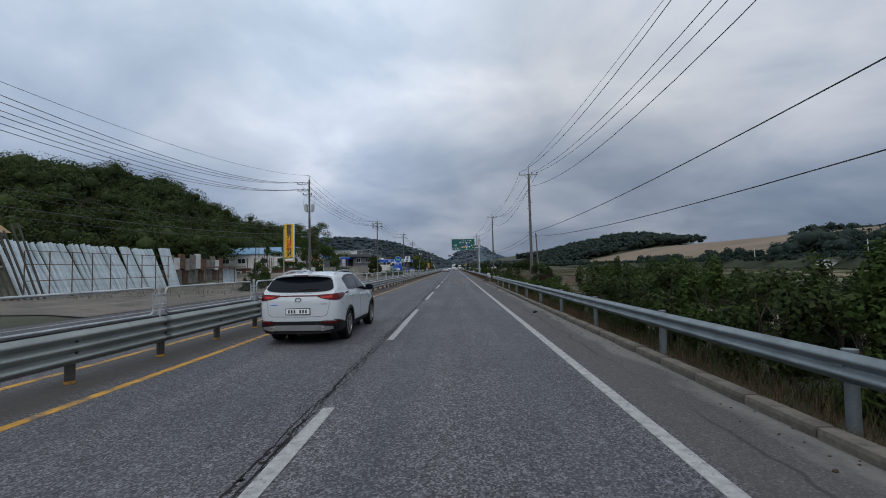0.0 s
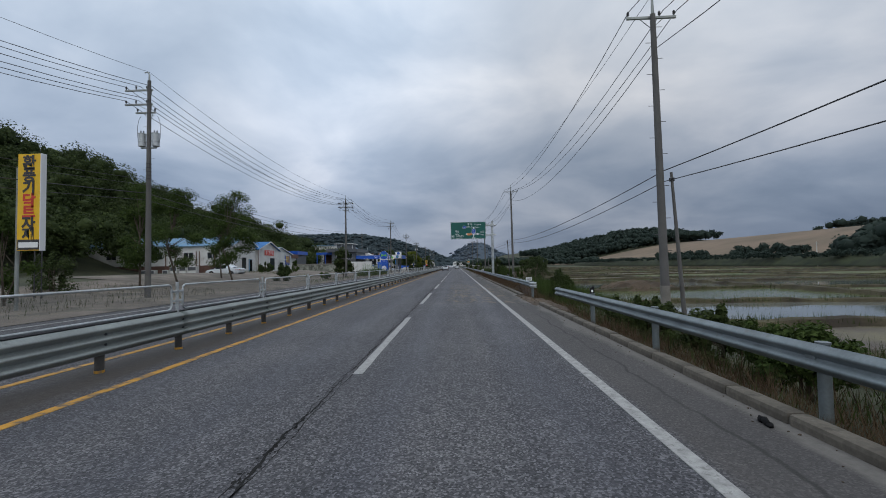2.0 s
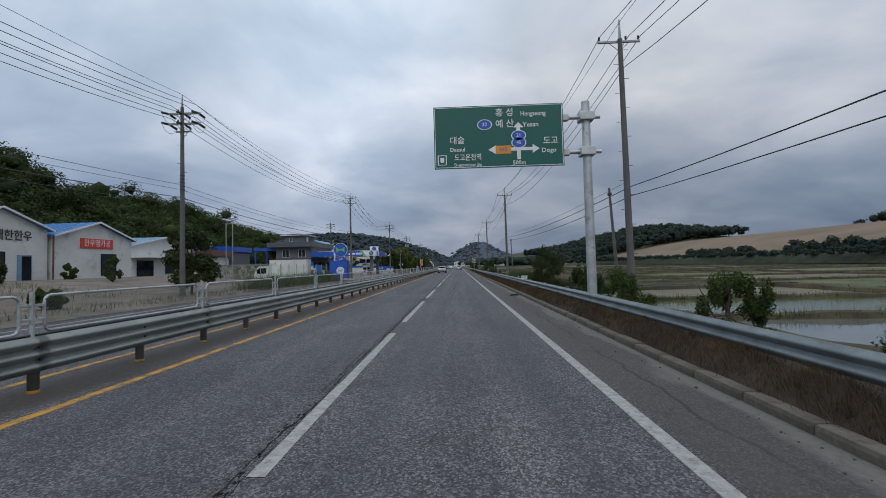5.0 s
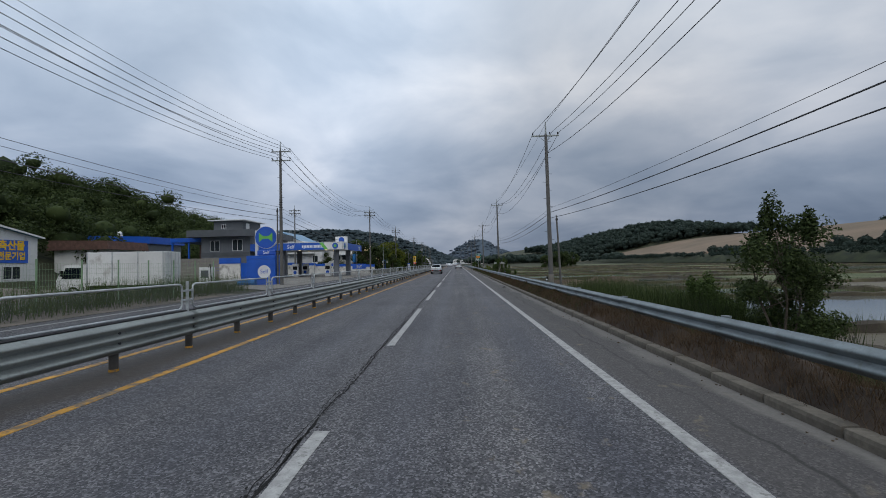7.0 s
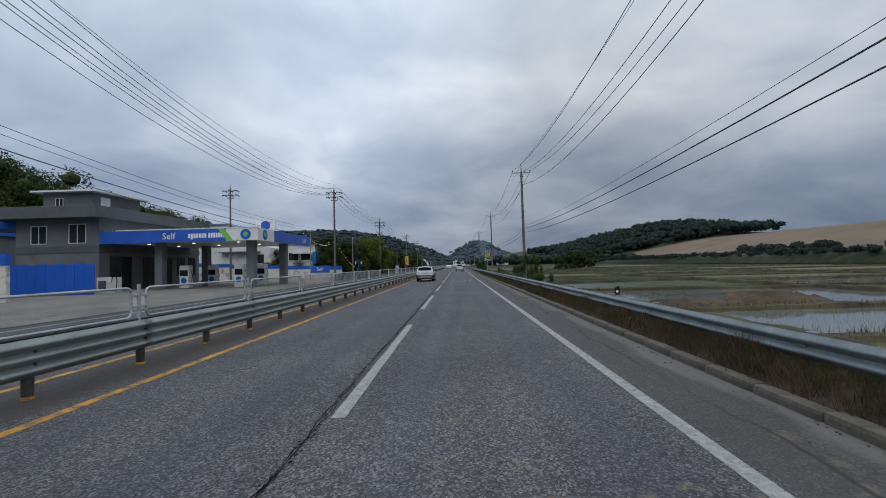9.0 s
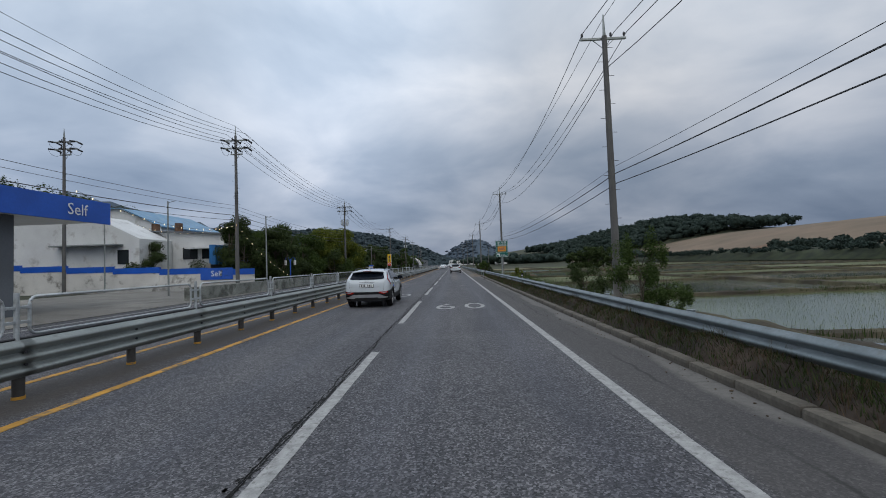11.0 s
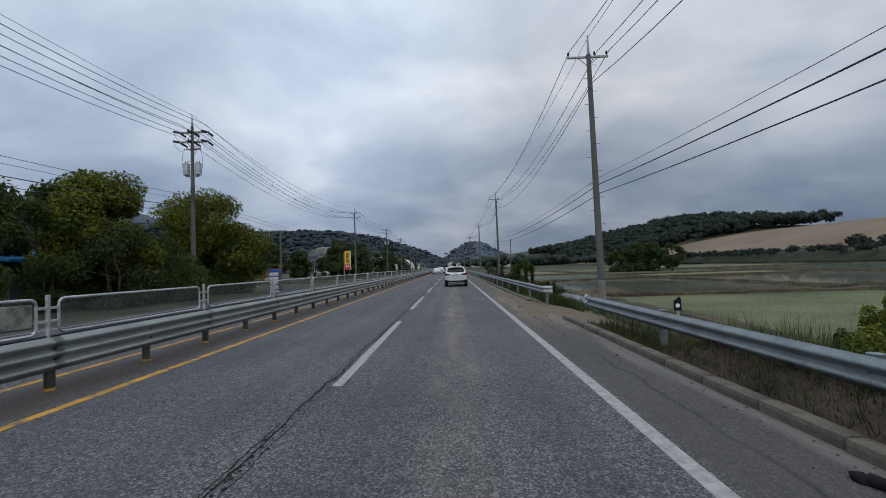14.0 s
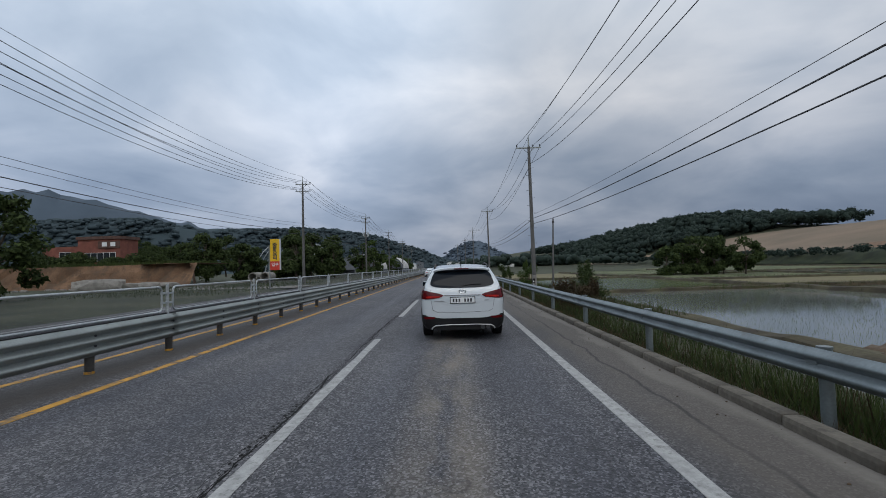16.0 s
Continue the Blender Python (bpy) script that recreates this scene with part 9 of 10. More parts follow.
# ripe field on the hillside
rows = []
for x in np.arange(132, 432, 6.0):
    top = 652 - 1.1 * (x - 157)
    rows.append([(float(x), float(y), float(land(x, y)) + 0.35) for y in np.linspace(110, max(480 if x > 312 else 150, top), 46)])
solid("field", Shape().sheet(rows), WHEAT, "ripe tan grain field on the hillside", kind="structure", smooth=True)
rows = []
for x in np.arange(146, 184, 6.0):
    top = 420 - 0.5 * (x - 126)
    rows.append([(float(x), float(y), float(land(x, y)) + 0.42) for y in np.linspace(372, 396, 8)])
solid("field", Shape().sheet(rows), CLAY, "patch of bare reddish soil in the field", kind="structure", smooth=True)
for y0, y1 in ((60, 760),):
    rows = []
    rg = np.random.default_rng(3)
    for y in np.arange(y0, y1, 5.0):
        f = 118 + 35 * float(smooth(330, 660, y))
        rows.append([(f - 6, y, -0.6), (f - 2, y, 2.2 + rg.normal(0, 0.2)), (f + 4, y, 3.3 + rg.normal(0, 0.25)), (f + 12, y, 3.0), (f + 16, y, float(land(f + 16, y)))])
    solid("bank", Shape().sheet(rows), GRASS_B, "green bank along the foot of the field", kind="structure", smooth=True)

# ---- woods ----
def blob_mesh(name, pos, rad, mat, seed=0, sub=1):
    """Many uneven crowns joined in one mesh."""
    bm = bmesh.new()
    bmesh.ops.create_icosphere(bm, subdivisions=sub, radius=1.0)
    bv = np.array([v.co for v in bm.verts])
    bf = np.array([[v.index for v in f.verts] for f in bm.faces])
    bm.free()
    rg = np.random.default_rng(seed)
    n, m = len(pos), len(bv)
    jit = rg.uniform(0.72, 1.25, (n, m, 1))
    v = (np.asarray(pos)[:, None] + bv[None] * jit * np.asarray(rad)[:, None]).reshape(-1, 3)
    f = (bf[None] + (np.arange(n) * m)[:, None, None]).reshape(-1, 3)
    return raw_mesh(name, v.tolist(), f.tolist(), mat, True)


def wood(name, label, spots, height, mat, seed, leaf=0.0, per=0, spread=0.5):
    """spots: (x, y, z). Each tree is a heap of uneven crowns, with loose leaves over it where it is near."""
    rg = np.random.default_rng(seed)
    pos, rad = [], []
    for x, y, z in spots:
        h = height * rg.uniform(0.75, 1.2)
        k = 4
        for i in range(k):
            r = h * rg.uniform(0.20, 0.33)
            pos.append((x + rg.normal(0, h * 0.2 * spread * 2), y + rg.normal(0, h * 0.2 * spread * 2), z + h * rg.uniform(0.35, 0.78)))
            rad.append((r * 1.05, r * 1.05, r * 0.9))
    pos, rad = np.array(pos), np.array(rad)
    ob = solid(name, blob_mesh(name, pos, rad * (1.0 if not leaf else 0.8 if leaf > 0.5 else 0.48), mat, seed, 1), None, label, "woods", kind="stuff")
    if leaf:
        p, a, b = cloud(np.hstack([pos, rad * 1.02]), per, leaf, rg, 0.66)
        solid(name + "_leaves", quads(name + "_leaves", p, a, b, mat), None, label, "woods", kind="stuff")
    return ob


spots = []
for x in np.arange(-122, -54, 5.2):
    for y in np.arange(-6, 250, 5.2):
        xx, yy = x + RG.normal(0, 1.5), y + RG.normal(0, 1.5)
        if xx > -66 and 43 < yy < 57:
            continue
        if xx > -62 and 140 < yy < 152:
            continue
        spots.append((xx, yy, float(land(xx, yy)) - 0.5))
near = [s for s in spots if s[0] > -98]
far = [s for s in spots if s[0] <= -98]
wood("hillside_wood", "dense dark green broadleaf wood on the hillside", near, 9.2, LEAF_D, 21, 0.215, 310)
wood("hillside_wood_crest", "dense dark green wood behind the crest", far, 9.5, LEAF_D, 22)

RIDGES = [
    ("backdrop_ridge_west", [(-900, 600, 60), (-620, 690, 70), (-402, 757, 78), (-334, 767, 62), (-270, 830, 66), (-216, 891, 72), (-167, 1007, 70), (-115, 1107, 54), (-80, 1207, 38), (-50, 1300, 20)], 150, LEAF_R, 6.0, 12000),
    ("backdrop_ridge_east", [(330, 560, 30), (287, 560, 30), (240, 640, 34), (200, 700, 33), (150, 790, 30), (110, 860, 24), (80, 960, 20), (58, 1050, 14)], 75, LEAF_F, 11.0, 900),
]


def ridge(name, pts, width, mat, tree, count, label, seed, low=-0.95):
    pts = np.array(pts, float)
    L = np.concatenate([[0], np.cumsum(np.linalg.norm(np.diff(pts[:, :2], axis=0), axis=1))])
    n = 60
    s = np.linspace(0, L[-1], n)
    P = np.stack([np.interp(s, L, pts[:, i]) for i in range(3)], 1)
    d = unit(np.gradient(P[:, :2], axis=0))
    side = np.stack([-d[:, 1], d[:, 0]], 1)
    rg = np.random.default_rng(seed)
    rows = []
    prof = [(-1.0, 0.0), (-0.7, 0.18), (-0.4, 0.55), (-0.15, 0.9), (0, 1.0), (0.3, 0.8), (1.0, 0.0)]
    for i in range(n):
        rows.append([(P[i, 0] + side[i, 0] * u * width, P[i, 1] + side[i, 1] * u * width, max(-2, P[i, 2] * v * (1 + rg.normal(0, 0.03)) - 2)) for u, v in prof])
    solid(name, Shape().sheet(rows), mat, label, kind="structure", smooth=True)
    k = rg.integers(0, n, count)
    u = rg.uniform(low, 0.3, count)
    v = np.interp(u, [p[0] for p in prof], [p[1] for p in prof])
    pos = np.stack([P[k, 0] + side[k, 0] * u * width + rg.normal(0, 6, count), P[k, 1] + side[k, 1] * u * width + rg.normal(0, 6, count), P[k, 2] * v - 2 - tree * 0.12], 1)
    rad = rg.uniform(0.5, 0.85, (count, 1)) * tree * np.array([[1.45, 1.45, 0.8]])
    if count:
        solid(name + "_trees", blob_mesh(name, pos, rad * 0.75, mat, seed), None, label, "woods", kind="stuff")


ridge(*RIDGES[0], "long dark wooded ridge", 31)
# base colour of the far hills holds the blue of the haze
HAZE = material("haze_tinted_hill", (0.070, 0.096, 0.125), 1.0, vary=0.08, scale=0.004, fine=0.03, bump=0.0)
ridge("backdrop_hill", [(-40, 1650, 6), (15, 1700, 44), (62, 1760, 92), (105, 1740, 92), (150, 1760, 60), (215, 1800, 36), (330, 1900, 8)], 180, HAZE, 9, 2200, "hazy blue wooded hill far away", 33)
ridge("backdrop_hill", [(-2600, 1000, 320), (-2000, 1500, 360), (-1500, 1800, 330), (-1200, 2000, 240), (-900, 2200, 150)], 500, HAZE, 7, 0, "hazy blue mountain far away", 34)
spots = []
rg = np.random.default_rng(41)
while len(spots) < 1400:
    x, y = rg.uniform(50, 330), rg.uniform(480, 900)
    q = y + 1.1 * (x - 157)
    if 662 < q < (800 if x > 150 else 900) and x < 300 - 0.15 * (y - 500):
        spots.append((x, y, float(land(x, y)) - 0.5))
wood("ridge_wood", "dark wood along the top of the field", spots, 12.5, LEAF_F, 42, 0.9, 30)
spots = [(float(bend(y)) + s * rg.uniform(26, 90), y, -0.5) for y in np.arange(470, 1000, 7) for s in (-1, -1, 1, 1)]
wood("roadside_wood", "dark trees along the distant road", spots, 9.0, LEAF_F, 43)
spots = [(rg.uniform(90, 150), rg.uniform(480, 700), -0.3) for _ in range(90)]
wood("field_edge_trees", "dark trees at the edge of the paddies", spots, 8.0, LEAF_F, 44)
spots = [(150 + rg.normal(0, 7), 316 + rg.normal(0, 16)) for _ in range(18)] + [(158 + rg.normal(0, 6), 240 + rg.normal(0, 16)) for _ in range(16)]
spots = [(x, y, float(land(x, y)) - 0.3) for x, y in spots]
wood("field_edge_trees", "clump of dark trees before the field", spots, 6.5, LEAF_F, 45, 0.7, 50)
spots = [(rg.uniform(112, 126), y + rg.normal(0, 3), 1.6) for y in np.arange(70, 480, 0.9)]
wood("bank_shrubs", "low green shrubs along the bank", spots, 2.9, LEAF_F, 46, 0.3, 24)
spots = [(x, y, float(land(x, y)) - 0.5) for x, y in [(rg.uniform(124, 172), rg.uniform(148, 168)) for _ in range(46)] + [(rg.uniform(345, 420), rg.uniform(395, 450)) for _ in range(60)]]
wood("field_edge_trees", "clump of dark trees beside the field", spots, 12.5, LEAF_F, 47, 0.7, 40)


# ---- trees and bushes ----
def tree(x, y, z, h, spread, mat, seed, label, crown_base=0.3, leaf=0.12, per=420, blobs=16, trunk=0.16, stems=1, squash=1.0, name="tree"):
    rg = np.random.default_rng(seed)
    t = thing(name, label, "bush" if "bush" in name or "shrub" in name else "tree", (x, y, z))
    s = Shape()
    limbs = []
    for k in range(stems):
        top = Vector((rg.normal(0, 0.12 * h * (stems > 1)), rg.normal(0, 0.12 * h * (stems > 1)), h * 0.82))
        mid = top * 0.5 + Vector((rg.normal(0, 0.05 * h), rg.normal(0, 0.05 * h), 0))
        s.tube([(0.1 * k, 0, -0.2), mid, top], trunk, 7, r_end=trunk * 0.2)
        limbs.append((mid, top))
    cl = []
    for i in range(blobs):
        u = rg.uniform(crown_base, 0.95)
        w = math.sin(math.pi * min(1, max(0.05, (u - crown_base + 0.12) / (1.12 - crown_base)))) ** 0.6 * spread
        az = i * 2.4 + rg.normal(0, 0.4)
        rr = w * rg.uniform(0.35, 0.8)
        c = Vector((rr * math.cos(az), rr * math.sin(az), u * h))
        r = spread * rg.uniform(0.28, 0.45)
        if name == "bush" and i % 2:
            cl.append((c.x, c.y, c.z + 0.05 * h, r * 0.42, r * 0.42, r * 1.15))
        else:
            cl.append((c.x, c.y, c.z, r, r, r * 0.75 * squash))
        mid, top = limbs[i % stems]
        st0 = mid.lerp(top, max(0, (u - 0.5) * 1.2)) * 0.9
        s.tube([st0, st0.lerp(c, 0.6) + Vector((0, 0, 0.05 * h)), c], trunk * 0.35, 5, r_end=0.01)
    part("trunk", s, BARK, t, smooth=True)
    p, a, b = cloud(cl, int(per * 0.52), leaf * 1.3, rg, 0.25)
    part("crown", quads("crown", p, a, b, mat), None, t)
    return t


def bush(x, y, h, w, mat, seed, label, leaf=0.07, per=330, blobs=12, z=None):
    z = float(land(x, y)) - 0.05 if z is None else z
    return tree(x, y, z, h, w, mat, seed, label, crown_base=0.12, leaf=leaf, per=per, blobs=blobs, trunk=0.035, stems=3, name="bush")


YG = "broad tree with dense yellow-green leaves beyond the median"
tree(-19.8, 206.0, 0, 7.4, 3.3, LEAF_Y, 1, YG, 0.12, 0.068, 3400, 30)
tree(-19.6, 216.5, 0, 7.8, 4.7, LEAF_Y, 2, YG, 0.12, 0.068, 3400, 30)
tree(-20.5, 191.5, 0, 6.8, 2.6, LEAF_D, 3, "loose green tree with upright branches", 0.2, 0.05, 1200, 22)
tree(-19.0, 197.5, 0, 6.6, 2.5, LEAF_M, 6, "loose green tree with upright branches", 0.15, 0.05, 1200, 22)
tree(-29, 214, 0, 9.0, 3.2, LEAF_M, 4, "dark green tree behind the yellow-green ones", 0.3, 0.14, 500, 18)
tree(-27, 205, 0, 7.8, 3.4, LEAF_D, 5, "dark green tree in the thicket", 0.15, 0.16, 600, 18)
for k in range(27):
    rg = np.random.default_rng(100 + k)
    if k > (17 if k % 3 else 21):
        continue
    x, y = (-17.2 - rg.uniform(0, 3.2) if k % 3 else -24.5 - rg.uniform(0, 5)), 182 + k * 2.1 + rg.uniform(-1, 1)
    tree(x, y, 0, rg.uniform(4.4, 6.3) - (0 if k < 11 else 1.0), rg.uniform(1.8, 2.7), (LEAF_D, LEAF_M, LEAF_D)[k % 3], 200 + k, "dense dark green shrub in the roadside thicket", 0.06, 0.055, 1100, 13, 0.07, 2, name="shrub")
for k, (x, y, h, w) in enumerate(((-19.6, 181.2, 6.4, 2.3), (-21.5, 184.6, 6.2, 2.6), (-18.4, 186.4, 5.6, 2.2), (-22.5, 188.8, 6.8, 2.7), (-18.9, 190.5, 5.9, 2.4))):
    tree(x, y, 0, h, w, (LEAF_D, LEAF_M)[k % 2], 250 + k, "dense dark green tree in the roadside thicket", 0.05, 0.062, 1500, 22, 0.10, 2)
for k, (x, y, h, w) in enumerate(((-23.2, 57, 8.0, 2.0), (-24.0, 62.5, 8.2, 2.2), (-22.4, 68.5, 9.2, 2.3), (-25.5, 72, 8.6, 2.4))):
    tree(x, y, 0.5, h, w, LEAF_M, 300 + k, "slender young ginkgo tree with loose leaves", 0.22, 0.055, 700, 24, 0.09)
tree(-18.3, 94.5, 0.1, 4.4, 2.1, LEAF_D, 310, "dark round tree under the utility pole", 0.1, 0.10, 520, 16, 0.09)
for k, (x, y, h, w, m) in enumerate(((-21, 45.5, 4.2, 1.3, LEAF_M), (-22.5, 82, 1.2, 1.0, LEAF_M), (-18.0, 84, 0.9, 0.8, LEAF_M), (-30, 92.0, 1.4, 1.2, LEAF_D), (-33, 101, 1.2, 0.8, LEAF_M), (-28, 99.5, 1.9, 0.9, LEAF_M), (-20, 75, 1.5, 1.4, LEAF_D), (-25, 52, 2.0, 1.6, LEAF_D), (-17.0, 36, 1.0, 0.9, LEAF_D), (-16.2, 31.5, 0.9, 0.8, LEAF_D))):
    bush(x, y, h, w, m, 320 + k, "leafy green bush on the roadside", 0.05, 500, 12)
for k in range(14):
    rg = np.random.default_rng(400 + k)
    x, y = -23 - rg.uniform(0, 20), 272 + rg.uniform(0, 30)
    tree(x, y, 0, rg.uniform(5.5, 9.0), rg.uniform(2.3, 3.4), LEAF_D, 420 + k, "dark green tree behind the side lane", 0.12, 0.16, 420, 16)
for k in range(9):
    rg = np.random.default_rng(430 + k)
    tree(-64 + 2.3 * k + rg.uniform(-1, 1), 284 + rg.uniform(0, 12), 1.0, rg.uniform(6.0, 8.5), rg.uniform(2.6, 3.6), LEAF_D, 440 + k, "dark green tree beside the restaurant", 0.1, 0.12, 700, 16)
for k in range(10):
    rg = np.random.default_rng(450 + k)
    x, y = -40 - rg.uniform(0, 34), 266 + rg.uniform(0, 9)
    tree(x, y, 2.6, rg.uniform(1.5, 2.3), rg.uniform(1.8, 2.6), LEAF_D, 470 + k, "dark clipped hedge shrub above the bank", 0.05, 0.13, 330, 12, 0.06, 2, name="shrub")
for k, (x, y, h) in enumerate(((-30.5, 236, 7.2), (-33.5, 233.5, 5.6), (-27.5, 231, 4.0))):
    tree(x, y, 0, h, h * 0.38, LEAF_D, 490 + k, "dark tree at the edge of the cut bank", 0.08, 0.13, 420, 16)
for k, y in enumerate(np.arange(284, 470, 8.0)):
    rg = np.random.default_rng(520 + k)
    tree(float(bend(y)) - rg.uniform(19, 26), float(y), 0, rg.uniform(4.5, 8.5), rg.uniform(2.2, 3.2), (LEAF_D, LEAF_M)[k % 2], 540 + k, "green roadside tree beyond the opposite lanes", 0.1, 0.17, 260, 14)
for k in range(7):
    rg = np.random.default_rng(600 + k)
    tree(47 + rg.normal(0, 4), 288 + rg.normal(0, 3), -0.9, rg.uniform(5, 7.2), rg.uniform(2.4, 3.3), LEAF_D, 610 + k, "dark tree standing among the paddies", 0.08, 0.17, 380, 15)

G1 = "dense green roadside bush behind the guardrail"
n = 0
for y in np.arange(-6, 18, 1.3):
    for k in range(2):
        rg = np.random.default_rng(int(700 + n))
        x = 5.6 + 2.7 * k + rg.uniform(-0.6, 0.6)
        m = (LEAF_D, LEAF_M, LEAF_D)[n % 3]
        bush(x, float(y) + rg.uniform(-0.5, 0.5), rg.uniform(1.7, 2.5) + 0.45 * k, rg.uniform(1.0, 1.5), m, 720 + n, G1, 0.036, 760, 12)
        n += 1
for k, (x, y, h, w, m) in enumerate(((6.6, 55, 1.5, 1.0, LEAF_GR), (6.0, 52, 1.2, 0.9, LEAF_GR), (7.8, 58, 1.4, 1.0, LEAF_GR), (8.2, 72, 3.3, 1.5, LEAF_D), (9.4, 74.5, 2.9, 1.4, LEAF_D), (6.8, 77, 2.3, 1.1, LEAF_M), (10.2, 71, 2.4, 1.2, LEAF_D), (6.0, 82, 1.9, 1.1, LEAF_M), (6.2, 87, 1.9, 1.2, LEAF_D), (7.0, 90, 1.6, 1.2, LEAF_M), (6.7, 100.6, 3.3, 1.3, LEAF_D), (7.6, 101.4, 2.7, 1.1, LEAF_D), (7.0, 104, 1.6, 1.2, LEAF_M), (6.6, 158.6, 3.0, 1.5, LEAF_M), (8.2, 160.2, 2.4, 1.3, LEAF_M), (6.8, 165.2, 1.9, 1.4, LEAF_D), (6.7, 188.9, 1.45, 1.0, LEAF_Y), (7.6, 190.2, 1.3, 0.9, LEAF_M), (4.7, 210.7, 2.3, 0.9, LEAF_M), (5.6, 227.5, 1.8, 1.3, LEAF_BR), (6.6, 230, 2.0, 1.4, LEAF_D), (5.2, 206, 1.0, 0.9, LEAF_GR), (7.0, 247, 2.4, 1.3, LEAF_M), (6.5, 262, 2.2, 1.4, LEAF_D))):
    bush(x, y, h, w, m, 800 + k, "leafy bush on the field side of the guardrail", 0.027, 1150, 16)

# a broad dark bush with a low hedge of weeds at its foot
for k, (x, y, top, w, m) in enumerate(((6.0, 30.2, 1.75, 1.05, LEAF_D), (6.5, 29.4, 1.45, 0.95, LEAF_D), (6.0, 28.6, 1.0, 0.8, LEAF_BR), (5.3, 31.4, 0.75, 0.8, LEAF_M), (5.2, 29.2, 0.55, 0.8, LEAF_M), (5.3, 27.4, 0.55, 0.8, LEAF_M), (6.1, 26.6, 0.6, 0.9, LEAF_M), (5.2, 25.6, 0.5, 0.8, LEAF_D), (6.0, 24.6, 0.5, 0.9, LEAF_M), (5.2, 23.6, 0.4, 0.8, LEAF_D), (5.0, 21.6, 0.35, 0.8, LEAF_D), (5.0, 19.6, 0.3, 0.8, LEAF_D), (5.1, 33.4, 0.7, 0.8, LEAF_M), (5.2, 35.6, 0.55, 0.8, LEAF_GR), (5.0, 38.0, 0.5, 0.8, LEAF_GR), (5.2, 40.4, 0.4, 0.8, LEAF_GR))):
    z = float(land(x, y)) - 0.05
    bush(x, y, top - z, w, m, 860 + k, "broad dark bush behind the guardrail" if k < 3 else "low green bush in the weeds behind the guardrail", 0.03, 1000, 16, z)

# ---- grasses along the verge ----
def verge(name, label, n, xr, yr, hr, mat, seed, width=0.010, clump=3):
    rg = np.random.default_rng(seed)
    x = rg.uniform(*xr, n)
    y = rg.uniform(*yr, n)
    thin = np.array([0.5 + 0.5 * noise.noise((a * 0.5, b * 0.18, seed)) for a, b in zip(x, y)])
    gap = ((y > 43.6) & (y < 48.8) & (x < 4.3)) | ((y > 195.2) & (y < 200.4) & (x < 5.6)) | ((y > 195) & (y < 225) & (x > 6.9))
    keep = (rg.random(n) < 0.25 + thin) & ~gap
    x, y = np.repeat(x[keep], clump), np.repeat(y[keep], clump)
    x, y = x + rg.normal(0, 0.04, len(x)), y + rg.normal(0, 0.04, len(x))
    z = np.maximum(land(x, y) - 0.10, verge_rise(x, y) - 0.05)
    h = rg.uniform(*hr, len(x)) * np.where(x < 4.2, 0.5, 1.0)
    c, a, b = blades(x, y, z, h, rg, width, 0.9)
    solid(name, quads(name, c, a, b, mat), None, label, "grass", kind="stuff")


verge("dry_grass", "dry reddish-brown grass under the guardrail", 26000, (3.32, 4.5), (14, 116), (0.12, 0.42), LEAF_DRY, 1, 0.004, 5)
verge("dry_grass", "dry brown grass under the guardrail", 22000, (3.32, 4.6), (108, 250), (0.12, 0.42), LEAF_BR, 2, 0.004, 5)
verge("dry_grass", "dry pale tufts among the weeds", 8000, (3.32, 4.0), (100, 250), (0.15, 0.5), LEAF_DRY, 8, 0.004, 6)
verge("dry_grass", "dry brown grass under the guardrail", 4500, (3.32, 4.4), (-8, 16), (0.12, 0.4), LEAF_DRY, 3, 0.005, 4)
verge("verge_grass", "dark low weeds under the guardrail", 42000, (3.30, 4.3), (104, 250), (0.10, 0.34), LEAF_D, 9, 0.008, 4)
verge("dry_grass", "dry reddish-brown weeds against the kerb", 15000, (3.30, 3.62), (-8, 140), (0.2, 0.5), LEAF_DRY, 7, 0.004, 6)
verge("verge_grass", "green grass on the verge slope", 32000, (3.9, 9.6), (-8, 262), (0.15, 0.55), LEAF_GR, 4, 0.008)
verge("verge_grass", "dark weeds on the verge slope", 16000, (3.5, 8.5), (100, 262), (0.12, 0.45), LEAF_D, 5, 0.010)
verge("verge_weeds", "brown seeded weeds on the verge slope", 5000, (4.2, 9.0), (-8, 262), (0.3, 0.8), LEAF_BR, 6, 0.008)


def tall_grass(x0, x1, y0, y1, n, h, seed, mat=LEAF_GR):
    rg = np.random.default_rng(seed)
    x, y = rg.uniform(x0, x1, n), rg.uniform(y0, y1, n)
    c, a, b = blades(x, y, land(x, y) - 0.1, rg.uniform(0.45 * h, h, n), rg, 0.010, 0.5)
    solid("tall_grass", quads("tall_grass", c, a, b, mat), None, "tall green reeds on the verge", "grass", kind="stuff")


tall_grass(5.5, 9.8, 50, 68, 12000, 1.35, 1, LEAF_M)
tall_grass(5.2, 9.9, 102, 113, 15000, 1.75, 2, LEAF_D)
tall_grass(3.95, 5.3, 200.3, 203.5, 1500, 0.75, 3)
tall_grass(3.9, 5.6, 203, 214, 2600, 0.5, 13)
tall_grass(8.5, 10.0, 168, 190, 2600, 0.9, 4)
tall_grass(5.0, 7.4, 163, 192, 4200, 1.3, 12, LEAF_RICE)
tall_grass(14.0, 14.6, 170, 195, 900, 0.7, 5)
tall_grass(-17.5, -15.0, 98, 121, 5200, 1.45, 6, LEAF_M)
tall_grass(-17.5, -15.2, 72, 98, 900, 0.4, 7, LEAF_M)
tall_grass(-33, -20, 86, 93, 900, 0.5, 8, LEAF_M)
tall_grass(-27, -15.5, 24, 58, 2500, 0.45, 9, LEAF_GR)
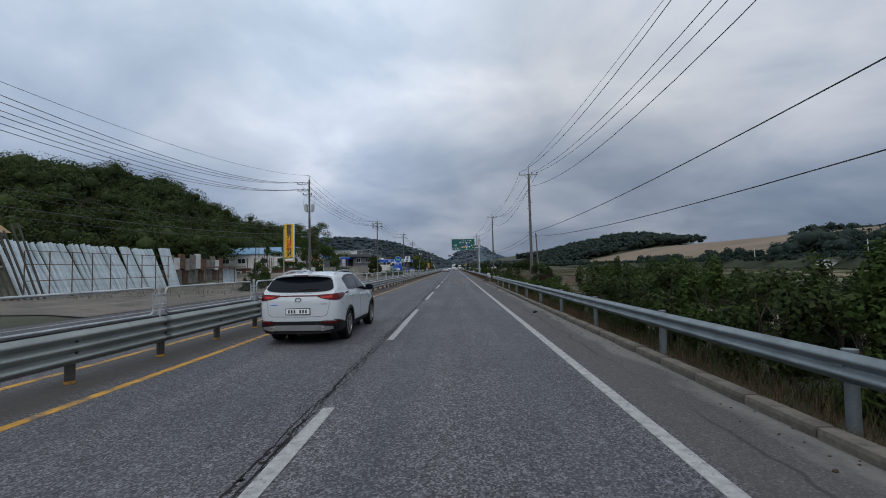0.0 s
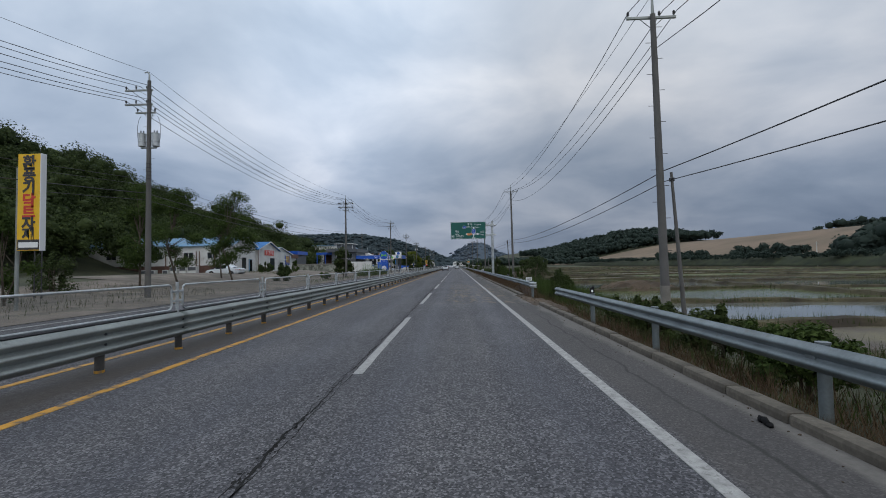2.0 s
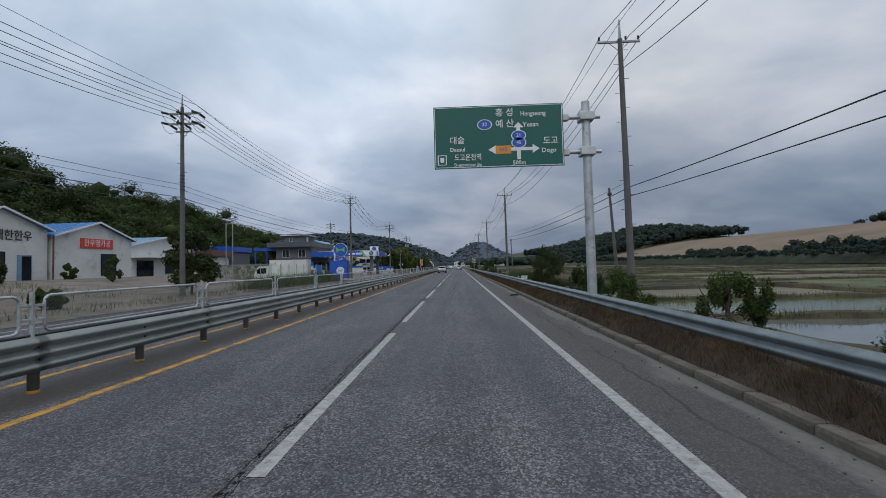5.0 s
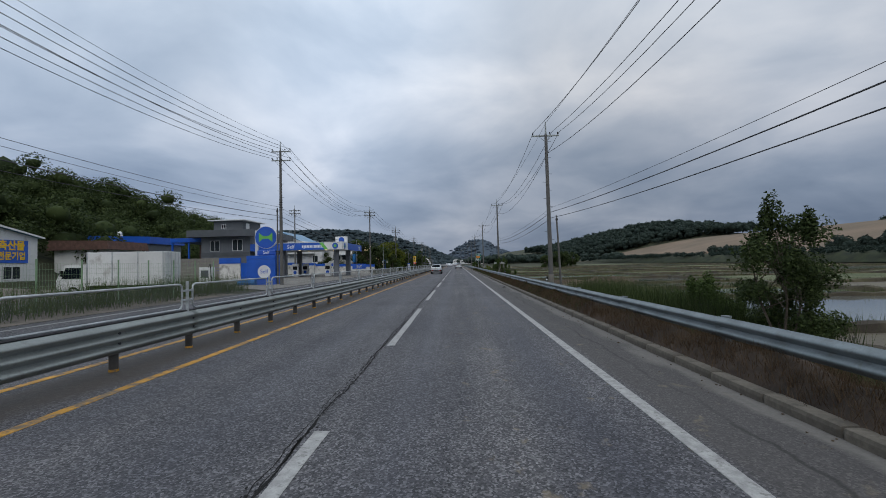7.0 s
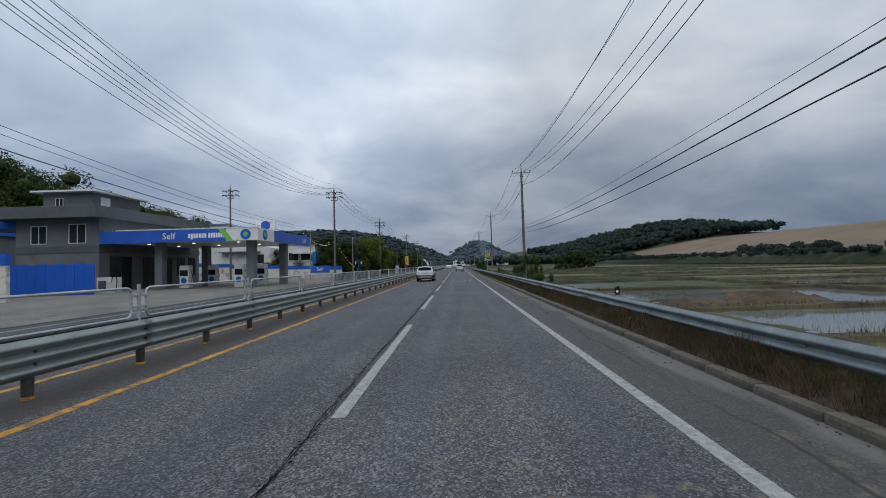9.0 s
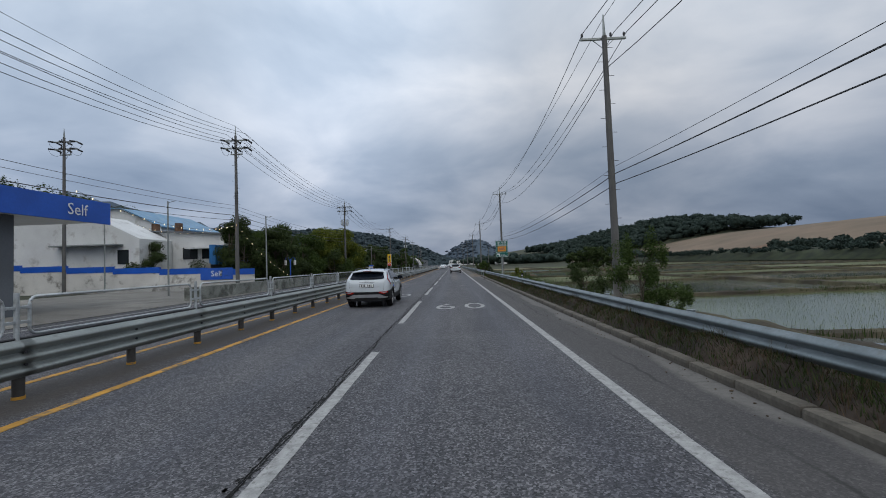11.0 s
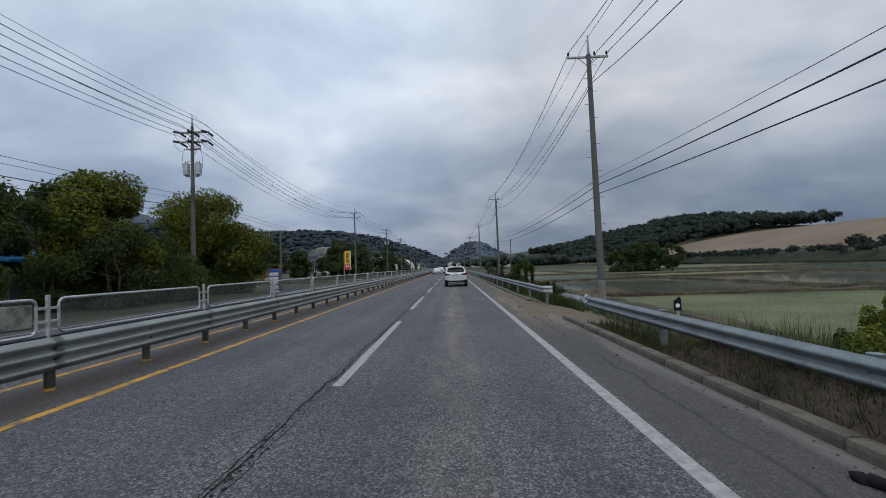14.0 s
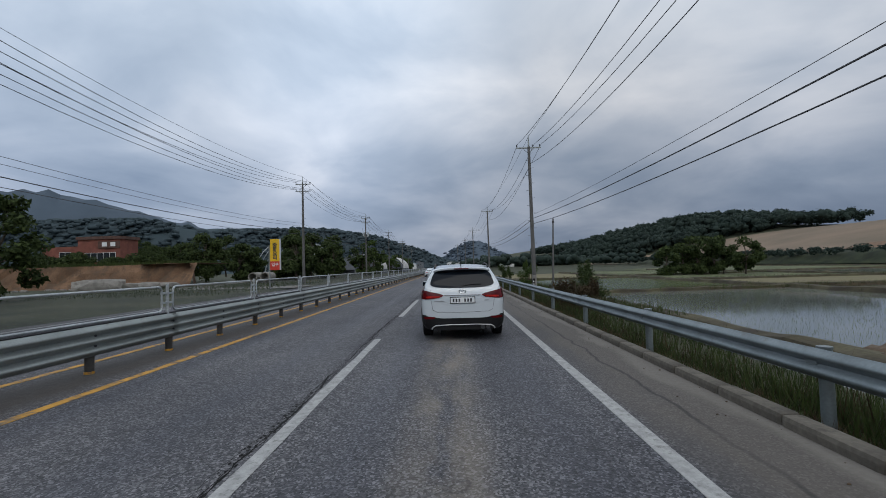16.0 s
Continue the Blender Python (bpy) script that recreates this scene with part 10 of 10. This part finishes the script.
tall_grass(-30, -16, 236, 262, 4500, 0.55, 10, LEAF_GR)
tall_grass(20, 44, 246.5, 249.5, 4200, 0.8, 11, LEAF_DRY)
x_ = RG.uniform(-60, -32, 7000)
y_ = RG.uniform(258.5, 268, 7000)
c_, a_, b_ = blades(x_, y_, np.full(7000, 2.8), RG.uniform(0.3, 0.7, 7000), RG, 0.02, 0.5)
solid("tall_grass", quads("tall_grass", c_, a_, b_, LEAF_GR), None, "green crop above the cut bank", "grass", kind="stuff")

# ---- spilled earth by the field access ----
def spill(x0, x1, y0, y1, h, seed, mat, label):
    rg = np.random.default_rng(seed)
    rows = []
    for j in range(33):
        v = j / 32
        row = []
        for i in range(15):
            u = i / 14
            edge = min(1, 4 * min(v, 1 - v), 5 * u + 0.02)
            x = x0 + (x1 - x0) * u + rg.normal(0, 0.05) + (0.35 * math.sin(v * 9) if i == 0 else 0)
            y = y0 + (y1 - y0) * v
            g = 0.0 if x < 3.1 else float(land(x, y))
            row.append((x, y, g - 0.03 + (h + abs(rg.normal(0, 0.03))) * edge))
        rows.append(row)
    solid("spilled_earth", Shape().sheet(rows), mat, label, kind="structure")


SAND = material("pale_dry_earth", (0.27, 0.205, 0.142), 0.95, vary=0.35, scale=1.2, fine=12, bump=0.6, tint=(0.16, 0.12, 0.083))
spill(2.3, 5.9, 194.8, 209.5, 0.06, 1, SAND, "pale dry earth spilled over the shoulder at a field access")
spill(2.75, 4.6, 42.9, 50.5, 0.05, 2, SOIL, "dry earth at a field access")

# ---- small shed and posts at the far edge of the paddies ----
fs = thing("field_shed", "small white sheet-metal shed at the edge of the paddies", "shed", (113, 132, -1.0))
part("wall", Shape().box(-2.6, 2.6, -1.6, 1.6, -0.1, 2.4, 0.02), WHITE_P, fs)
part("roof", Shape().prism([(-2.9, 2.4), (2.9, 2.4), (2.9, 2.5), (0, 2.95), (-2.9, 2.5)], "y", -1.9, 1.9), GALV, fs)
for x, y, h in ((117.5, 124, 8.6), (116, 168, 8.0)):
    fp = thing("utility_pole", "pale slender pole at the edge of the paddies", "utility pole", (x, y, -1.0))
    part("pole", pole_shape(h, 0.16, 0.10), CONC_WHITE, fp, smooth=True)
    part("crossarm", Shape().box(-0.7, 0.7, -0.05, 0.05, h - 0.5, h - 0.4), GALV_OLD, fp)

# ---- clods, grit and scraps along the kerb ----
rg = np.random.default_rng(71)
n = 1500
cy_ = rg.uniform(-6, 262, n)
cx_ = 3.09 - np.abs(rg.normal(0, 0.22, n))
cr_ = rg.uniform(0.004, 0.014, n) * np.where(rg.random(n) < 0.04, 1.8, 1.0)
solid("grit", blob_mesh("grit", np.stack([cx_, cy_, cr_ * 0.4], 1), np.stack([cr_ * 1.3, cr_, cr_ * 0.7], 1), SOIL, 72, 1), None, "loose grit and clods along the kerb", "grit", kind="stuff")
for k, (x, y, sx, sy) in enumerate(((2.8, 88.4, 0.20, 0.10), (2.75, 119.4, 0.10, 0.05), (2.6, 14.2, 0.12, 0.04), (2.9, 31.0, 0.09, 0.03), (2.85, 185.4, 0.14, 0.06))):
    me = blob_mesh("rubber_scrap", np.array([[0, 0, 0.03], [sx * 0.8, sy * 0.6, 0.025], [-sx * 0.7, -sy * 0.4, 0.02]]), np.array([[sx, sy, 0.045], [sx * 0.6, sy * 0.9, 0.035], [sx * 0.6, sy, 0.03]]), RUBBER, 80 + k, 2)
    sc = solid("rubber_scrap", me, None, "torn black scrap lying beside the kerb", "litter")
    sc.matrix_basis = pose(x, y, 0.0, 0, 0, 25 * k)
